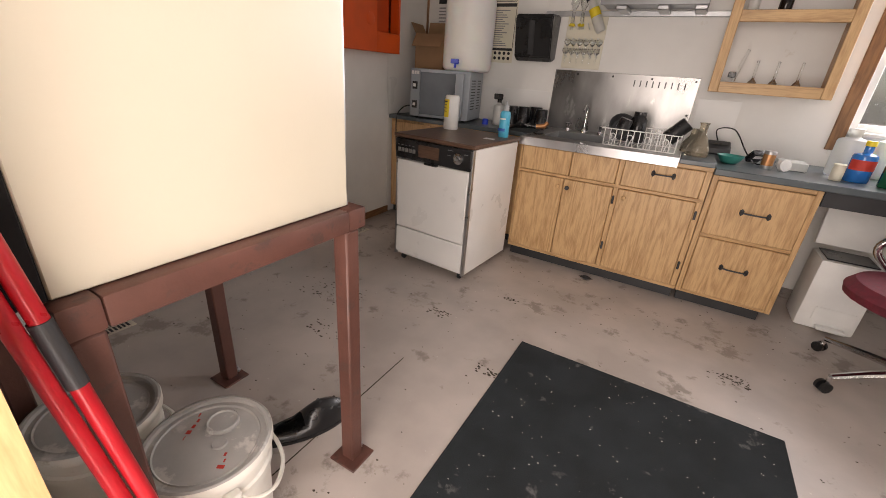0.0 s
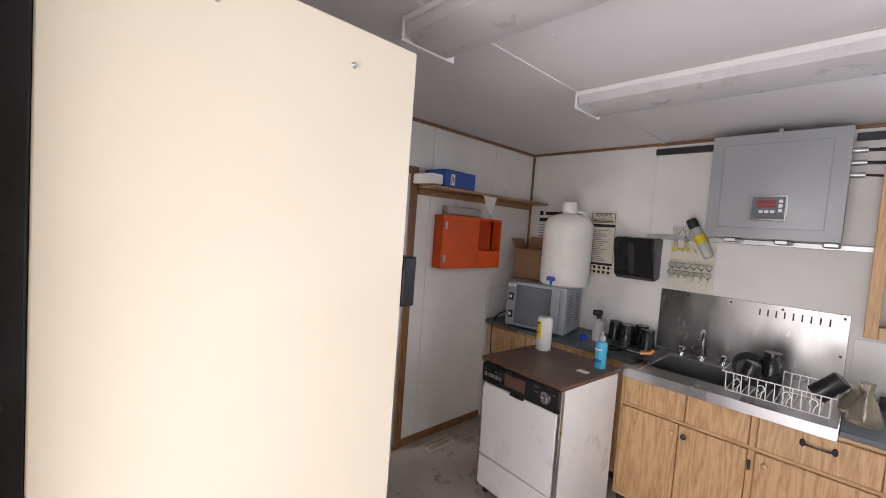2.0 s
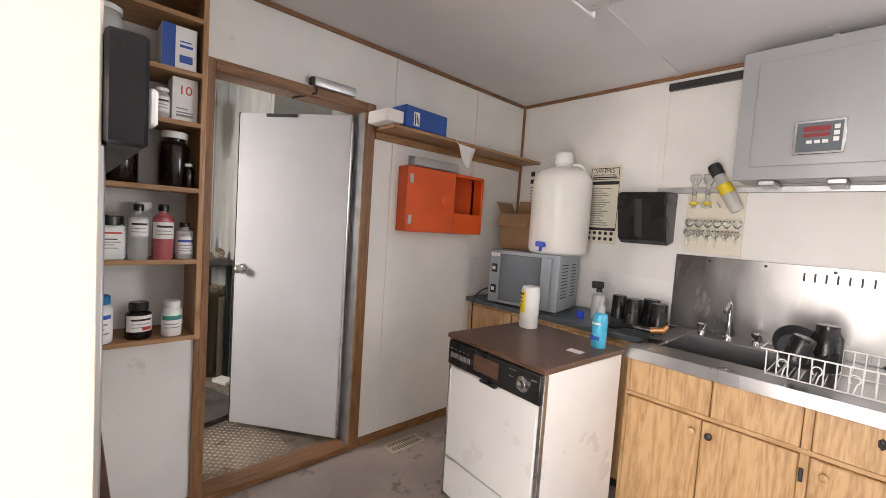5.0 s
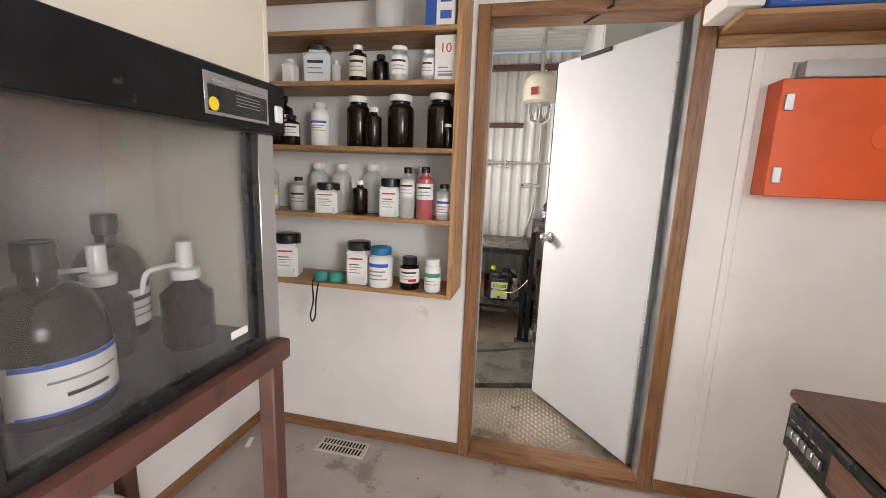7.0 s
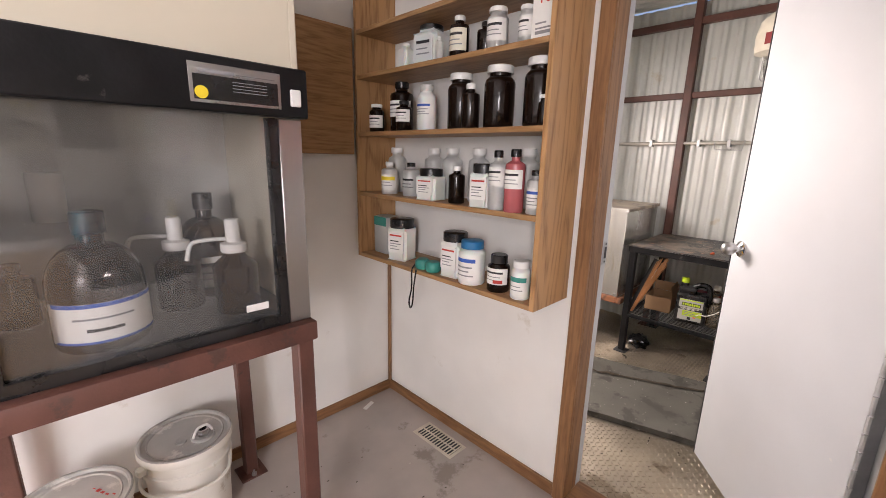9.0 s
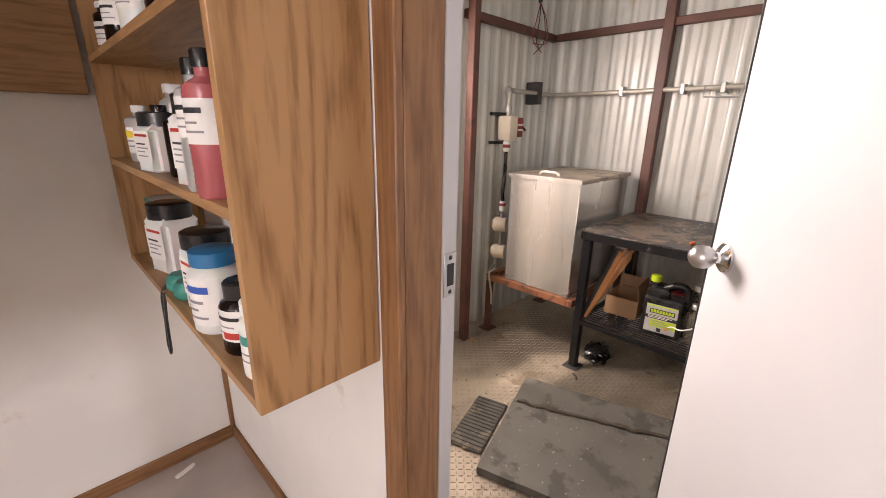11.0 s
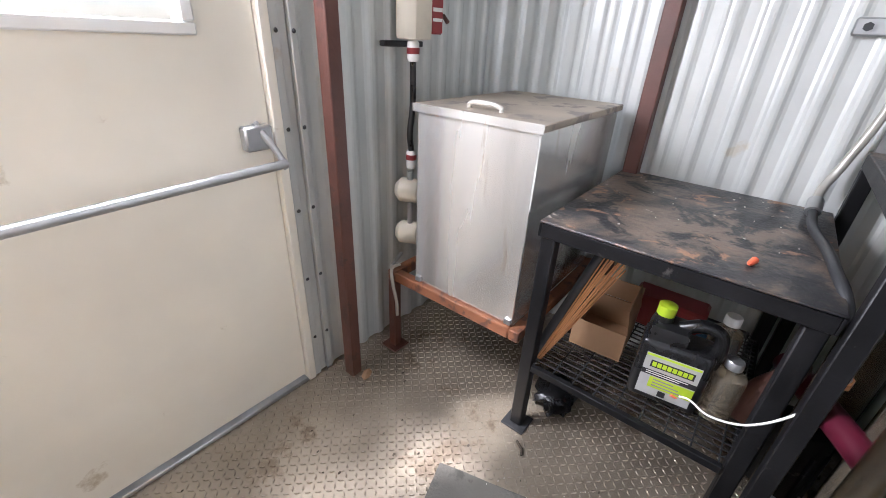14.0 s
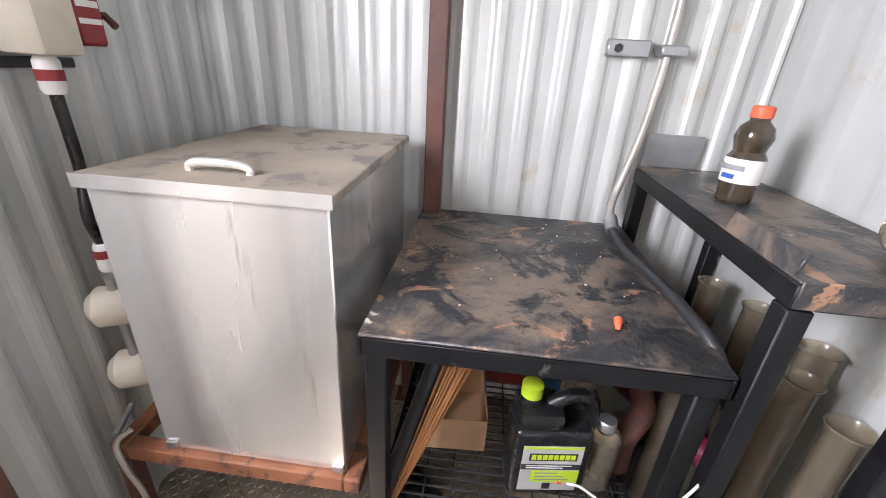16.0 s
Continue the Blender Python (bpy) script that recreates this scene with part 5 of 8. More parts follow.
em = thing("light_fitting", "small grey plastic wall fitting behind the red cabinet", "wall fitting", (WX, 2.6, 1.84))
part("body", box(WX + 0.001, WX + 0.06, 2.40, 2.80, 1.835, 1.895, 0.008, seg=2), M_FROST, em)
part("backplate", box(WX + 0.001, WX + 0.01, 2.385, 2.83, 1.825, 1.90, 0.003), M_GALV, em)

# counter things
mw = thing("microwave_oven", "grey countertop microwave oven with side vents", "microwave", (-1.95, 3.25, 0.916), 11)
part("body", box(-0.27, 0.25, -0.2, 0.2, 0.012, 0.39, 0.008, seg=2), M_MWGREY, mw)
part("door", box(-0.175, 0.13, -0.216, -0.201, 0.035, 0.365, 0.004), M_MWDOOR, mw, "dark grey glass door")
part("handle", box(0.135, 0.205, -0.235, -0.201, 0.03, 0.37, 0.01, seg=2), M_MWGREY, mw, "wide moulded door handle")
cpn = part("control_panel", box(-0.262, -0.18, -0.209, -0.201, 0.02, 0.38, 0.003), M_MWGREY, mw)
for z in (0.26, 0.11):
    part("dial_window", box(-0.245, -0.2, -0.2115, -0.2092, z - 0.03, z + 0.03, 0.001), M_BLACKP, cpn)
    part("button", box(-0.238, -0.215, -0.2135, -0.2116, z - 0.012, z + 0.012), M_WHITEP, cpn)
for i in range(3):
    part("key", box(-0.255 + i * 0.024, -0.237 + i * 0.024, -0.2115, -0.2092, 0.345, 0.37), M_WHITEP, cpn)
for j in range(2):
    for i in range(11):
        part("vent_slot", box(0.2502, 0.251, -0.15 + j * 0.19, -0.03 + j * 0.16, 0.1 + i * 0.022, 0.107 + i * 0.022), M_INK, mw)
for sx in (-0.22, 0.2):
    for sy in (-0.15, 0.15):
        part("foot", lathe([(0.015, 0), (0.012, 0.012)], sx, sy, 0, 10), M_BLACKP, mw)
solo("power_cord", tube(curve([(-2.2, 3.35, 1.0), (-2.27, 3.2, 1.0), (-2.3, 3.08, 0.98), (-2.31, 3.0, 0.9), (-2.31, 3.0, 0.7), (-2.3, 3.01, 0.5)], 6), 0.005, 8), M_BLACKP, "black cord hanging off the counter edge", "cord")
cb = thing("carboy", "large milky plastic carboy with a blue spigot", "carboy", (-1.80, 3.27, 1.307), 0)
part("body", lathe([(0.17, 0), (0.19, 0.012), (0.2, 0.03), (0.2, 0.47), (0.195, 0.52), (0.165, 0.565), (0.1, 0.595), (0.055, 0.605), (0.05, 0.64)], seg=40), M_HDPE, cb)
part("cap", lathe([(0.06, 0.625), (0.062, 0.63), (0.062, 0.69), (0.056, 0.70)], seg=28), M_WHITEP, cb, "white screw cap")
part("handle", tube(curve([(0.055, 0.02, 0.62), (0.1, 0.05, 0.615), (0.13, 0.06, 0.57)], 5), 0.012, 8), M_HDPE, cb)
sgp = part("spigot", tube([(0.02, -0.195, 0.06), (0.022, -0.24, 0.06)], 0.014, 10), M_TAPBLUE, cb, "blue plastic tap")
part("lever", box(-0.015, 0.055, -0.25, -0.238, 0.05, 0.085, 0.004), M_TAPBLUE, sgp)
part("nozzle", tube([(0.022, -0.235, 0.06), (0.022, -0.24, 0.02)], 0.01, 8), M_TAPBLUE, sgp)


def carton(name, label, base, rz, sx, sy, sz, flaps, mat=M_CARD):
    """An open cardboard box with flaps: (side, degrees, length)."""
    c = thing(name, label, "cardboard box", base, rz)
    t = 0.004
    for a in ((-sx, sx, -sy, -sy + t), (-sx, sx, sy - t, sy), (-sx, -sx + t, -sy + t, sy - t), (sx - t, sx, -sy + t, sy - t)):
        part("side", box(a[0], a[1], a[2], a[3], t, sz), mat, c)
    part("bottom", box(-sx, sx, -sy, sy, 0, t), mat, c)
    for side, deg, ln in flaps:
        w, off, turn = {"s": (sx, sy, 180), "n": (sx, sy, 0), "e": (sy, sx, -90), "w": (sy, sx, 90)}[side]
        bm = box(-w + 0.004, w - 0.004, 0, ln, -t / 2, t / 2)
        moved(bm, pose(0, 0, 0, 0, 0, turn) @ Matrix.Translation((0, off, sz + 0.002)) @ pose(0, 0, 0, deg))
        part("flap", bm, mat, c)
    return c


carton("cardboard_box", "open brown cardboard box on top of the microwave", (-2.2, 3.4, 1.308), 8, 0.135, 0.12, 0.27, (("s", -50, 0.13), ("n", 70, 0.12), ("e", 75, 0.12), ("w", 60, 0.1)))

po = thing("safety_poster", "cream safety poster with black headings and symbols", "poster", (-1.66, BY, 1.4))
PXm = -1.655
part("sheet", box(PXm - 0.12, PXm + 0.12, BY - 0.0035, BY - 0.0015, 1.40, 1.965), M_POSTER, po)
W = Matrix.Translation((PXm, BY - 0.0036, 0)) @ pose(0, 0, 0, 90)
part("heading_box", bars([(-0.105, 0.105, 1.862, 1.945)], W), M_INK, po)
part("heading_ground", bars([(-0.1, 0.1, 1.867, 1.94)], W @ Matrix.Translation((0, 0, 0.0006))), M_POSTER, po)
lettering("WHMIS", 0.045, W @ Matrix.Translation((0, 1.922, 0.0016)), M_INK, po)
lettering("INFORMATION AND", 0.019, W @ Matrix.Translation((0, 1.893, 0.0016)), M_INK, po)
part("heading_print", bars([(-0.09, 0.09, 1.872, 1.882)], W @ Matrix.Translation((0, 0, 0.0014))), M_INK, po)
for q in ((-0.11, 0.11, 1.825, 1.85), (-0.11, 0.11, 1.495, 1.515), (-0.112, -0.108, 1.516, 1.824), (0.108, 0.112, 1.516, 1.824)):
    part("band", bars([q], W), M_INK, po)
part("text_lines", bars([(-0.095, -0.095 + 0.06 + 0.1 * random.random(), 1.53 + 0.0165 * i, 1.537 + 0.0165 * i) for i in range(17)], W), M_INKGREY, po)
sy = bmesh.new()
for i in range(5):
    for j in range(2):
        lathe([(0.013, 0), (0.013, 0.0006)], -0.085 + i * 0.042, 1.475 - j * 0.04, 0, 14, sy)
part("symbols", moved(sy, W), M_INK, po)
p2 = thing("notice", "white printed notice half hidden behind the carboy", "poster", (-2.1, BY, 1.4))
part("sheet", box(-2.31, -2.0, BY - 0.0035, BY - 0.0015, 1.45, 1.965), M_PAPER, p2)
W2 = Matrix.Translation((-2.155, BY - 0.0036, 0)) @ pose(0, 0, 0, 90)
part("emblem", bars([(-0.145, -0.105, 1.91, 1.95), (-0.08, 0.13, 1.915, 1.945), (-0.145, 0.14, 1.85, 1.885)], W2), M_INK, p2)
part("text_lines", bars([(-0.14, 0.1 + 0.03 * random.random(), 1.5 + 0.026 * i, 1.51 + 0.026 * i) for i in range(13)], W2), M_INKGREY, p2)

tdp = thing("towel_dispenser", "black plastic paper towel dispenser on the wall", "towel dispenser", (-1.32, BY, 1.42))
bm = bmesh.new()
pr = [(BY - 0.002, 1.44), (BY - 0.10, 1.42), (BY - 0.15, 1.45), (BY - 0.21, 1.72), (BY - 0.19, 1.75), (BY - 0.002, 1.76)]
e0 = [bm.verts.new((-1.46, y, z)) for y, z in pr]
e1 = [bm.verts.new((-1.16, y, z)) for y, z in pr]
for i in range(len(pr)):
    bm.faces.new((e0[i], e0[(i + 1) % len(pr)], e1[(i + 1) % len(pr)], e1[i]))
bm.faces.new(e0), bm.faces.new(e1[::-1])
bmesh.ops.bevel(bm, geom=list(bm.edges), offset=0.008, segments=2, affect="EDGES")
part("cover", bm, M_BLACKP, tdp)
part("window", moved(box(-0.045, 0.0, -0.001, 0.001, -0.12, 0.12), Matrix.Translation((-1.30, BY - 0.183, 1.585)) @ pose(0, 0, 0, 12.5)), M_DARK, tdp)

# control enclosure and its rails
en = thing("control_enclosure", "large grey steel control enclosure with a small display", "electrical box", (-0.49, BY, 1.79))
part("box", box(-0.82, -0.165, 3.36, BY - 0.025, 1.80, 2.445, 0.006), M_PANEL, en)
dd = part("door", box(-0.825, -0.16, 3.325, 3.359, 1.795, 2.45, 0.008, seg=2), M_PANEL, en)
part("door_panel", box(-0.755, -0.235, 3.316, 3.3245, 1.86, 2.385, 0.006, seg=2), M_PANEL, dd, "raised centre panel")
ds = part("display", box(-0.59, -0.405, 3.304, 3.3158, 1.905, 2.065, 0.004), M_CHROME, dd, "chrome-framed digital display")
part("display_face", box(-0.578, -0.417, 3.3022, 3.3035, 1.917, 2.053), M_MWDOOR, ds)
part("screen", box(-0.555, -0.46, 3.3007, 3.302, 2.01, 2.035), M_BAND, ds)
part("screen", box(-0.555, -0.46, 3.3007, 3.302, 1.985, 2.003), M_BAND, ds)
for i in range(3):
    part("key", box(-0.54 + i * 0.028, -0.52 + i * 0.028, 3.3007, 3.302, 1.955, 1.97), M_WHITEP, ds)
    part("key", box(-0.447, -0.428, 3.3007, 3.302, 1.96 + i * 0.028, 1.98 + i * 0.028), M_WHITEP, ds)
part("lug", box(-0.50, -0.475, BY - 0.2, BY - 0.18, 2.446, 2.485, 0.003), M_GALV, en)
for x0, x1, z in ((-1.27, -0.83, 2.43), (-0.155, 0.9, 2.43)):
    solo("strut_channel", box(x0, x1, BY - 0.03, BY - 0.001, z - 0.02, z + 0.025, 0.003), M_DARK, "dark slotted strut channel on the wall", "strut channel")
ch = thing("strut_channel", "galvanised slotted strut carrying the enclosure", "strut channel", (-0.5, BY, 1.76))
part("channel", box(-1.28, 0.5, BY - 0.03, BY - 0.001, 1.755, 1.79, 0.003), M_GALV, ch)
for x in (-0.68, -0.42, -0.2):
    part("clamp", box(x - 0.035, x + 0.035, BY - 0.26, BY - 0.031, 1.765, 1.794, 0.006), M_GALV, ch)
for i, z in enumerate((2.33, 2.26, 2.19)):
    cbm = thing("cable", "black cable entering the enclosure through a gland", "cable", (-0.16, BY, z))
    part("gland", tube([(-0.164, 3.45, z), (-0.10, 3.45, z)], 0.017, 10), M_GALV, cbm)
    part("cable_run", tube(curve([(-0.1, 3.45, z), (0.05, 3.47, z - 0.01 * i), (0.25, 3.53, z - 0.05 * i), (0.55, 3.56, z - 0.08 * i)], 6), 0.01 - 0.003 * (i > 1), 8), M_BLACKP, cbm)

# drying rack with glass funnels and tubing
rk = thing("drying_rack", "white pegboard with glass stirring flasks hung to dry", "drying rack", (-0.93, BY, 1.4))
part("board", box(-1.10, -0.80, BY - 0.012, BY - 0.003, 1.39, 1.80, 0.002), M_POSTER, rk)
for j in range(3):
    for i in range(6):
        x, z = -1.065 + i * 0.047, 1.47 + j * 0.1
        part("peg", tube([(x, BY - 0.012, z), (x, BY - 0.1, z + 0.03)], 0.004, 6), M_WHITEP, rk)
for i in range(6):
    for j in range(2):
        x, z = -1.068 + i * 0.048 + 0.01 * j, 1.495 + j * 0.06
        f = thing("glass_flask", "small clear glass volumetric flask hung upside down", "flask", (x, BY - 0.06 - 0.02 * j, z), 0, "hung flasks")
        part("flask_body", lathe([(0.006, -0.07), (0.006, -0.01), (0.022, 0.008), (0.026, 0.02), (0.018, 0.036), (0.003, 0.04)], seg=14), M_CLEAR, f)
for i, x in enumerate((-1.05, -0.98)):
    f = thing("glass_cylinder", "clear glass tube with a yellow rubber ring", "glassware", (x, BY - 0.07, 1.66), 0, "hung glass tubes")
    part("tube", lathe([(0.012, 0), (0.012, 0.13), (0.03, 0.17), (0.03, 0.2)], seg=14), M_CLEAR, f)
    part("ring", lathe([(0.018, 0.02), (0.024, 0.025), (0.024, 0.035), (0.018, 0.04)], seg=14), M_YELLOW, f)
gr = thing("hanging_respirator", "grey and yellow plastic bottle hung at an angle", "bottle", (-0.88, BY - 0.1, 1.7), 0)
part("body", moved(lathe([(0.03, -0.13), (0.036, -0.1), (0.036, 0.02), (0.028, 0.06), (0.028, 0.12)], seg=16), pose(0, 0, 0.06, 0, -28)), M_FROST, gr)
part("band", moved(lathe([(0.0375, -0.02), (0.0375, 0.04)], seg=16, cap=False), pose(0, 0, 0.06, 0, -28)), M_YELLOW, gr)
part("head", moved(lathe([(0.034, 0.1), (0.036, 0.15), (0.03, 0.17)], seg=16), pose(0, 0, 0.06, 0, -28)), M_DARK, gr)

# open wall cabinet
oc = thing("open_wall_cabinet", "pine-framed open wall cabinet holding a few glass flasks", "wall cabinet", (0.29, 3.46, 1.3))
CX0, CX1, CY0 = -0.03, 0.61, 3.33
for x0, x1 in ((CX0, CX0 + 0.055), (CX1 - 0.055, CX1)):
    part("stile", box(x0, x1, CY0, CY0 + 0.02, 1.295, 2.22, 0.003), M_PINE, oc)
for z0, z1 in ((1.295, 1.36), (1.70, 1.765), (2.16, 2.22)):
    part("rail", box(CX0 + 0.055, CX1 - 0.055, CY0 + 0.001, CY0 + 0.02, z0, z1, 0.003), M_OAKX, oc)
for x0, x1 in ((CX0 + 0.01, CX0 + 0.028), (CX1 - 0.028, CX1 - 0.01)):
    part("side", box(x0, x1, CY0 + 0.021, BY - 0.004, 1.31, 2.21), M_SHELFZ, oc)
for z in (1.32, 1.735, 2.185):
    part("shelf", box(CX0 + 0.028, CX1 - 0.028, CY0 + 0.021, BY - 0.004, z, z + 0.018), M_SHELFX, oc)
part("back", box(CX0 + 0.028, CX1 - 0.028, BY - 0.01, BY - 0.004, 1.34, 2.18), M_WALL, oc)
for x in (0.2, 0.31, 0.43):
    f = thing("volumetric_flask", "small clear glass volumetric flask", "flask", (x, 3.42, 1.3385), 0, "flasks in the cabinet")
    part("flask_body", lathe([(0.02, 0), (0.026, 0.012), (0.022, 0.03), (0.007, 0.05), (0.006, 0.15), (0.009, 0.155)], seg=16), M_CLEAR, f)
f = thing("burette", "glass burette with a dark clamp leaning in the cabinet", "glassware", (0.09, 3.43, 1.3385), 0)
part("tube", tube([(0, 0, 0.0), (0.045, 0.06, 0.22)], 0.009, 10), M_CLEAR, f)
part("clamp", box(-0.03, 0.012, -0.015, 0.02, 0.05, 0.085, 0.004), M_BLACKP, f)
bottle("amber_bottle", "dark bottle on the upper cabinet shelf", "bottle", 0.24, 3.43, 1.7535, 0.035, 0.13, M_AMBER, M_BLACKP, 0.5)
bottle("amber_bottle", "clear grey bottle on the upper cabinet shelf", "bottle", 0.08, 3.45, 1.7535, 0.03, 0.16, M_FROST, M_WHITEP, 0.5)

# on the dishwasher
cyl = thing("wipes_canister", "white cylindrical canister with a yellow label", "canister", (-1.575, 2.67, 0.9125), -115)
part("body", lathe([(0.05, 0), (0.053, 0.005), (0.053, 0.2), (0.05, 0.22), (0.045, 0.232)], seg=28), M_WHITEP, cyl)
lbm = bmesh.new()
c = [(lbm.verts.new((0.0536 * math.cos(a), 0.0536 * math.sin(a), 0.085)), lbm.verts.new((0.0536 * math.cos(a), 0.0536 * math.sin(a), 0.205))) for a in [-0.55 + 0.11 * i for i in range(11)]]
for p, q in zip(c, c[1:]):
    lbm.faces.new((p[0], q[0], q[1], p[1]))
part("paper_label", lbm, M_YELLOW, cyl, "yellow label with black print")
for i in range(4):
    part("label_print", tube([(0.0542 * math.cos(a), 0.0542 * math.sin(a), 0.19 - i * 0.022) for a in [-0.42 + 0.1 * k for k in range(8 - i % 2)]], 0.003 if i else 0.006, 4), M_INK, cyl)
sp = thing("spray_can", "light blue aerosol can with a grey nozzle", "spray can", (-1.15, 2.655, 0.9125), -100)
part("body", lathe([(0.033, 0), (0.035, 0.004), (0.035, 0.15), (0.03, 0.165), (0.018, 0.172)], seg=24), M_CYAN, sp)
part("cap", lathe([(0.018, 0.17), (0.02, 0.175), (0.018, 0.2), (0.01, 0.21), (0.006, 0.212), (0.006, 0.232)], seg=16), M_PANEL, sp)
part("print", tube([(0.0352 * math.cos(a), 0.0352 * math.sin(a), 0.12) for a in [-0.7 + 0.14 * k for k in range(11)]], 0.006, 4), M_PAPER, sp)
part("print", tube([(0.0352 * math.cos(a), 0.0352 * math.sin(a), 0.05) for a in [-0.7 + 0.14 * k for k in range(11)]], 0.012, 4), M_INKBLUE, sp)
solo("paper_scrap", box(-1.21, -1.14, 2.46, 2.51, 0.9125, 0.9135), M_PAPER, "small torn paper scrap on the dishwasher", "paper")

# beside the sink
bottle("spray_bottle", "clear spray bottle with a black trigger", "spray bottle", -1.47, 3.28, 0.9155, 0.042, 0.2, M_FROST, M_BLACKP, 0.35)
solo("trigger_head", moved(box(-0.05, 0.025, -0.012, 0.012, 0, 0.045, 0.006), Matrix.Translation((-1.47, 3.28, 1.115)) @ pose(0, 0, 0, 0, 0, 40)), M_BLACKP, "black trigger sprayer head", "spray head")
for x, y, r, h in ((-1.42, 3.48, 0.05, 0.15), (-1.33, 3.5, 0.055, 0.14), (-1.21, 3.47, 0.055, 0.16), (-1.28, 3.36, 0.05, 0.16), (-1.14, 3.40, 0.055, 0.15)):
    j = thing("black_beaker", "black plastic beaker standing upside down", "beaker", (x, y, 0.9155), 0, "black beakers")
    part("wall", lathe([(r, 0), (r * 0.98, 0.004), (r * 0.9, h - 0.006), (r * 0.82, h)], seg=20), M_BLACKP, j)
solo("plastic_cup", lathe([(0.025, 0), (0.025, 0.04), (0.02, 0.045)], -1.545, 3.2, 0.9155, 16), M_TAPBLUE, "small blue plastic cup on the counter", "cup")
hs = thing("hose_fitting", "black rubber hose with a copper fitting on the sink edge", "hose", (-1.15, 3.0, 0.92))
part("hose", tube(curve([(-1.36, 3.1, 0.93), (-1.26, 3.06, 0.94), (-1.16, 3.03, 0.97), (-1.06, 3.06, 0.965)], 6), 0.014, 10), M_BLACKP, hs)
part("hose", tube(curve([(-1.32, 3.16, 0.93), (-1.2, 3.13, 0.945), (-1.08, 3.1, 0.96), (-1.02, 3.12, 0.95)], 6), 0.012, 10), M_BLACKP, hs)
part("fitting", tube([(-1.06, 3.06, 0.965), (-1.0, 3.08, 0.975), (-0.985, 3.09, 1.0)], 0.017, 10), M_COPPER, hs, "tarnished copper fitting")

# dish rack
DX0, DX1, DYa, DYb, DZ = -0.56, -0.09, 2.90, 3.24, 0.921
dk = thing("dish_rack", "white wire dish rack with looped uprights", "dish rack", (-0.33, 3.07, DZ))
for z, o in ((DZ + 0.004, 0.02), (DZ + 0.11, 0.0)):
    part("rim_wire", tube([(DX0 + o, DYa + o, z), (DX1 - o, DYa + o, z), (DX1 - o, DYb - o, z), (DX0 + o, DYb - o, z), (DX0 + o, DYa + o, z)], 0.0035, 6), M_WHITEP, dk)
n = 13
for i in range(n):
    x = DX0 + 0.02 + (DX1 - DX0 - 0.04) * i / (n - 1)
    part("upright_wire", tube([(x, DYa, DZ + 0.11), (x, DYa + 0.02, DZ + 0.004), (x, DYb - 0.02, DZ + 0.004), (x, DYb, DZ + 0.11)], 0.0028, 5), M_WHITEP, dk)
for i in range(4):
    x = DX0 + 0.075 + 0.105 * i
    part("loop_wire", tube([(x + 0.016 * math.sin(a), DYa - 0.004, DZ + 0.065 + 0.018 * math.cos(a)) for a in [math.pi * 0.85 * (k / 6 - 1) * 1.0 for k in range(13)]] + [(x, DYa + 0.01, DZ + 0.01)], 0.003, 5), M_WHITEP, dk)
for x, y, tz, r, h in ((-0.17, 3.05, 40, 0.05, 0.14), (-0.46, 3.0, 15, 0.045, 0.1)):
    j = thing("black_beaker", "black plastic beaker drying in the rack", "beaker", (x, y, DZ + 0.075), 0, "black beakers")
    part("wall", moved(lathe([(r, 0), (r * 0.98, 0.004), (r * 0.9, h - 0.006), (r * 0.82, h)], seg=20), pose(0, 0, 0, 0, tz)), M_BLACKP, j)
j = thing("black_bottle", "tall black plastic bottle drying behind the rack", "bottle", (-0.38, 3.2, DZ + 0.012), 0)
part("body", lathe([(0.052, 0), (0.056, 0.01), (0.056, 0.15), (0.04, 0.17), (0.04, 0.2)], seg=20), M_BLACKP, j)
solo("frying_pan", moved(lathe([(0.07, 0), (0.1, 0.035), (0.103, 0.035), (0.073, -0.003)], seg=28), Matrix.Translation((-0.47, 3.13, DZ + 0.09)) @ pose(0, 0, 0, 55, 0, 30)), M_DARK, "dark round pan leaning in the dish rack", "pan")

# right-hand counter clutter
for x, y, r, h in ((0.01, 3.02, 0.065, 0.2), (-0.03, 3.17, 0.06, 0.15)):
    f = thing("conical_flask", "dusty glass conical flask with residue", "flask", (x, y, 0.9185), 0, "conical flasks")
    part("wall", lathe([(r * 0.95, 0), (r, 0.008), (r * 0.95, 0.05), (r * 0.36, h * 0.72), (r * 0.34, h * 0.92), (r * 0.45, h)], seg=22), M_DUSTY, f)
bs = thing("bench_scale", "dark grey plastic instrument with a sloping front", "instrument", (0.13, 3.3, 0.9185), 0)
bm = box(-0.07, 0.07, -0.08, 0.08, 0, 0.075, 0.008)
for v in bm.verts:
    if v.co.z > 0.04 and v.co.y < 0:
        v.co.z -= 0.03
part("body", bm, M_DARK, bs)
part("screen", moved(box(-0.05, 0.05, -0.03, 0.03, 0, 0.002), Matrix.Translation((0, -0.01, 0.068)) @ pose(0, 0, 0, 18)), M_BLACKP, bs)
bw = thing("green_tray", "teal green plastic scoop bowl", "bowl", (0.2, 3.1, 0.8905), 10)
part("bowl", lathe([(0.03, 0), (0.05, 0.01), (0.075, 0.05), (0.071, 0.05), (0.046, 0.014), (0.01, 0.006)], seg=24), M_TEAL, bw)
solo("power_cord", tube(curve([(0.13, 3.38, 0.97), (0.1, 3.42, 1.06), (0.2, 3.4, 1.07), (0.28, 3.25, 0.96), (0.34, 3.2, 0.9), (0.42, 3.24, 0.9)], 7), 0.004, 6), M_BLACKP, "thin black cord arched over the counter", "cord")
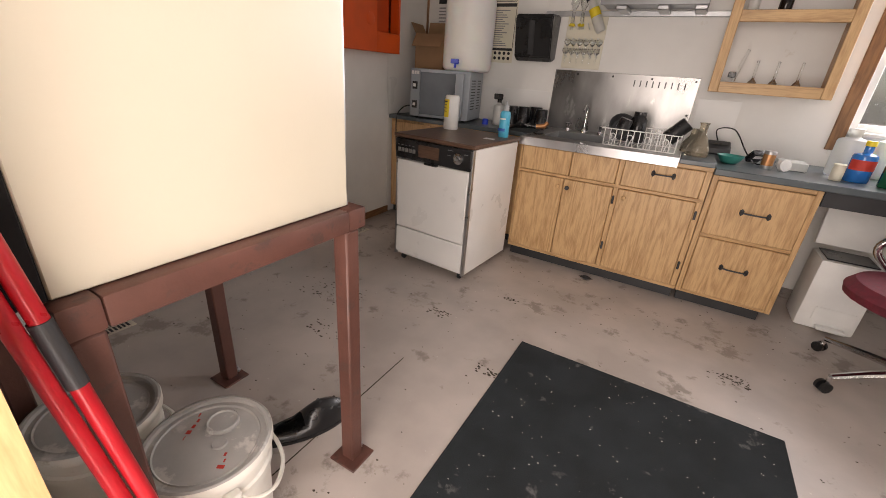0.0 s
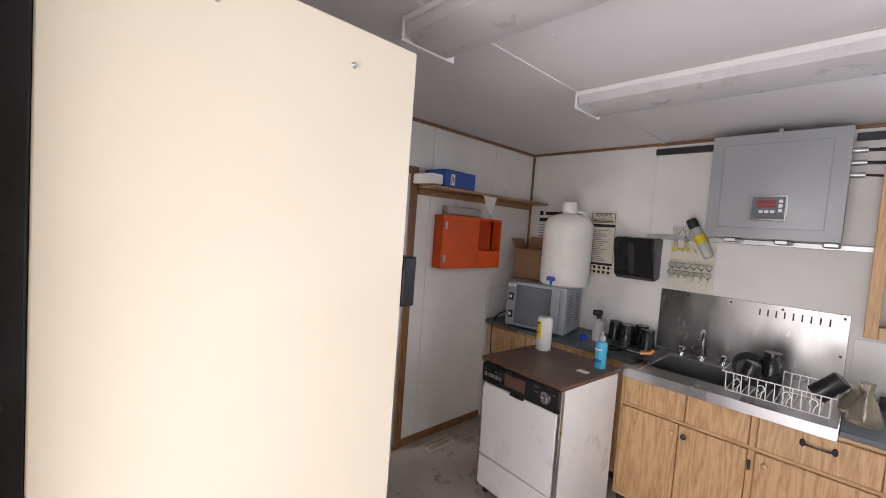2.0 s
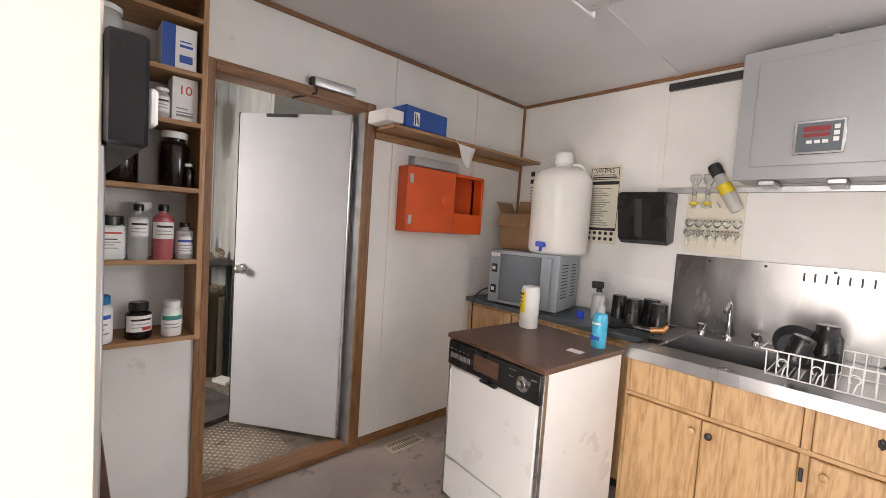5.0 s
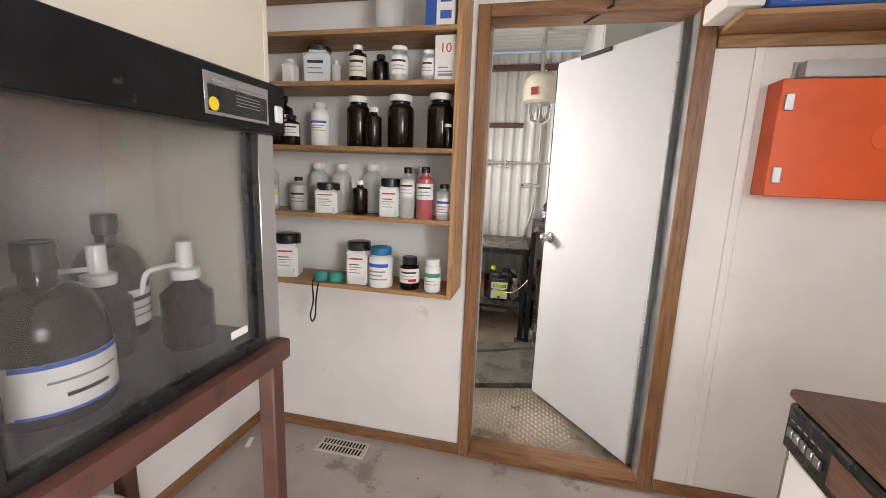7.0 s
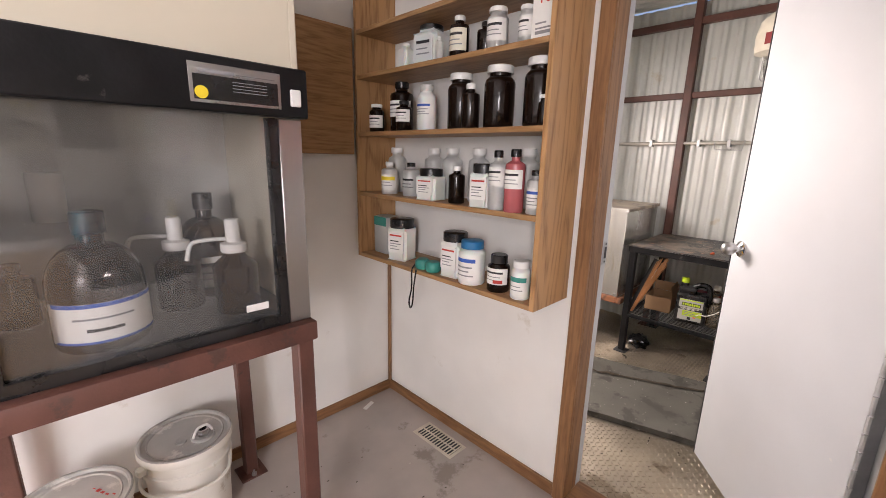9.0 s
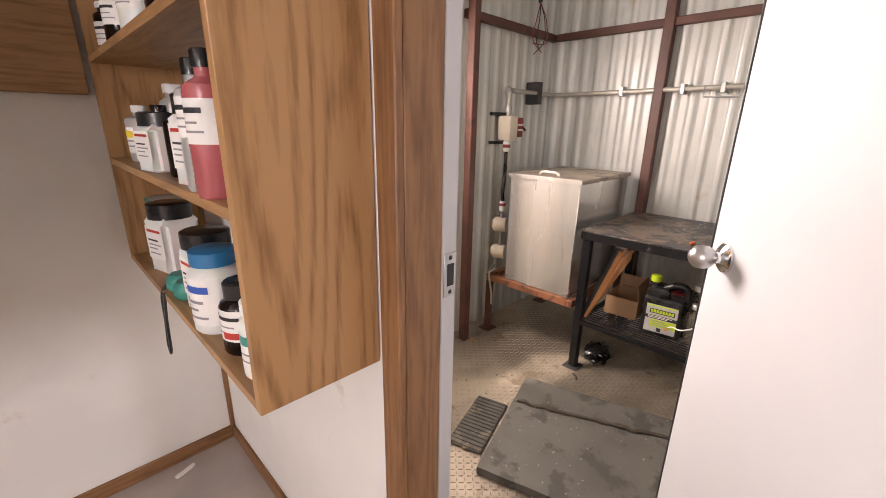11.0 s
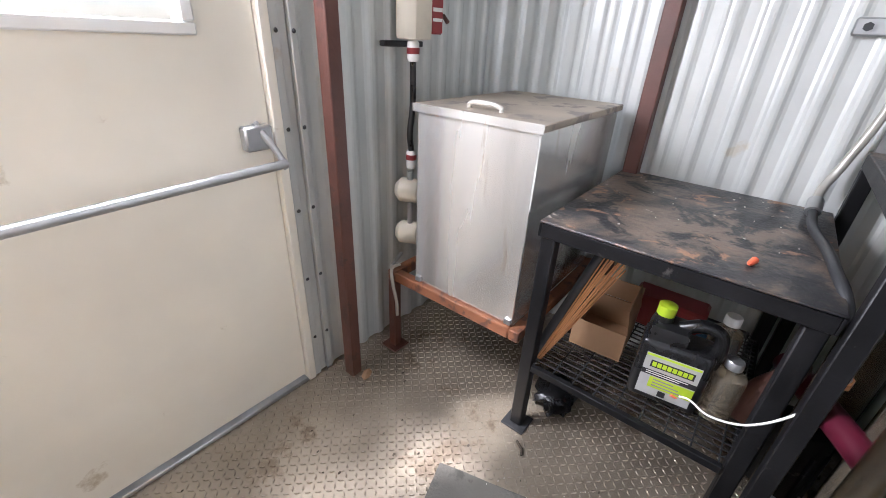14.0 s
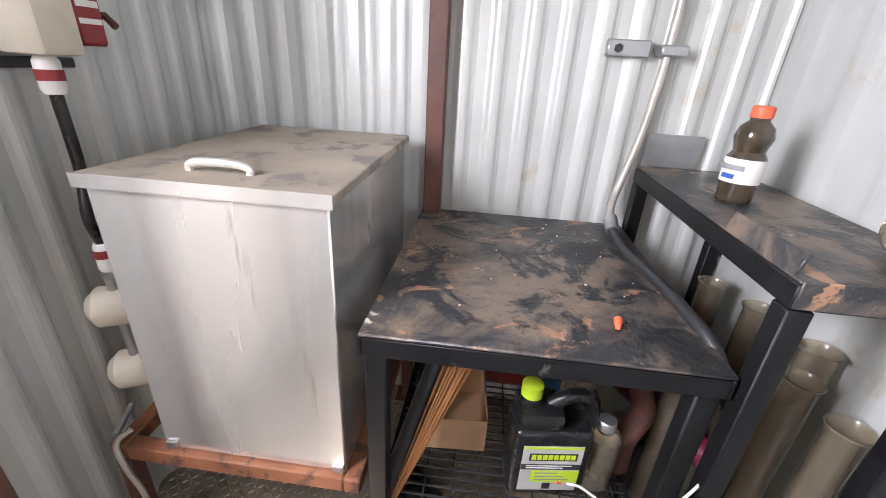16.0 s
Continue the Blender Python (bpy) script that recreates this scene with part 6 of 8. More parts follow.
mt = thing("hand_meter", "small black hand-held meter with a pale screen", "meter", (0.33, 3.3, 0.8905), 25)
part("body", moved(box(-0.04, 0.04, -0.02, 0.02, 0, 0.09, 0.01, seg=2), pose(0, 0, 0.015, 50)), M_BLACKP, mt)
part("screen", moved(box(-0.025, 0.025, -0.0215, -0.0205, 0.05, 0.08), pose(0, 0, 0.015, 50)), M_PAPER, mt)
tn = thing("tin_can", "tall brass-coloured tin lying open beside a white lid", "tin", (0.39, 3.1, 0.8905), 0)
part("wall", lathe([(0.03, 0), (0.031, 0.004), (0.031, 0.1), (0.029, 0.104)], seg=20), M_GALV, tn)
part("band", lathe([(0.0315, 0.02), (0.0315, 0.085)], seg=20, cap=False), M_COPPER, tn)
solo("roll", moved(lathe([(0.035, -0.012), (0.035, 0.012)], seg=20), Matrix.Translation((0.47, 3.07, 0.926)) @ pose(0, 0, 0, 80, 0, 30)), M_WHITEP, "small white reel standing on the counter", "reel")
solo("plastic_box", box(0.46, 0.6, 3.16, 3.3, 0.8905, 0.94, 0.006), M_FROST, "flat cloudy plastic box", "box")
bottle("candle_jar", "small pale plastic cup", "cup", 0.70, 3.02, 0.8905, 0.028, 0.09, M_POSTER, M_POSTER, 0.9, caph=0.05)
bottle("cleaner_bottle", "clear bottle of blue window cleaner with a red label", "bottle", 0.80, 3.08, 0.8905, 0.055, 0.22, M_BLUELIQ, M_YELLOW, 0.35, None, M_INKRED, (0.3, 0.55), (), -90, shoulder=0.62)
bottle("cleaner_bottle", "large cloudy bottle with a yellow top", "bottle", 0.76, 3.24, 0.8905, 0.07, 0.27, M_FROST, M_FROST, 0.4)
bottle("soap_bottle", "green dish soap bottle half full", "bottle", 0.92, 3.0, 0.8905, 0.05, 0.19, M_GREENLIQ, M_WHITEP, 0.3)
bottle("jug", "tall milky plastic jug beside the window", "jug", 1.03, 3.16, 0.8905, 0.075, 0.27, M_HDPE, M_HDPE, 0.4)
bottle("jug", "second milky plastic bottle with a pump top", "jug", 0.96, 3.34, 0.8905, 0.06, 0.27, M_HDPE, M_WHITEP, 0.35)

# floor things
solo("floor_mat", box(-0.54, 0.6, 0.70, 1.77, 0.0005, 0.011, 0.004), M_RUBBER, "dark grey rubber-backed floor mat, dusty and worn", "mat")
bn = thing("step_bin", "white pedal bin with its lid raised", "bin", (0.98, 3.12, 0))
part("body", box(0.80, 1.09, 2.99, 3.25, 0.0, 0.44, 0.02, seg=2), M_WHITEP, bn)
part("liner", box(0.825, 1.065, 3.015, 3.225, 0.4405, 0.448, 0.003), M_BLACKP, bn, "black bin liner folded over the rim")
part("lid", moved(box(-0.15, 0.15, -0.15, 0.15, -0.02, 0.02, 0.015, seg=2), Matrix.Translation((0.95, 3.285, 0.61)) @ pose(0, 0, 0, 82)), M_WHITEP, bn, "scratched white raised lid")
part("front_inset", box(0.87, 1.07, 2.985, 2.9895, 0.06, 0.15, 0.001), M_WHITEP, bn)
part("pedal", box(0.9, 1.04, 2.94, 2.99, 0.02, 0.04, 0.005), M_WHITEP, bn)
chair = thing("office_chair", "burgundy upholstered office chair with chrome arms and casters", "office chair", (1.14, 2.45, 0), -96.5)
part("seat", moved(lathe([(0.05, 0.425), (0.21, 0.43), (0.265, 0.455), (0.272, 0.49), (0.24, 0.53), (0.05, 0.545)], seg=32), Matrix.Translation((0, -0.1, 0))), M_REDF, chair)
bm = box(-0.22, 0.22, 0.12, 0.2, 0.6, 1.0, 0.035, seg=3)
part("backrest", bm, M_REDF, chair)
part("back_strut", box(-0.03, 0.03, 0.15, 0.18, 0.44, 0.61, 0.004), M_CHROME, chair)
for s in (-1, 1):
    a = part("armrest", tube(curve([(s * 0.2, -0.05, 0.45), (s * 0.27, -0.1, 0.46), (s * 0.285, -0.25, 0.60), (s * 0.28, -0.2, 0.69), (s * 0.28, 0.02, 0.69), (s * 0.24, 0.12, 0.64)], 6), 0.018, 10), M_CHROME, chair, "chrome armrest loop")
    part("arm_pad", box(s * 0.28 - 0.028, s * 0.28 + 0.028, -0.23, 0.02, 0.692, 0.73, 0.012, seg=2), M_REDF, a)
part("column", lathe([(0.04, 0.1), (0.03, 0.16), (0.022, 0.17), (0.022, 0.435)], seg=16), M_CHROME, chair)
for k in range(5):
    a = radians(160 + 72 * k)
    c_, s_ = math.cos(a), math.sin(a)
    lg = part("base_arm", tube([(0.03 * c_, 0.03 * s_, 0.14), (0.2 * c_, 0.2 * s_, 0.115), (0.36 * c_, 0.36 * s_, 0.085)], [0.022, 0.018, 0.014], 8), M_CHROME, chair)
    part("stem", lathe([(0.01, 0.045), (0.01, 0.085)], 0.36 * c_, 0.36 * s_, 0, 8), M_CHROME, lg)
    for o in (-0.016, 0.016):
        part("caster", moved(lathe([(0.012, -0.009), (0.028, -0.007), (0.028, 0.007), (0.012, 0.009)], seg=16), Matrix.Translation((0.37 * c_, 0.37 * s_, 0.029)) @ pose(0, 0, 0, 0, 0, math.degrees(a)) @ Matrix.Translation((0, o, 0)) @ pose(0, 0, 0, 90)), M_BLACKP, lg)


def bucket(x, y, label, spout, rz):
    b = thing("plastic_bucket", label, "bucket", (x, y, 0.0), rz, "lidded buckets")
    part("wall", lathe([(0.125, 0.0), (0.13, 0.004), (0.141, 0.27), (0.149, 0.275), (0.149, 0.292), (0.142, 0.297), (0.143, 0.33), (0.15, 0.335), (0.15, 0.35)], seg=40), M_BUCKET, b)
    ld = part("lid", lathe([(0.154, 0.343), (0.156, 0.35), (0.156, 0.371), (0.15, 0.374), (0.143, 0.372), (0.141, 0.362), (0.128, 0.361), (0.126, 0.365), (0.122, 0.361), (0.02, 0.362)], seg=40), M_LID, b, "dusty grey lid with raised rim")
    part("lid_rim", lathe([(0.1565, 0.343), (0.158, 0.347), (0.158, 0.37), (0.1565, 0.372)], seg=40, cap=False), M_BUCKET, ld)
    part("pour_cap", lathe([(0.042, 0.362), (0.042, 0.37), (0.038, 0.373), (0.034, 0.369), (0.005, 0.37)], -0.04, 0.05, 0, 24), M_LID, ld)
    part("vent_cap", lathe([(0.02, 0.362), (0.018, 0.368), (0.01, 0.366), (0.004, 0.367)], 0.025, 0.02, 0, 18), M_LID, ld)
    if spout:
        part("pull_spout", tube(curve([(-0.075, 0.05, 0.373), (-0.06, 0.05, 0.40), (-0.04, 0.05, 0.405), (-0.02, 0.05, 0.40), (-0.005, 0.05, 0.373)], 5), 0.005, 6), M_WHITEP, ld)
        part("spout_ring", lathe([(0.022, 0.372), (0.02, 0.395), (0.015, 0.396), (0.015, 0.372)], -0.04, 0.05, 0, 18), M_CHROME, ld)
    part("handle_ear", moved(box(-0.02, 0.02, -0.001, 0.028, -0.012, 0.012, 0.005), Matrix.Translation((0.142, 0, 0.31)) @ pose(0, 0, 0, 0, 0, -90)), M_BUCKET, b)
    part("bail", tube(curve([(0.15, 0.0, 0.305), (0.175, 0.05, 0.285), (0.15, 0.11, 0.262), (0.05, 0.165, 0.24), (-0.07, 0.155, 0.25), (-0.145, 0.03, 0.3)], 6), 0.006, 8), M_BUCKET, b)
    return b


bucket(-0.939, 0.352, "white plastic pail with a dusty lid and faint red scrawl", False, -15)
bucket(-1.275, 0.235, "white plastic pail with a raised pull spout", True, 10)
scrawl = thing("marker_scrawl", "faint red handwriting on the bucket lid", "writing", (-0.939, 0.352, 0.3645), -60)
part("stroke", bars([(-0.09 + 0.02 * i, -0.078 + 0.02 * i, -0.07 + 0.006 * (i % 3), -0.066 + 0.008 * (i % 2)) for i in range(5)] + [(0.03 + 0.018 * i, 0.04 + 0.018 * i, 0.06 + 0.008 * (i % 2), 0.066 + 0.006 * (i % 3)) for i in range(3)], Matrix.Identity(4)), M_INKRED, scrawl)

cg = thing("rubber_clog", "black perforated rubber clog lying on the floor", "shoe", (-1.03, 0.755, 0.0), 64)
bm = bmesh.new()
rings = []
for i in range(13):
    u = i / 12
    w = 0.05 * math.sin(math.pi * min(1, 0.12 + u * 0.86)) ** 0.6 * (0.82 + 0.3 * u)
    hgt = 0.05 + 0.035 * max(0, math.sin(math.pi * (u - 0.35) / 0.65)) if u > 0.35 else 0.055 - 0.015 * u
    rings.append([bm.verts.new((-0.14 + 0.28 * u, w * math.cos(a), hgt * (0.5 - 0.5 * math.cos(min(a, 2 * math.pi - a))) if False else hgt * max(0.0, math.sin(a)))) for a in [math.pi * k / 8 for k in range(9)]])
for i, (a, b) in enumerate(zip(rings, rings[1:])):
    for k in range(8):
        if i < 5 and 2 <= k <= 5:
            continue
        bm.faces.new((a[k], a[k + 1], b[k + 1], b[k]))
    bm.faces.new((a[0], b[0], b[8], a[8]))
bm.faces.new(rings[0][::-1]), bm.faces.new(rings[-1])
up = part("upper", bm, M_BLACKP, cg)
md = up.modifiers.new("thickness", "SOLIDIFY")
md.thickness = 0.005
hb = bmesh.new()
for i in range(3):
    for j in range(3):
        lathe([(0.006, 0), (0.004, 0.002)], 0.04 + i * 0.028, -0.024 + j * 0.024, 0.083 - 0.006 * i - 0.012 * abs(j - 1), 8, hb)
part("holes", hb, M_DARK, up)
part("sole", moved(lathe([(0.9, 0), (1, 0.3), (1, 1)], seg=24), Matrix.Diagonal((0.142, 0.05, 0.012, 1))), M_BLACKP, cg)

cg.scale = (1.12, 1.2, 1.3)

for dy, top, col in ((0.014, 1.13, True), (-0.014, 1.06, False)):
    mp_ = thing("mop_handle", "red painted metal broom handle leaning against the wall", "broom handle", (-0.66, 0.188 + dy, 0), group="red handles")
    a = Vector((-0.66, 0.188 + dy, 0.0))
    b = a + Vector((-0.0985, -0.108, 1.0)) * top
    part("pole", tube([a, b], 0.0125, 12), M_RED, mp_)
    part("end_cap", tube([b, b + (b - a).normalized() * 0.03], 0.0132, 12), M_DARK, mp_)
    if col:
        part("collar", tube([a.lerp(b, 0.74), a.lerp(b, 0.84)], 0.0145, 12), M_DARK, mp_, "grey twist-lock collar")
    part("brush_block", box(a.x - 0.1, a.x + 0.06, a.y - 0.012, a.y + 0.02, 0.0, 0.05, 0.008), M_RED, mp_)
ol = thing("wall_outlet", "brown twist-lock outlet with a hanging black cord", "outlet", (-1.775, SY, 1.2))
part("box", box(-1.80, -1.745, SY + 0.001, SY + 0.06, 1.17, 1.27, 0.006), M_DARK, ol)
part("face", box(-1.792, -1.753, SY + 0.0605, SY + 0.066, 1.19, 1.25, 0.002), M_BROWN, ol)
part("conduit", tube([(-1.77, SY + 0.02, 1.27), (-1.77, SY + 0.02, 1.43)], 0.009, 8), M_GALV, ol)
part("cord", tube(curve([(-1.775, SY + 0.05, 1.17), (-1.78, SY + 0.06, 1.05), (-1.76, SY + 0.07, 0.97), (-1.70, SY + 0.08, 0.92), (-1.6, SY + 0.09, 0.94), (-1.5, SY + 0.07, 1.1)], 7), 0.009, 8), M_BLACKP, ol)
solo("hood_cable", tube(curve([(-0.79, 0.04, 2.1), (-0.795, 0.036, 1.7), (-0.79, 0.034, 1.35), (-0.78, 0.036, 1.05), (-0.79, 0.045, 0.99), (-0.815, 0.06, 0.95)], 7), 0.009, 8), M_BLACKP, "black power cable running down behind the hood", "cable")

# inside the hood
HB = HZ0 + 0.0205
bottle("acid_bottle", "big brown glass acid bottle with a wide white label", "bottle", -1.075, 0.60, HB, 0.098, 0.325, M_AMBER, M_BLACKP, 0.28, None, M_PAPER, (0.08, 0.38), ((0.0, 1.0, 0.9, 1.0, M_INKBLUE), (0.0, 1.0, 0.0, 0.06, M_INKBLUE), (0.2, 0.7, 0.6, 0.65, M_INKGREY), (0.3, 0.6, 0.3, 0.38, M_INK)), 95, shoulder=0.44, caph=0.14, dome=0.32)
bottle("acid_bottle", "big brown glass bottle at the back of the hood", "bottle", -1.385, 0.36, HB, 0.085, 0.335, M_AMBER, M_BLACKP, 0.28, None, M_PAPER, (0.1, 0.4), TXK, 95, shoulder=0.44, caph=0.14, dome=0.32)


def dispenser_bottle(x, y, rz, label):
    d_ = thing("dispenser_bottle", label, "bottle", (x, y, HB), rz, "bottle-top dispensers")
    part("body", lathe([(0.058, 0), (0.062, 0.006), (0.062, 0.14), (0.03, 0.17), (0.024, 0.185)], seg=22), M_AMBER, d_)
    part("collar", lathe([(0.034, 0.18), (0.036, 0.185), (0.036, 0.205), (0.022, 0.21)], seg=22), M_WHITEP, d_)
    part("pump", lathe([(0.02, 0.205), (0.02, 0.272), (0.017, 0.277)], seg=18), M_WHITEP, d_, "white dispenser pump barrel")
    part("spout", tube(curve([(0.02, 0, 0.22), (0.07, 0, 0.222), (0.11, 0, 0.215), (0.125, 0, 0.17)], 5), 0.006, 8), M_WHITEP, d_)
    return d_


dispenser_bottle(-1.395, 0.60, 0, "amber bottle with a white bottle-top dispenser")
dispenser_bottle(-1.275, 0.47, -20, "amber bottle with a tilted white dispenser")
bottle("amber_bottle", "small dark bottle in the hood corner", "bottle", -0.92, 0.36, HB, 0.045, 0.17, M_AMBER, M_BLACKP, 0.4)
solo("paper_towel", lathe([(0.04, 0), (0.04, 0.14)], -1.02, 0.235, 1.22, 18), M_PAPER, "white paper roll on the hood's back wall", "paper roll")

# ---- porch: water bath, benches and what stands on them ----
bs = thing("bath_stand", "low rusty orange-brown angle steel stand", "stand", (-4.4, 0.47, 0))
for a in ((-4.75, -4.035, 0.14, 0.18), (-4.75, -4.035, 0.73, 0.77), (-4.075, -4.035, 0.181, 0.729), (-4.75, -4.71, 0.181, 0.729)):
    part("rail", box(a[0], a[1], a[2], a[3], 0.36, 0.405, 0.004), M_RUSTO, bs)
for x, ys in ((-4.055, (0.16,)), (-4.73, (0.16, 0.75))):
    for y in ys:
        lg = part("leg", box(x - 0.02, x + 0.02, y - 0.02, y + 0.02, 0.006, 0.359, 0.004), M_RUST, bs)
        part("footplate", box(x - 0.045, x + 0.045, y - 0.045, y + 0.045, -0.002, 0.006, 0.002), M_RUST, lg)
wb = thing("water_bath", "stained stainless steel box tank with a lift-off lid", "water bath", (-4.4, 0.49, 0.405))
part("tank", box(-4.69, -4.053, 0.28, 0.733, 0.406, 1.065, 0.004), M_STEELBOX, wb, "stained stainless steel tank with reflection streaks in its colour")
ld = part("lid", box(-4.70, -4.043, 0.268, 0.745, 1.066, 1.088, 0.003), M_STEELLID, wb, "dusty stainless lid")
part("lid_edge", box(-4.0425, -4.0405, 0.268, 0.745, 1.063, 1.089), M_STEELBOX, ld)
part("handle", tube(curve([(-4.12, 0.44, 1.088), (-4.12, 0.442, 1.1), (-4.115, 0.47, 1.108), (-4.115, 0.53, 1.108), (-4.12, 0.558, 1.1), (-4.12, 0.56, 1.088)], 5), 0.008, 8), M_PIPE, ld, "pale arched handle")
for y in (0.3, 0.715):
    part("drain_lip", box(-4.0525, -4.045, y - 0.012, y + 0.012, 0.41, 0.43), M_GALV, wb)
solo("drain_hose", tube(curve([(-4.06, 0.19, 0.44), (-4.03, 0.17, 0.42), (-4.015, 0.19, 0.36), (-4.02, 0.205, 0.28), (-4.03, 0.2, 0.2)], 6), 0.007, 8), M_PIPE, "pale rubber hose looping off the tank stand", "hose")

bt = thing("steel_workbench", "black angle-steel workbench with a grimy steel top", "workbench", (-4.4, 1.12, 0))
TX0, TX1, TY0, TY1, TZ = -4.765, -4.02, 0.785, 1.455, 0.835
part("top", box(TX0, TX1, TY0, TY1, TZ - 0.008, TZ, 0.003), M_TABTOP, bt, "grimy dusty steel sheet top")
for a in ((TX0, TX1, TY0, TY0 + 0.006), (TX0, TX1, TY1 - 0.006, TY1), (TX1 - 0.006, TX1, TY0 + 0.007, TY1 - 0.007)):
    part("edge_angle", box(a[0], a[1], a[2], a[3], TZ - 0.05, TZ - 0.009, 0.001), M_BLACK, bt)
for x, y in ((TX1 - 0.03, TY0 + 0.03), (TX1 - 0.03, TY1 - 0.03), (TX0 + 0.03, TY0 + 0.03), (TX0 + 0.03, TY1 - 0.03)):
    lg = part("leg", box(x - 0.022, x + 0.022, y - 0.022, y + 0.022, 0.008, TZ - 0.0085, 0.004), M_BLACK, bt)
    part("footplate", box(x - 0.045, x + 0.045, y - 0.045, y + 0.045, -0.001, 0.008, 0.002), M_DARK, lg)
LZ = 0.315
for a in ((TX1 - 0.02, TX1, TY0 + 0.055, TY1 - 0.055), (TX0, TX0 + 0.02, TY0 + 0.055, TY1 - 0.055), (TX0 + 0.021, TX1 - 0.055, TY0 + 0.02, TY0 + 0.04), (TX0 + 0.055, TX1 - 0.055, TY1 - 0.04, TY1 - 0.02)):
    part("shelf_rail", box(a[0], a[1], a[2], a[3], LZ - 0.025, LZ, 0.002), M_BLACK, bt)
for i in range(26):
    x = TX0 + 0.03 + i * 0.027
    part("shelf_wire", box(x - 0.002, x + 0.002, TY0 + 0.03, TY1 - 0.03, LZ + 0.0005, LZ + 0.005), M_DARK, bt)
for i in range(9):
    y = TY0 + 0.06 + i * 0.068
    part("shelf_wire", box(TX0 + 0.01, TX1 - 0.01, y - 0.002, y + 0.002, LZ + 0.0052, LZ + 0.009), M_DARK, bt)
SHZ = LZ + 0.0092

rods = thing("welding_rods", "bundle of copper-coated welding rods leaning in a tube", "welding rods", (-4.1, 0.88, SHZ))
for i in range(22):
    ox, oy = random.uniform(-0.02, 0.02), random.uniform(-0.014, 0.014)
    part("rod", tube([(-4.07 + ox * 0.5, 0.845 + oy * 0.5, SHZ + 0.002), (-4.16 + ox * 1.8, 0.985 + oy * 2.4, SHZ + 0.40 + random.uniform(-0.03, 0.03))], 0.0024, 5), M_COPPER, rods)
part("sleeve", tube([(-4.09, 0.83, SHZ + 0.01), (-4.19, 0.94, SHZ + 0.40)], 0.024, 10), M_DARK, rods, "dark round sleeve behind the rods")
carton("cardboard_box", "small open cardboard box on the wire shelf", (-4.335, 0.965, SHZ), 4, 0.11, 0.088, 0.11, (("n", 100, 0.09), ("w", 80, 0.07)))

jg = thing("coolant_jug", "black plastic coolant jug with a lime cap and label", "jug", (-4.18, 1.205, SHZ), 8)
bm = box(-0.055, 0.055, -0.095, 0.095, 0.0, 0.215, 0.02, seg=3)
part("body", bm, M_BLACKP, jg)
bm = box(-0.05, 0.05, -0.088, 0.02, 0.205, 0.262, 0.022, seg=2)
part("shoulder", bm, M_BLACKP, jg)
part("grip", tube(curve([(0, -0.01, 0.25), (0, 0.04, 0.278), (0, 0.085, 0.268), (0, 0.098, 0.22), (0, 0.092, 0.16)], 6), 0.019, 10), M_BLACKP, jg)
part("neck", lathe([(0.026, 0.255), (0.024, 0.285)], 0, -0.058, 0, 16), M_BLACKP, jg)
part("cap", lathe([(0.025, 0.282), (0.025, 0.312), (0.021, 0.315)], 0, -0.058, 0, 18), M_LIME, jg, "lime green ribbed cap")
lb = part("paper_label", box(0.0552, 0.0562, -0.072, 0.072, 0.025, 0.175), M_SILVER, jg, "silver label with lime and black bands")
for y0, y1, z0, z1, m_ in ((-0.07, 0.07, 0.166, 0.173, M_LIME), (-0.055, 0.06, 0.128, 0.152, M_INK), (-0.072, 0.072, 0.098, 0.116, M_INK), (-0.045, 0.072, 0.055, 0.094, M_LIME), (-0.012, 0.008, 0.03, 0.05, M_INK)):
    part("label_print", box(0.0563, 0.057, y0, y1, z0, z1), m_, lb)
for k in range(8):
    part("label_print", moved(box(0.0571, 0.0575, -0.0055, 0.0055, -0.008, 0.008, 0.0), Matrix.Translation((0, -0.045 + k * 0.0135, 0.14))), M_LIME, lb)
for z0, y0, y1 in ((0.11, -0.06, 0.05), (0.103, -0.06, 0.03)):
    part("label_print", box(0.0571, 0.0575, y0, y1, z0, z0 + 0.003), M_PAPER, lb)
for k in range(3):
    part("label_print", box(0.0571, 0.0575, -0.035, 0.05 - 0.015 * k, 0.062 + k * 0.011, 0.066 + k * 0.011), M_INKGREY, lb)
bottle("washer_bottle", "dusty bottle of blue-grey fluid with a silver cap", "bottle", -4.2, 1.345, SHZ, 0.045, 0.205, M_DUSTY, M_GALV, 0.42)
bottle("washer_bottle", "second cloudy bottle with a white cap behind the jug", "bottle", -4.36, 1.31, SHZ, 0.045, 0.25, M_DUSTY, M_WHITEP, 0.42)
solo("red_crate", box(-4.62, -4.5, 1.0, 1.25, SHZ, SHZ + 0.13, 0.01), M_BAND, "red and white carton at the back of the shelf", "box")
solo("rag", moved(lathe([(0.02, 0), (0.06, 0.02), (0.05, 0.07), (0.015, 0.09)], seg=9), Matrix.Translation((-4.45, 1.28, SHZ))), M_DENIM, "crumpled blue cloth rag under the bench", "rag")
solo("burgundy_tube", tube([(-4.56, 1.50, 0.372), (-4.22, 1.69, 0.368)], 0.04, 18), M_BURG, "burgundy painted cylinder lying over dark machine parts", "cylinder")
mo = thing("electric_motor", "black cast motor standing under the side bench", "motor", (-4.42, 1.585, 0.0))
part("casing", lathe([(0.07, 0.0), (0.085, 0.01), (0.085, 0.24), (0.07, 0.27), (0.035, 0.285), (0.03, 0.327)], -4.42, 1.585, 0, 20), M_BLACK, mo)
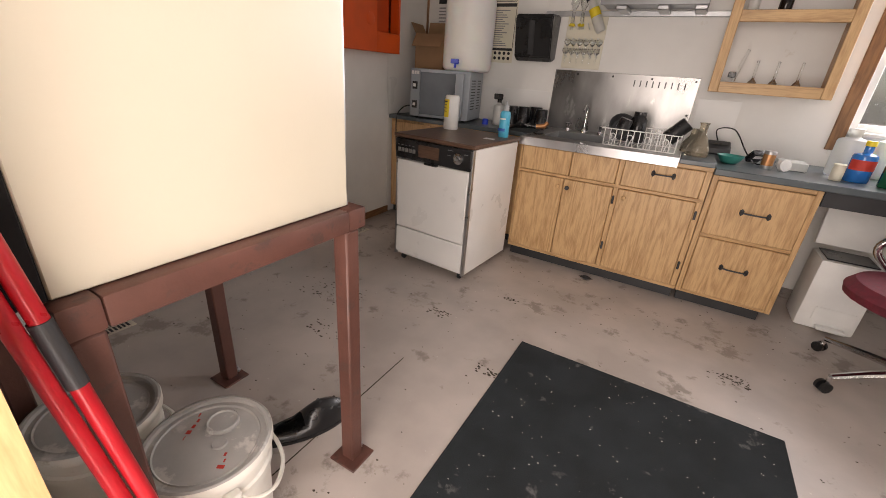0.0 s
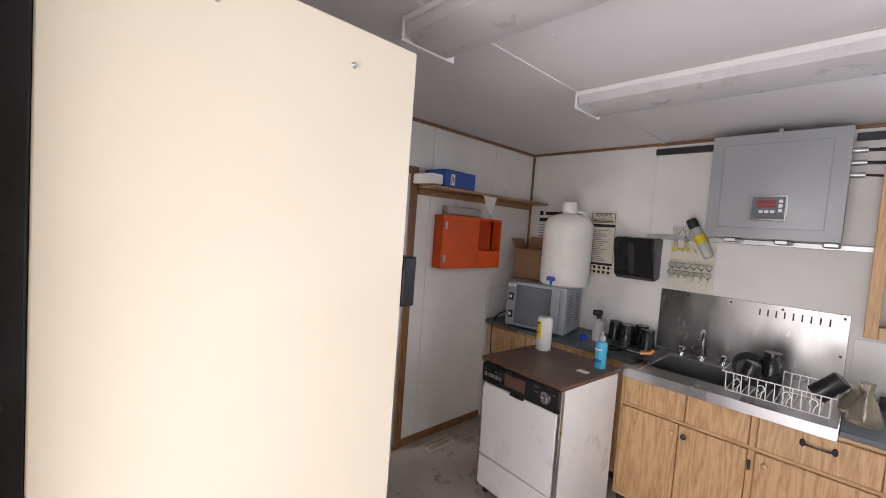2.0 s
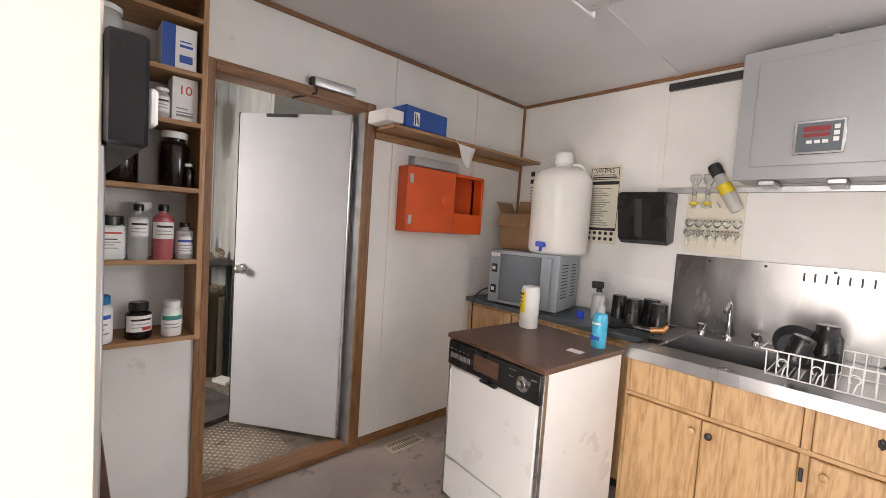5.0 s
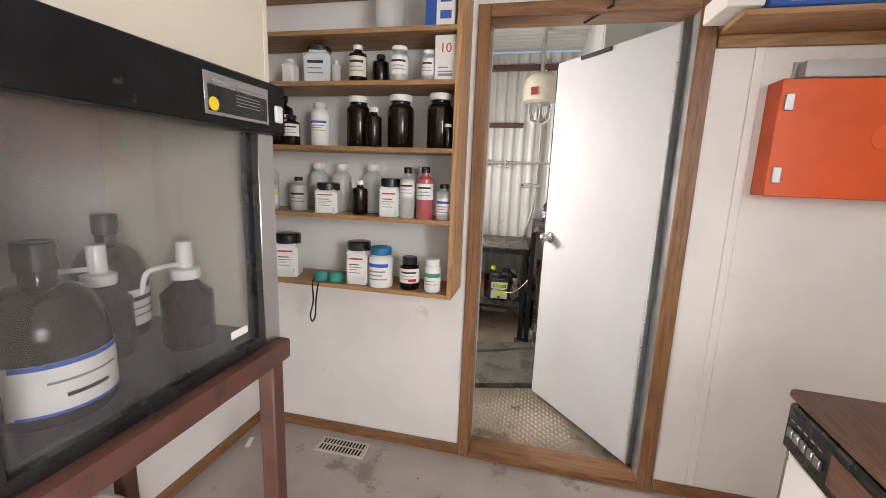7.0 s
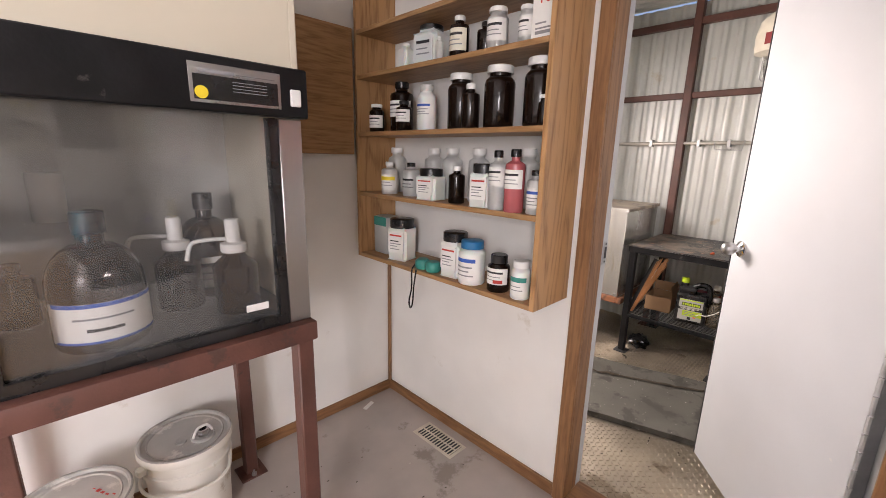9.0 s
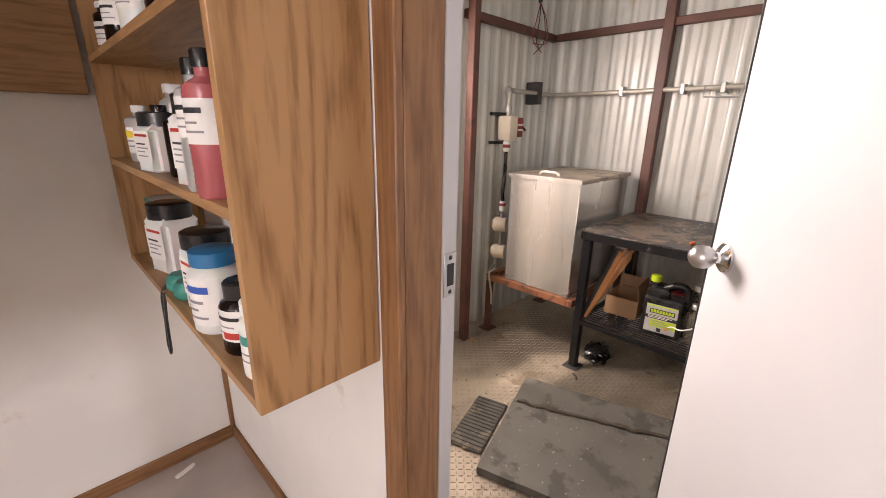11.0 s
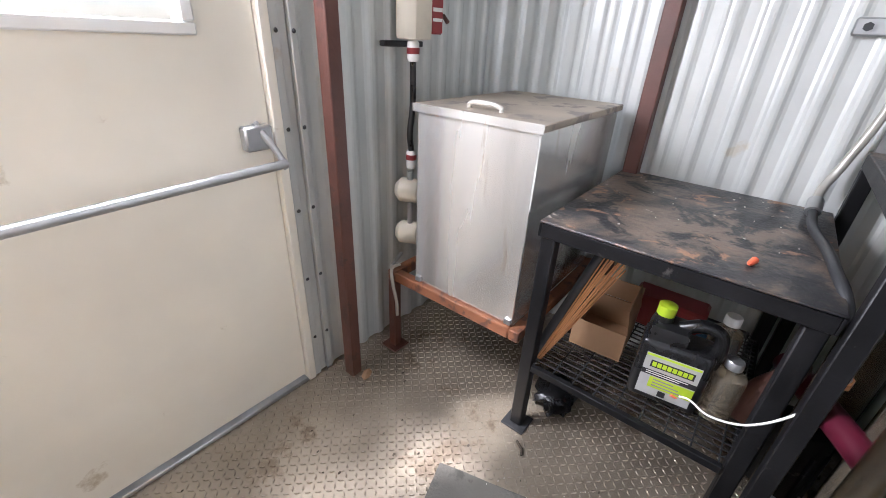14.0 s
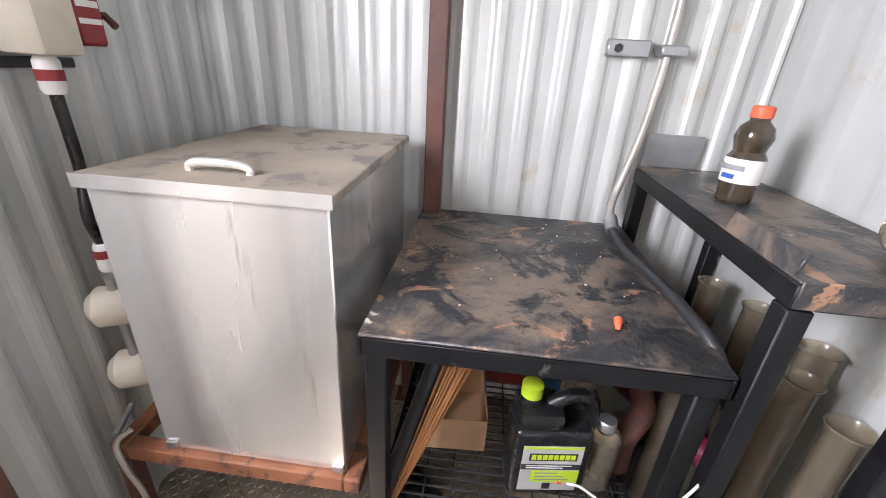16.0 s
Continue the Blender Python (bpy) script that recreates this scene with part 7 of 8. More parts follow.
for k in range(12):
    a = math.pi * k / 6
    part("cooling_fin", moved(box(0.084, 0.094, -0.003, 0.003, 0.03, 0.22), Matrix.Translation((-4.42, 1.585, 0)) @ pose(0, 0, 0, 0, 0, math.degrees(a))), M_BLACK, mo)
vl = thing("shutoff_valve", "dull steel valve with pipe stubs on the floor", "valve", (-4.2, 1.56, 0.0))
part("body", moved(lathe([(0.018, -0.06), (0.03, -0.045), (0.022, -0.02), (0.022, 0.02), (0.03, 0.045), (0.018, 0.06)], seg=14), Matrix.Translation((-4.2, 1.56, 0.032)) @ pose(0, 0, 0, 90, 0, 35)), M_GALV, vl)
part("stem", lathe([(0.012, 0.045), (0.012, 0.1), (0.022, 0.105), (0.022, 0.125)], -4.2, 1.56, 0, 12), M_GALV, vl)
solo("pipe_elbow", tube(curve([(-4.25, 1.42, SHZ + 0.0), (-4.25, 1.42, 0.42), (-4.3, 1.47, 0.47), (-4.4, 1.5, 0.47)], 6), 0.032, 14), M_RUST, "rusty pipe elbow standing on the wire shelf", "pipe")
bm = bmesh.new()
bmesh.ops.create_icosphere(bm, subdivisions=3, radius=1.0)
for v in bm.verts:
    f_ = 1 + 0.45 * noise.noise(v.co * 2.3) + 0.2 * noise.noise(v.co * 6.0)
    v.co = Vector((v.co.x * 0.11 * f_, v.co.y * 0.075 * f_, max(0.0, 0.03 + v.co.z * 0.045 * f_)))
solo("black_rag", moved(bm, Matrix.Translation((-4.25, 0.87, 0.0)) @ pose(0, 0, 0, 0, 0, 20)), M_BLACKP, "crumpled black bag on the floor under the bench", "bag")
solo("white_wire", tube(curve([(-4.11, 1.255, 0.40), (-4.09, 1.28, 0.42), (-4.04, 1.33, 0.44), (-4.0, 1.40, 0.50), (-4.02, 1.47, 0.58), (-4.075, 1.512, 0.65)], 7), 0.003, 6), M_WHITEP, "thin white wire hanging from the bench", "wire")
br = thing("brass_fitting", "small brass pipe fitting fixed beside the bench leg", "fitting", (-4.06, 1.51, 0.67))
part("nut", tube([(-4.085, 1.518, 0.648), (-4.068, 1.512, 0.672)], 0.016, 6), M_COPPER, br)
part("stub", tube([(-4.068, 1.512, 0.672), (-4.03, 1.495, 0.72)], 0.011, 10), M_GALV, br)
solo("red_wire_nut", moved(lathe([(0.008, 0), (0.005, 0.02)], seg=8), Matrix.Translation((-4.137, 1.25, 0.372)) @ pose(0, 0, 0, 70, 0, 30)), M_CORAL, "red wire connector on the jug", "connector")

# on the bench top
solo("red_wire_nut", moved(lathe([(0.009, 0), (0.006, 0.03), (0.003, 0.033)], seg=10), Matrix.Translation((-4.15, 1.285, TZ + 0.009)) @ pose(0, 0, 0, 90, 0, 75)), M_CORAL, "orange-red wire connector on the bench", "connector")
cd = thing("conduit", "white wall conduit ending in grey flexible conduit", "conduit", (-4.72, 1.42, 0.85))
part("pipe", tube(curve([(-4.75, 1.475, 2.55), (-4.75, 1.47, 1.6), (-4.748, 1.455, 1.2), (-4.74, 1.42, 1.0), (-4.71, 1.395, 0.92), (-4.66, 1.39, 0.875)], 6), 0.0125, 12), M_PIPE, cd)
part("coupling", tube([(-4.67, 1.39, 0.885), (-4.62, 1.39, 0.862)], 0.021, 12), M_GALV, cd)
part("flexible", tube(curve([(-4.62, 1.39, 0.862), (-4.5, 1.395, 0.85), (-4.35, 1.42, 0.85), (-4.2, 1.435, 0.85), (-4.1, 1.46, 0.82), (-4.05, 1.5, 0.7)], 7), 0.013, 10), M_DARK, cd, "grey flexible conduit across the bench")
bk = thing("pipe_bracket", "galvanised strut bracket clamping the conduit", "bracket", (-4.76, 1.4, 1.36))
part("strut", box(-4.783, -4.755, 1.30, 1.42, 1.34, 1.385, 0.004), M_GALV, bk)
part("clamp", box(-4.783, -4.73, 1.44, 1.515, 1.345, 1.375, 0.005), M_GALV, bk)
part("bolt", moved(lathe([(0.012, 0), (0.012, 0.01)], seg=6), Matrix.Translation((-4.755, 1.33, 1.362)) @ pose(0, 0, 0, 0, 90)), M_DARK, bk)
dbm = bmesh.new()
for i in range(24):
    s_ = random.uniform(0.0012, 0.004)
    x, y = random.uniform(TX0 + 0.05, TX1 - 0.03), random.uniform(TY0 + 0.03, TY1 - 0.03)
    moved_box = box(-s_, s_, -s_ * 0.5, s_ * 0.5, 0, 0.002)
    moved(moved_box, Matrix.Translation((x, y, TZ + 0.0003)) @ pose(0, 0, 0, 0, 0, random.uniform(0, 180)))
    me_ = bpy.data.meshes.new("tmp")
    moved_box.to_mesh(me_)
    moved_box.free()
    dbm.from_mesh(me_)
    bpy.data.meshes.remove(me_)
solo("bench_crumbs", dbm, M_CHIP, "scattered pale crumbs and chips on the bench top", "debris", "stuff")

# higher bench
hb2 = thing("steel_side_bench", "taller black steel bench with a curled dusty sheet top", "workbench", (-4.4, 1.62, 0))
UZ, UY0, UY1 = 1.035, 1.462, 1.775
part("top", box(-4.77, -4.0, UY0, UY1, UZ - 0.006, UZ, 0.002), M_TABTOP, hb2, "dusty bent sheet steel top")
part("front_lip", box(-4.0, -3.994, UY0, UY1, UZ - 0.045, UZ + 0.002, 0.002), M_TABTOP, hb2)
part("side_lip", moved(box(-0.1, 0.1, -0.003, 0.003, -0.005, 0.035, 0.001), Matrix.Translation((-4.12, UY0 + 0.004, UZ)) @ pose(0, 0, 0, -14)), M_TABTOP, hb2)
part("upstand", box(-4.772, -4.766, UY0 + 0.01, 1.64, UZ, UZ + 0.1, 0.002), M_GALV, hb2, "bent galvanised end upstand")
for a in ((-4.77, -4.0, UY0, UY0 + 0.035), (-4.77, -4.0, UY1 - 0.035, UY1), (-4.035, -4.0, UY0 + 0.036, UY1 - 0.036)):
    part("rail", box(a[0], a[1], a[2], a[3], UZ - 0.05, UZ - 0.0065, 0.003), M_BLACK, hb2)
for x, y in ((-4.02, UY0 + 0.02), (-4.745, UY0 + 0.02), (-4.02, UY1 - 0.02), (-4.745, UY1 - 0.02)):
    part("leg", box(x - 0.02, x + 0.02, y - 0.02, y + 0.02, 0.0, UZ - 0.051, 0.003), M_BLACK, hb2)
db = thing("drink_bottle", "plastic drink bottle of murky liquid with orange cap", "bottle", (-4.44, 1.585, UZ), -70)
part("body", lathe([(0.036, 0), (0.039, 0.006), (0.038, 0.03), (0.041, 0.05), (0.041, 0.1), (0.032, 0.115), (0.034, 0.125), (0.04, 0.145), (0.034, 0.168), (0.02, 0.182), (0.02, 0.19)], seg=22), M_BROWNLIQ, db)
part("cap", lathe([(0.022, 0.188), (0.0225, 0.192), (0.0225, 0.21), (0.019, 0.213)], seg=18), M_CORAL, db)
part("paper_label", lathe([(0.0418, 0.045), (0.0418, 0.1)], seg=22, cap=False), M_PAPER, db)
part("label_print", tube([(0.0421 * math.cos(a), 0.0421 * math.sin(a), 0.08) for a in [-0.9 + 0.15 * k for k in range(12)]], 0.008, 4), M_INKGREY, db)
part("label_print", tube([(0.0421 * math.cos(a), 0.0421 * math.sin(a), 0.06) for a in [-0.2 + 0.12 * k for k in range(6)]], 0.007, 4), M_INKBLUE, db)
solo("glass_bulb", moved(lathe([(0.004, -0.05), (0.03, -0.042), (0.045, -0.015), (0.045, 0.015), (0.03, 0.042), (0.012, 0.06), (0.01, 0.08)], seg=20), Matrix.Translation((-4.12, 1.70, UZ + 0.047)) @ pose(0, 0, 0, 90, 0, 70)), M_DUSTY, "dusty clear glass bulb lying on the bench", "glass bulb")
for x, y, z in ((-4.30, 1.70, 0.76), (-4.15, 1.67, 0.75), (-4.22, 1.74, 0.78), (-4.55, 1.68, 0.76), (-4.42, 1.735, 0.76), (-4.08, 1.73, 0.7), (-4.33, 1.56, 0.7)):
    gc = thing("graduated_cylinder", "tall dusty graduated glass cylinder on the floor", "glass cylinder", (x, y, 0.0), 0, "graduated cylinders")
    part("wall", lathe([(0.034, 0.012), (0.034, z - 0.01), (0.041, z), (0.038, z + 0.002), (0.031, z - 0.01), (0.031, 0.02)], seg=20, cap=False), M_DUSTY, gc)
    part("foot", lathe([(0.05, 0), (0.05, 0.012), (0.034, 0.02)], seg=6), M_DUSTY, gc)
solo("paper_stack", moved(box(-0.08, 0.08, -0.05, 0.05, 0, 0.03, 0.004), Matrix.Translation((-3.93, 1.72, 0.001)) @ pose(0, 0, 0, 0, 0, 25)), M_PAPER, "stack of crumpled white papers on the floor", "paper")

# pump and switch line on the door wall
sw = thing("motor_switch", "pale explosion-proof switch box on the ribbed wall", "switch box", (-4.19, PS, 1.3))
part("mount", box(-4.30, -4.10, PS + 0.021, PS + 0.05, 1.245, 1.265, 0.003), M_DARK, sw)
part("mount", box(-4.28, -4.10, PS + 0.021, PS + 0.05, 1.42, 1.44, 0.003), M_DARK, sw)
part("box", box(-4.235, -4.15, PS + 0.051, PS + 0.15, 1.27, 1.42, 0.012, seg=2), M_BEIGE, sw)
part("red_plate", box(-4.30, -4.236, PS + 0.07, PS + 0.145, 1.29, 1.41, 0.006), M_BAND, sw, "dark red cover plate")
part("plate_print", bars([(0.0, 0.05, 0.05, 0.062), (0.0, 0.05, 0.02, 0.03)], Matrix.Translation((-4.295, PS + 0.1455, 1.31)) @ pose(0, 0, 0, 90) @ Matrix.Translation((0.055, 0, -0.0008)) @ pose(0, 0, 0, 0, 180)), M_PAPER, sw)
part("lever", tube([(-4.3, PS + 0.11, 1.35), (-4.33, PS + 0.12, 1.35), (-4.33, PS + 0.14, 1.33)], 0.008, 8), M_RUST, sw)
ln = thing("pump_line", "vertical pipe line with pumps, unions and black hose", "pipe", (-4.19, PS, 0.45))
PYc = PS + 0.1
part("riser", tube([(-4.19, PYc, 1.42), (-4.19, PYc, 1.57)], 0.013, 10), M_PIPE, ln)
part("union", lathe([(0.02, 0), (0.02, 0.035)], -4.19, PYc, 1.44, 8), M_GALV, ln)
part("union", lathe([(0.018, 0), (0.022, 0.01), (0.022, 0.06), (0.016, 0.07)], -4.19, PYc, 1.2, 12), M_WHITEP, ln)
part("red_ring", lathe([(0.0235, 0), (0.0235, 0.02)], -4.19, PYc, 1.225, 12), M_BAND, ln)
part("hose", tube(curve([(-4.19, PYc, 1.2), (-4.19, PYc, 1.05), (-4.165, PYc + 0.01, 0.95), (-4.185, PYc, 0.88)], 6), 0.012, 10), M_BLACKP, ln)
part("union", lathe([(0.016, 0), (0.02, 0.01), (0.02, 0.06), (0.016, 0.07)], -4.185, PYc, 0.81, 12), M_WHITEP, ln)
part("red_ring", lathe([(0.0215, 0), (0.0215, 0.02)], -4.185, PYc, 0.845, 12), M_BAND, ln)
for z in (0.72, 0.53):
    part("pump_head", moved(lathe([(0.02, -0.05), (0.048, -0.045), (0.05, 0.03), (0.03, 0.05)], seg=20), Matrix.Translation((-4.17, PYc, z)) @ pose(0, 0, 0, 90, 0, 25)), M_BEIGE, ln, "beige rounded pump head")
part("riser", tube([(-4.17, PYc + 0.01, 0.48), (-4.17, PYc + 0.01, 0.80)], 0.012, 10), M_GALV, ln)
part("drain_pipe", tube([(-4.13, PYc, 0.44), (-4.05, PYc + 0.02, 0.42)], 0.008, 8), M_GALV, ln)
pp = thing("wall_pipe", "horizontal galvanised pipe with clamps along the walls", "pipe", (-4.7, 0.1, 1.57))
part("pipe_run", tube([(-4.19, PYc, 1.57), (-4.55, PYc, 1.57), (-4.72, PYc, 1.57), (-4.735, 0.2, 1.57), (-4.735, 0.6, 1.575), (-4.735, 1.72, 1.585)], 0.014, 10), M_PIPE, pp)
part("elbow", tube(curve([(-4.17, PYc, 1.57), (-4.185, PYc, 1.572), (-4.19, PYc, 1.55)], 4), 0.02, 10), M_GALV, pp)
part("clamp", box(-4.53, -4.48, PS + 0.021, PYc + 0.02, 1.5, 1.64, 0.003), M_DARK, pp)
for y in (0.6, 0.95, 1.15):
    part("clamp", box(-4.775, -4.715, y - 0.012, y + 0.012, 1.55, 1.605, 0.003), M_GALV, pp)
part("hook_wire", tube([(-4.72, 1.06, 1.585), (-4.7, 1.07, 1.53), (-4.7, 1.24, 1.525), (-4.72, 1.25, 1.6)], 0.004, 6), M_GALV, pp)
wr = thing("loose_wires", "bare red and black wires dangling from a conduit end", "wires", (-4.45, 0.12, 2.0))
part("conduit_end", tube(curve([(-4.42, 0.1, 2.6), (-4.42, 0.11, 2.3), (-4.44, 0.12, 2.18), (-4.46, 0.13, 2.1)], 5), 0.013, 10), M_DARK, wr)
for i, (m_, ex) in enumerate(((M_INK, -0.03), (M_BAND, 0.06), (M_INK, 0.03), (M_BAND, -0.05))):
    part("wire", tube(curve([(-4.46, 0.13, 2.1), (-4.46 + ex, 0.15, 2.0), (-4.47 + ex * 1.4, 0.14, 1.88), (-4.45 - ex, 0.13, 1.80 + 0.02 * i)], 6), 0.003, 5), m_, wr)
xl = thing("explosion_proof_light", "grey explosion-proof light with caged globe under the ceiling", "ceiling light", (-4.15, 1.45, 1.9))
part("stem", tube([(-4.15, 1.45, 2.62), (-4.15, 1.45, 2.28)], 0.016, 10), M_GALV, xl)
part("canopy", lathe([(0.04, 0.0), (0.14, 0.03), (0.145, 0.12), (0.13, 0.2), (0.09, 0.24), (0.03, 0.26)], -4.15, 1.45, 2.03, 28), M_BEIGE, xl)
part("globe", lathe([(0.02, -0.13), (0.07, -0.11), (0.085, -0.04), (0.085, 0.02)], -4.15, 1.45, 2.02, 22), M_CLEAR, xl)
for k in range(6):
    a = math.pi * k / 3
    part("guard_wire", tube([(-4.15 + 0.1 * math.cos(a), 1.45 + 0.1 * math.sin(a), 2.04), (-4.15 + 0.1 * math.cos(a), 1.45 + 0.1 * math.sin(a), 1.92), (-4.15 + 0.03 * math.cos(a), 1.45 + 0.03 * math.sin(a), 1.87)], 0.004, 5), M_GALV, xl)
part("sticker", moved(box(-0.03, 0.03, -0.001, 0.001, -0.03, 0.03), Matrix.Translation((-4.01, 1.40, 2.12)) @ pose(0, 0, 0, 0, 0, 70)), M_BAND, xl)

# ---- porch floor: mats, paper and debris ----
MA = 17.5
pm = thing("rubber_mat", "worn grey rubber mat with a dark wet crack", "mat", (-3.04, 0.925, 0.0), 180 + MA)
bm = bmesh.new()
NX_, NY_ = 22, 24
top = [[bm.verts.new((0.70 * i / NX_, -0.85 * j / NY_, 0.034 + 0.004 * noise.noise(Vector((i * 0.25, j * 0.25, 0))) + (0.006 if 13 < i < 15 else 0))) for j in range(NY_ + 1)] for i in range(NX_ + 1)]
for i in range(NX_):
    for j in range(NY_):
        bm.faces.new((top[i][j], top[i + 1][j], top[i + 1][j + 1], top[i][j + 1]))
edge = [e for e in bm.edges if e.is_boundary]
ex = bmesh.ops.extrude_edge_only(bm, edges=edge)
for v in ex["geom"]:
    if isinstance(v, bmesh.types.BMVert):
        v.co.z = 0.0
part("slab", bm, M_MATGREY, pm)
cr = bmesh.new()
pts = [(0.47 + 0.03 * noise.noise(Vector((k * 0.6, 1, 0))) + 0.012 * k / 3, -0.02 - 0.8 * k / 24, 0) for k in range(25)]
prev = None
for k, (x, y, _) in enumerate(pts):
    w_ = 0.008 + 0.016 * abs(noise.noise(Vector((k * 0.9, 5, 0))))
    cur = (cr.verts.new((x - w_, y, 0.0425)), cr.verts.new((x + w_, y, 0.0425)))
    if prev:
        cr.faces.new((prev[0], cur[0], cur[1], prev[1]))
    prev = cur
part("wet_crack", cr, M_DEBRIS, pm, "dark irregular wet crack")
rm = thing("ribbed_mat", "black ribbed rubber mat under the grey mat", "mat", (-3.38, 0.69, 0.0), 180 + MA)
part("sheet", box(-0.30, 0.06, -0.10, 0.06, 0.0, 0.012, 0.003), M_RIBMAT, rm)
for i in range(15):
    part("rib", box(-0.295 + i * 0.024, -0.283 + i * 0.024, -0.095, 0.055, 0.0121, 0.017), M_RIBMAT, rm)
bm = box(-0.14, 0.14, -0.05, 0.05, 0.004, 0.007)
for v in bm.verts:
    if v.co.x > 0 and v.co.y > 0:
        v.co.x -= 0.04
solo("torn_paper", moved(bm, Matrix.Translation((-3.03, 0.475, 0.0)) @ pose(0, 0, 0, 0, 0, -47)), M_TAN, "torn piece of tan paper on the tread plate", "paper")
solo("dry_leaf", moved(lathe([(0.2, 0), (1, 0.2), (0.3, 0.35)], seg=6), Matrix.Translation((-3.83, 0.215, 0.002)) @ pose(0, 0, 0, 0, 0, 30) @ Matrix.Diagonal((0.035, 0.02, 0.04, 1))), M_CARD, "orange-brown dry leaf at the foot of the post", "leaf")
solo("twig", tube([(-3.97, 0.86, 0.005), (-3.95, 0.89, 0.009), (-3.93, 0.90, 0.005)], 0.005, 6), M_DEBRIS, "short dark twig on the tread plate", "twig")
solo("jar_lid", lathe([(0.034, 0), (0.036, 0.003), (0.036, 0.016), (0.033, 0.016), (0.031, 0.004), (0.004, 0.003)], -4.085, 1.525, 0.0, 22), M_GALV, "small upturned metal lid beside the bench foot", "lid")
solo("dry_leaf", moved(lathe([(0.3, 0), (1, 0.15), (0.2, 0.3)], seg=7), Matrix.Translation((-3.12, 0.80, 0.004)) @ Matrix.Diagonal((0.03, 0.012, 0.03, 1))), M_CARD, "curled dry leaf on the floor", "leaf")

# ---- coats on the porch wall ----


def hanging(name, label, cat, y0, y1, z0, z1, d0, d1, mat, folds=5, seed=0, flare=1.0, shift=0.0):
    """A garment hung against the porch's inner wall: a folded shell, fuller below."""
    bm = bmesh.new()
    n, m = 28, 16
    grid = []
    xw = WX - 0.135
    for i in range(m + 1):
        u = i / m
        row = []
        for k in range(n):
            a = 2 * math.pi * k / n
            w = (y1 - y0) / 2 * (0.75 + 0.25 * min(1, u * 3)) * (1 + (flare - 1) * u)
            d = (d0 + (d1 - d0) * min(1, u * 1.5)) / 2
            f = 1 + 0.13 * math.sin(folds * a + 1.3 * seed + 1.5 * u) * min(1, u * 2) + 0.08 * noise.noise(Vector((a, u * 3, seed)))
            row.append(bm.verts.new((xw - d - d * f * math.cos(a) * 0.96 - 0.0, (y0 + y1) / 2 + shift * u + w * f * math.sin(a), z1 + (z0 - z1) * u)))
        grid.append(row)
    for p, q in zip(grid, grid[1:]):
        for k in range(n):
            bm.faces.new((p[k], p[(k + 1) % n], q[(k + 1) % n], q[k]))
    bm.faces.new(grid[0]), bm.faces.new(grid[-1][::-1])
    return bm


yc = thing("rain_coat", "long yellow rubber rain coat hanging on the wall", "coat", (WX - 0.2, 0.9, 0.0))
fold = curve([(WX - 0.20, 0.83, 1.98), (WX - 0.22, 0.87, 1.5), (WX - 0.235, 0.93, 1.0), (WX - 0.235, 0.985, 0.55), (WX - 0.22, 1.03, 0.12)], 8)
bm = tube(fold, [0.055 + 0.02 * k / len(fold) + 0.004 * math.sin(k * 0.9) for k in range(len(fold))], 20)
for v in bm.verts:
    v.co.x += 0.006 * noise.noise(v.co * 7.0)
    v.co.y += 0.008 * noise.noise(v.co * 6.0 + Vector((3, 1, 2)))
part("body", bm, M_RAIN, yc)
slv = curve([(WX - 0.20, 0.79, 1.8), (WX - 0.27, 0.79, 1.45), (WX - 0.32, 0.80, 1.22), (WX - 0.345, 0.815, 1.08)], 6)
part("sleeve", tube(slv, [0.045 + 0.02 * k / len(slv) for k in range(len(slv))], 16), M_SLEEVE, yc, "stained orange-tan sleeve")
part("hook", tube([(WX - 0.128, 0.93, 2.02), (WX - 0.18, 0.93, 2.0), (WX - 0.19, 0.93, 2.03)], 0.005, 6), M_GALV, yc)
jc = thing("work_jacket", "brown canvas work jacket hanging near the door", "jacket", (WX - 0.2, 1.08, 1.0))
part("body", hanging("", "", "", 1.05, 1.15, 1.03, 2.0, 0.02, 0.04, M_CANVAS, 5, 2), M_CANVAS, jc)
part("sleeve", tube(curve([(WX - 0.17, 1.12, 1.85), (WX - 0.175, 1.115, 1.5), (WX - 0.18, 1.1, 1.2), (WX - 0.175, 1.09, 1.02)], 6), [0.03 + 0.006 * math.sin(k * 1.1) for k in range(19)], 12), M_CANVAS, jc)
part("collar", tube([(WX - 0.145, 1.06, 1.99), (WX - 0.17, 1.1, 2.02), (WX - 0.145, 1.14, 1.99)], 0.02, 8), M_CANVAS, jc, "dark worn collar")
jn = thing("blue_coveralls", "faded blue coveralls hanging behind the rain coat", "coveralls", (WX - 0.2, 1.1, 0.5))
part("body", hanging("", "", "", 1.03, 1.12, 0.45, 1.7, 0.02, 0.035, M_DENIM, 6, 3), M_DENIM, jn)
part("leg", tube(curve([(WX - 0.165, 1.04, 1.0), (WX - 0.17, 1.045, 0.7), (WX - 0.168, 1.06, 0.4), (WX - 0.165, 1.07, 0.2)], 6), [0.032 + 0.005 * math.sin(k * 1.3) for k in range(19)], 12), M_DENIM, jn)
pt_ = thing("rain_trousers", "yellow rain trousers hanging at the back", "trousers", (WX - 0.2, 0.7, 0.3))
part("body", hanging("", "", "", 0.70, 0.84, 0.55, 1.3, 0.05, 0.11, M_RAIN, 3, 4), M_RAIN, pt_)

# ---- debris on the lab floor ----


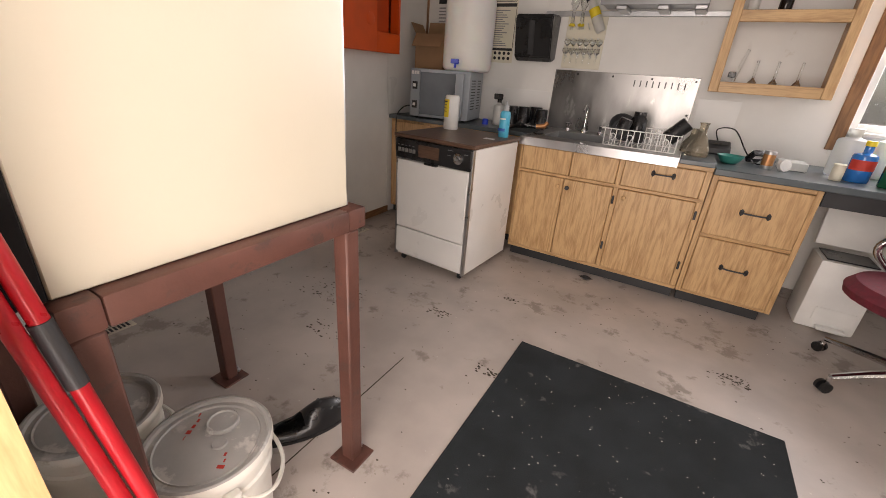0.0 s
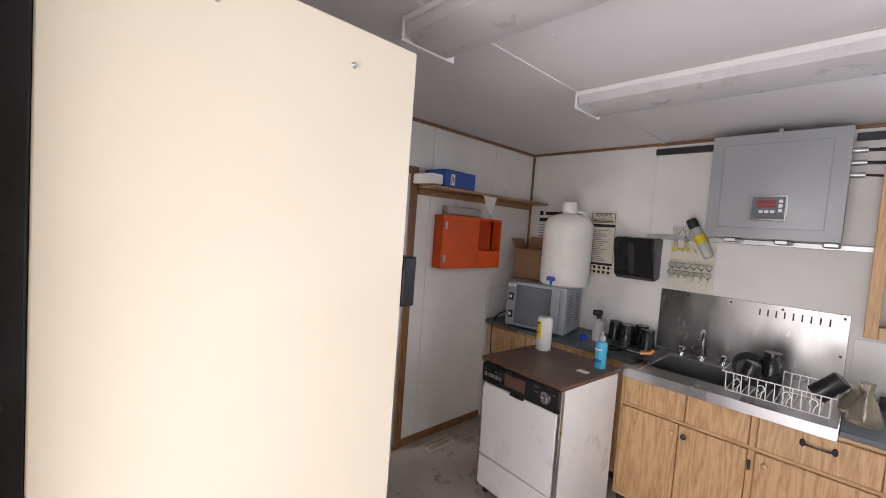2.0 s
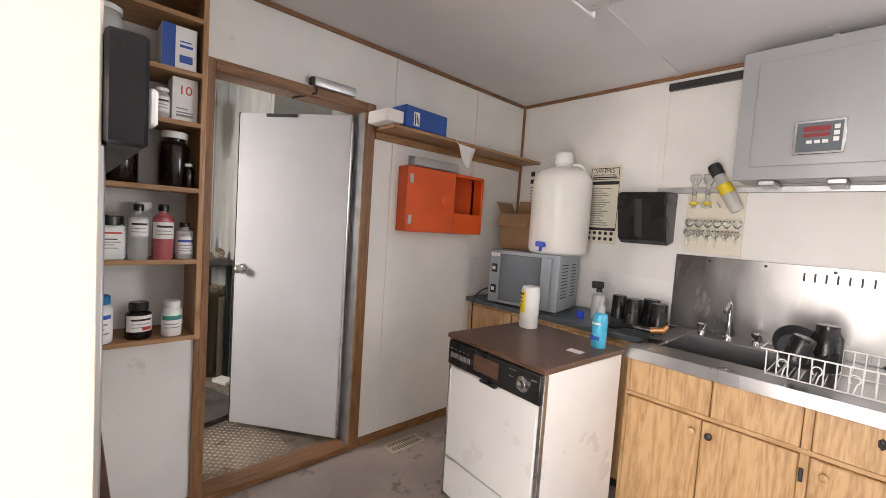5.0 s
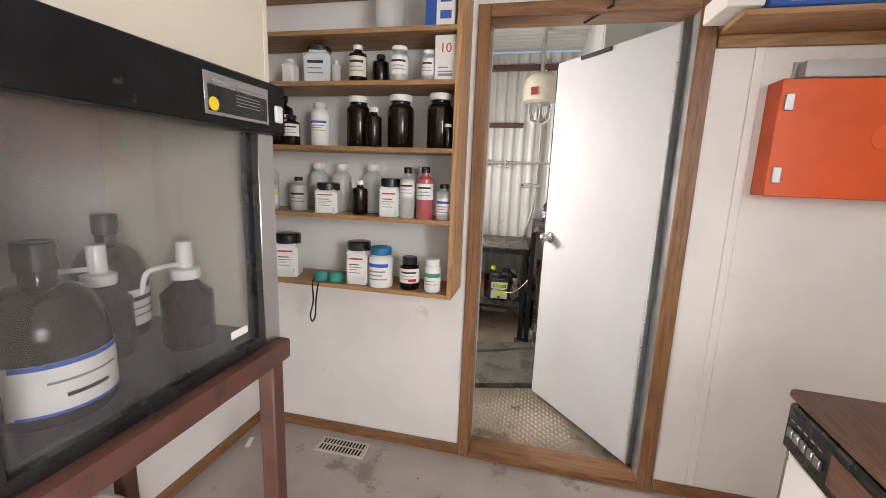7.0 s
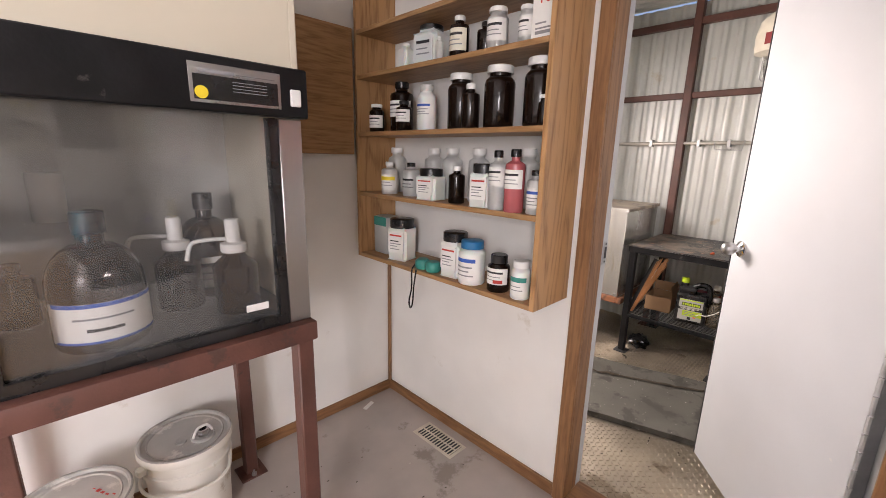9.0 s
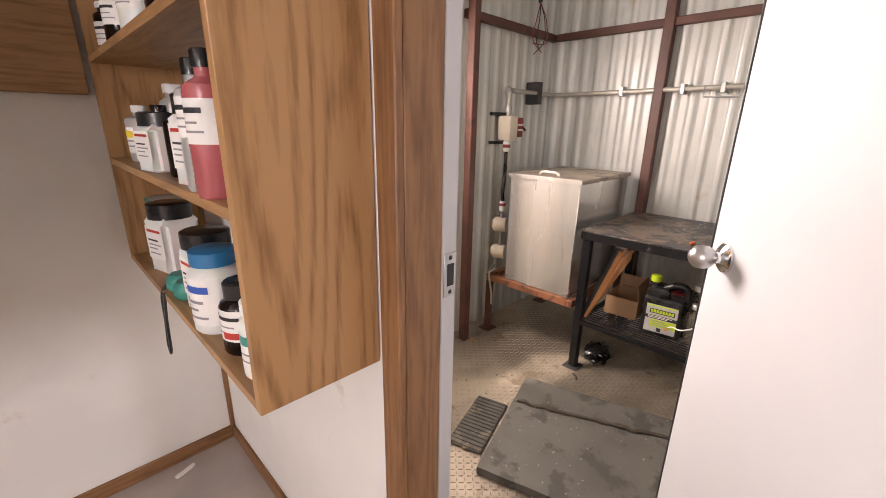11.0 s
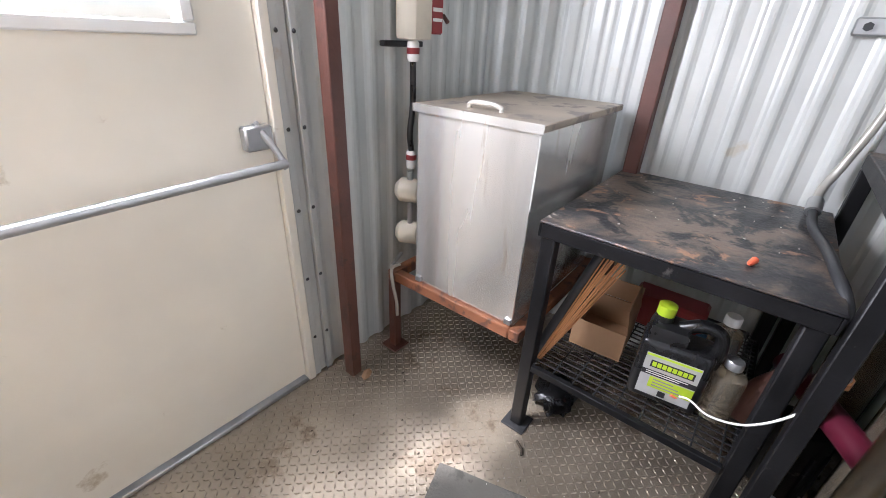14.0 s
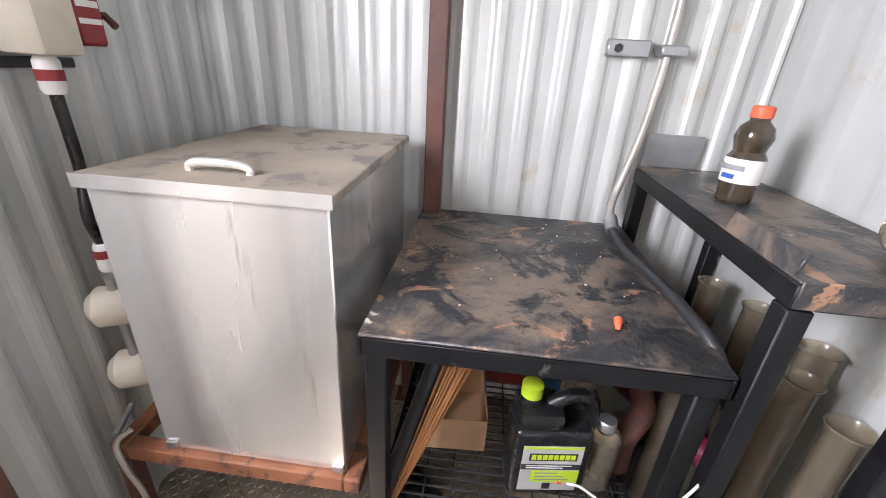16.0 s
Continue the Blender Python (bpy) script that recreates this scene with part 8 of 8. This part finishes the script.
def litter(name, label, count, region, size, mat, seed, tall=0.004):
    """Small uneven flakes strewn over a stretch of floor."""
    rnd = random.Random(seed)
    verts, faces = [], []
    for _ in range(count):
        x, y = rnd.uniform(region[0], region[1]), rnd.uniform(region[2], region[3])
        s_, a, k = rnd.uniform(*size), rnd.uniform(0, 6.28), len(verts)
        n_ = 5
        for j in range(n_):
            r_ = s_ * rnd.uniform(0.5, 1.1)
            verts.append((x + r_ * math.cos(a + j * 6.28 / n_), y + 0.6 * r_ * math.sin(a + j * 6.28 / n_), 0.0006))
        verts.append((x, y, 0.001 + tall * rnd.random()))
        for j in range(n_):
            faces.append((k + j, k + (j + 1) % n_, k + n_))
    me_ = bpy.data.meshes.new(name)
    me_.from_pydata(verts, [], faces)
    me_.materials.append(mat)
    return tagged(new(name, me_), label, "debris", "", "stuff")


litter("floor_debris", "dark crumbs and grit on the vinyl floor", 420, (-2.3, 1.6, 0.3, 2.9), (0.002, 0.008), M_DEBRIS, 3)
litter("floor_debris", "pale paint chips on the vinyl floor", 110, (-2.3, 1.6, 0.6, 2.9), (0.002, 0.007), M_CHIP, 4)
lint = litter("mat_lint", "pale lint and crumbs on the floor mat", 130, (-0.5, 0.56, 0.74, 1.72), (0.0015, 0.005), M_CHIP, 5)
lint.location.z = 0.011
lint2 = litter("mat_grit", "pale grit and dust specks on the grey mat", 150, (-3.95, -3.0, 0.85, 1.5), (0.001, 0.004), M_CHIP, 9, 0.002)
lint2.location.z = 0.038
litter("porch_debris", "dirt flakes on the tread plate", 160, (-4.0, -2.6, 0.15, 1.7), (0.003, 0.01), M_DEBRIS, 6)
rnd = random.Random(8)
for cx_, cy_, n_, rr_ in ((-1.05, 1.75, 40, 0.07), (0.42, 2.1, 60, 0.09), (-0.6, 1.45, 30, 0.06), (-0.75, 2.15, 24, 0.05), (-1.7, 1.55, 70, 0.2), (-1.45, 1.25, 30, 0.12)):
    litter("dirt_patch", "smear of dry brown dirt on the floor", n_, (cx_ - rr_, cx_ + rr_, cy_ - rr_ * 0.5, cy_ + rr_ * 0.5), (0.003, 0.013), M_DEBRIS, int(100 * cx_ + 900), 0.003)
solo("dead_leaf", moved(lathe([(0.2, 0), (1, 0.3), (0.3, 0.6)], seg=8), Matrix.Translation((-0.43, 2.76, 0.001)) @ Matrix.Diagonal((0.05, 0.02, 0.05, 1))), M_BLACKP, "black dried scrap against the cabinet foot", "scrap")
solo("paper_scrap", moved(box(-0.04, 0.04, -0.012, 0.012, 0.0005, 0.008, 0.003), Matrix.Translation((-2.2, 0.1, 0)) @ pose(0, 0, 0, 0, 0, 20)), M_PAPER, "small white strip on the floor by the corner", "paper")
ln_ = box(-0.98, -0.975, 0.1, 1.3, 0.0003, 0.0007)
solo("floor_seam", ln_, M_DEBRIS, "thin dark seam in the vinyl floor", "trim", "structure")

# ---- raised lozenges of the tread plate ----
verts, faces = [], []
P_ = 0.023
for i in range(102):
    for j in range(78):
        x, y = -4.78 + i * P_, 0.06 + j * P_
        if x > -2.56 or y > 1.78:
            continue
        a = radians(45 if (i + j) % 2 else -45)
        c_, s_, k = math.cos(a), math.sin(a), len(verts)
        for u, v, z in ((-0.0105, 0, -0.0018), (0, -0.0036, -0.0018), (0.0105, 0, -0.0018), (0, 0.0036, -0.0018), (-0.006, 0, 0.0016), (0.006, 0, 0.0016)):
            verts.append((x + u * c_ - v * s_, y + u * s_ + v * c_, z))
        faces += [(k, k + 1, k + 4), (k + 1, k + 5, k + 4), (k + 1, k + 2, k + 5), (k + 2, k + 3, k + 5), (k + 3, k + 4, k + 5), (k + 3, k, k + 4)]
me = bpy.data.meshes.new("tread_lozenges")
me.from_pydata(verts, [], faces)
me.materials.append(M_PLATE)
tagged(new("tread_lozenges", me), "worn raised lozenges of the steel tread plate", "floor", "", "stuff")
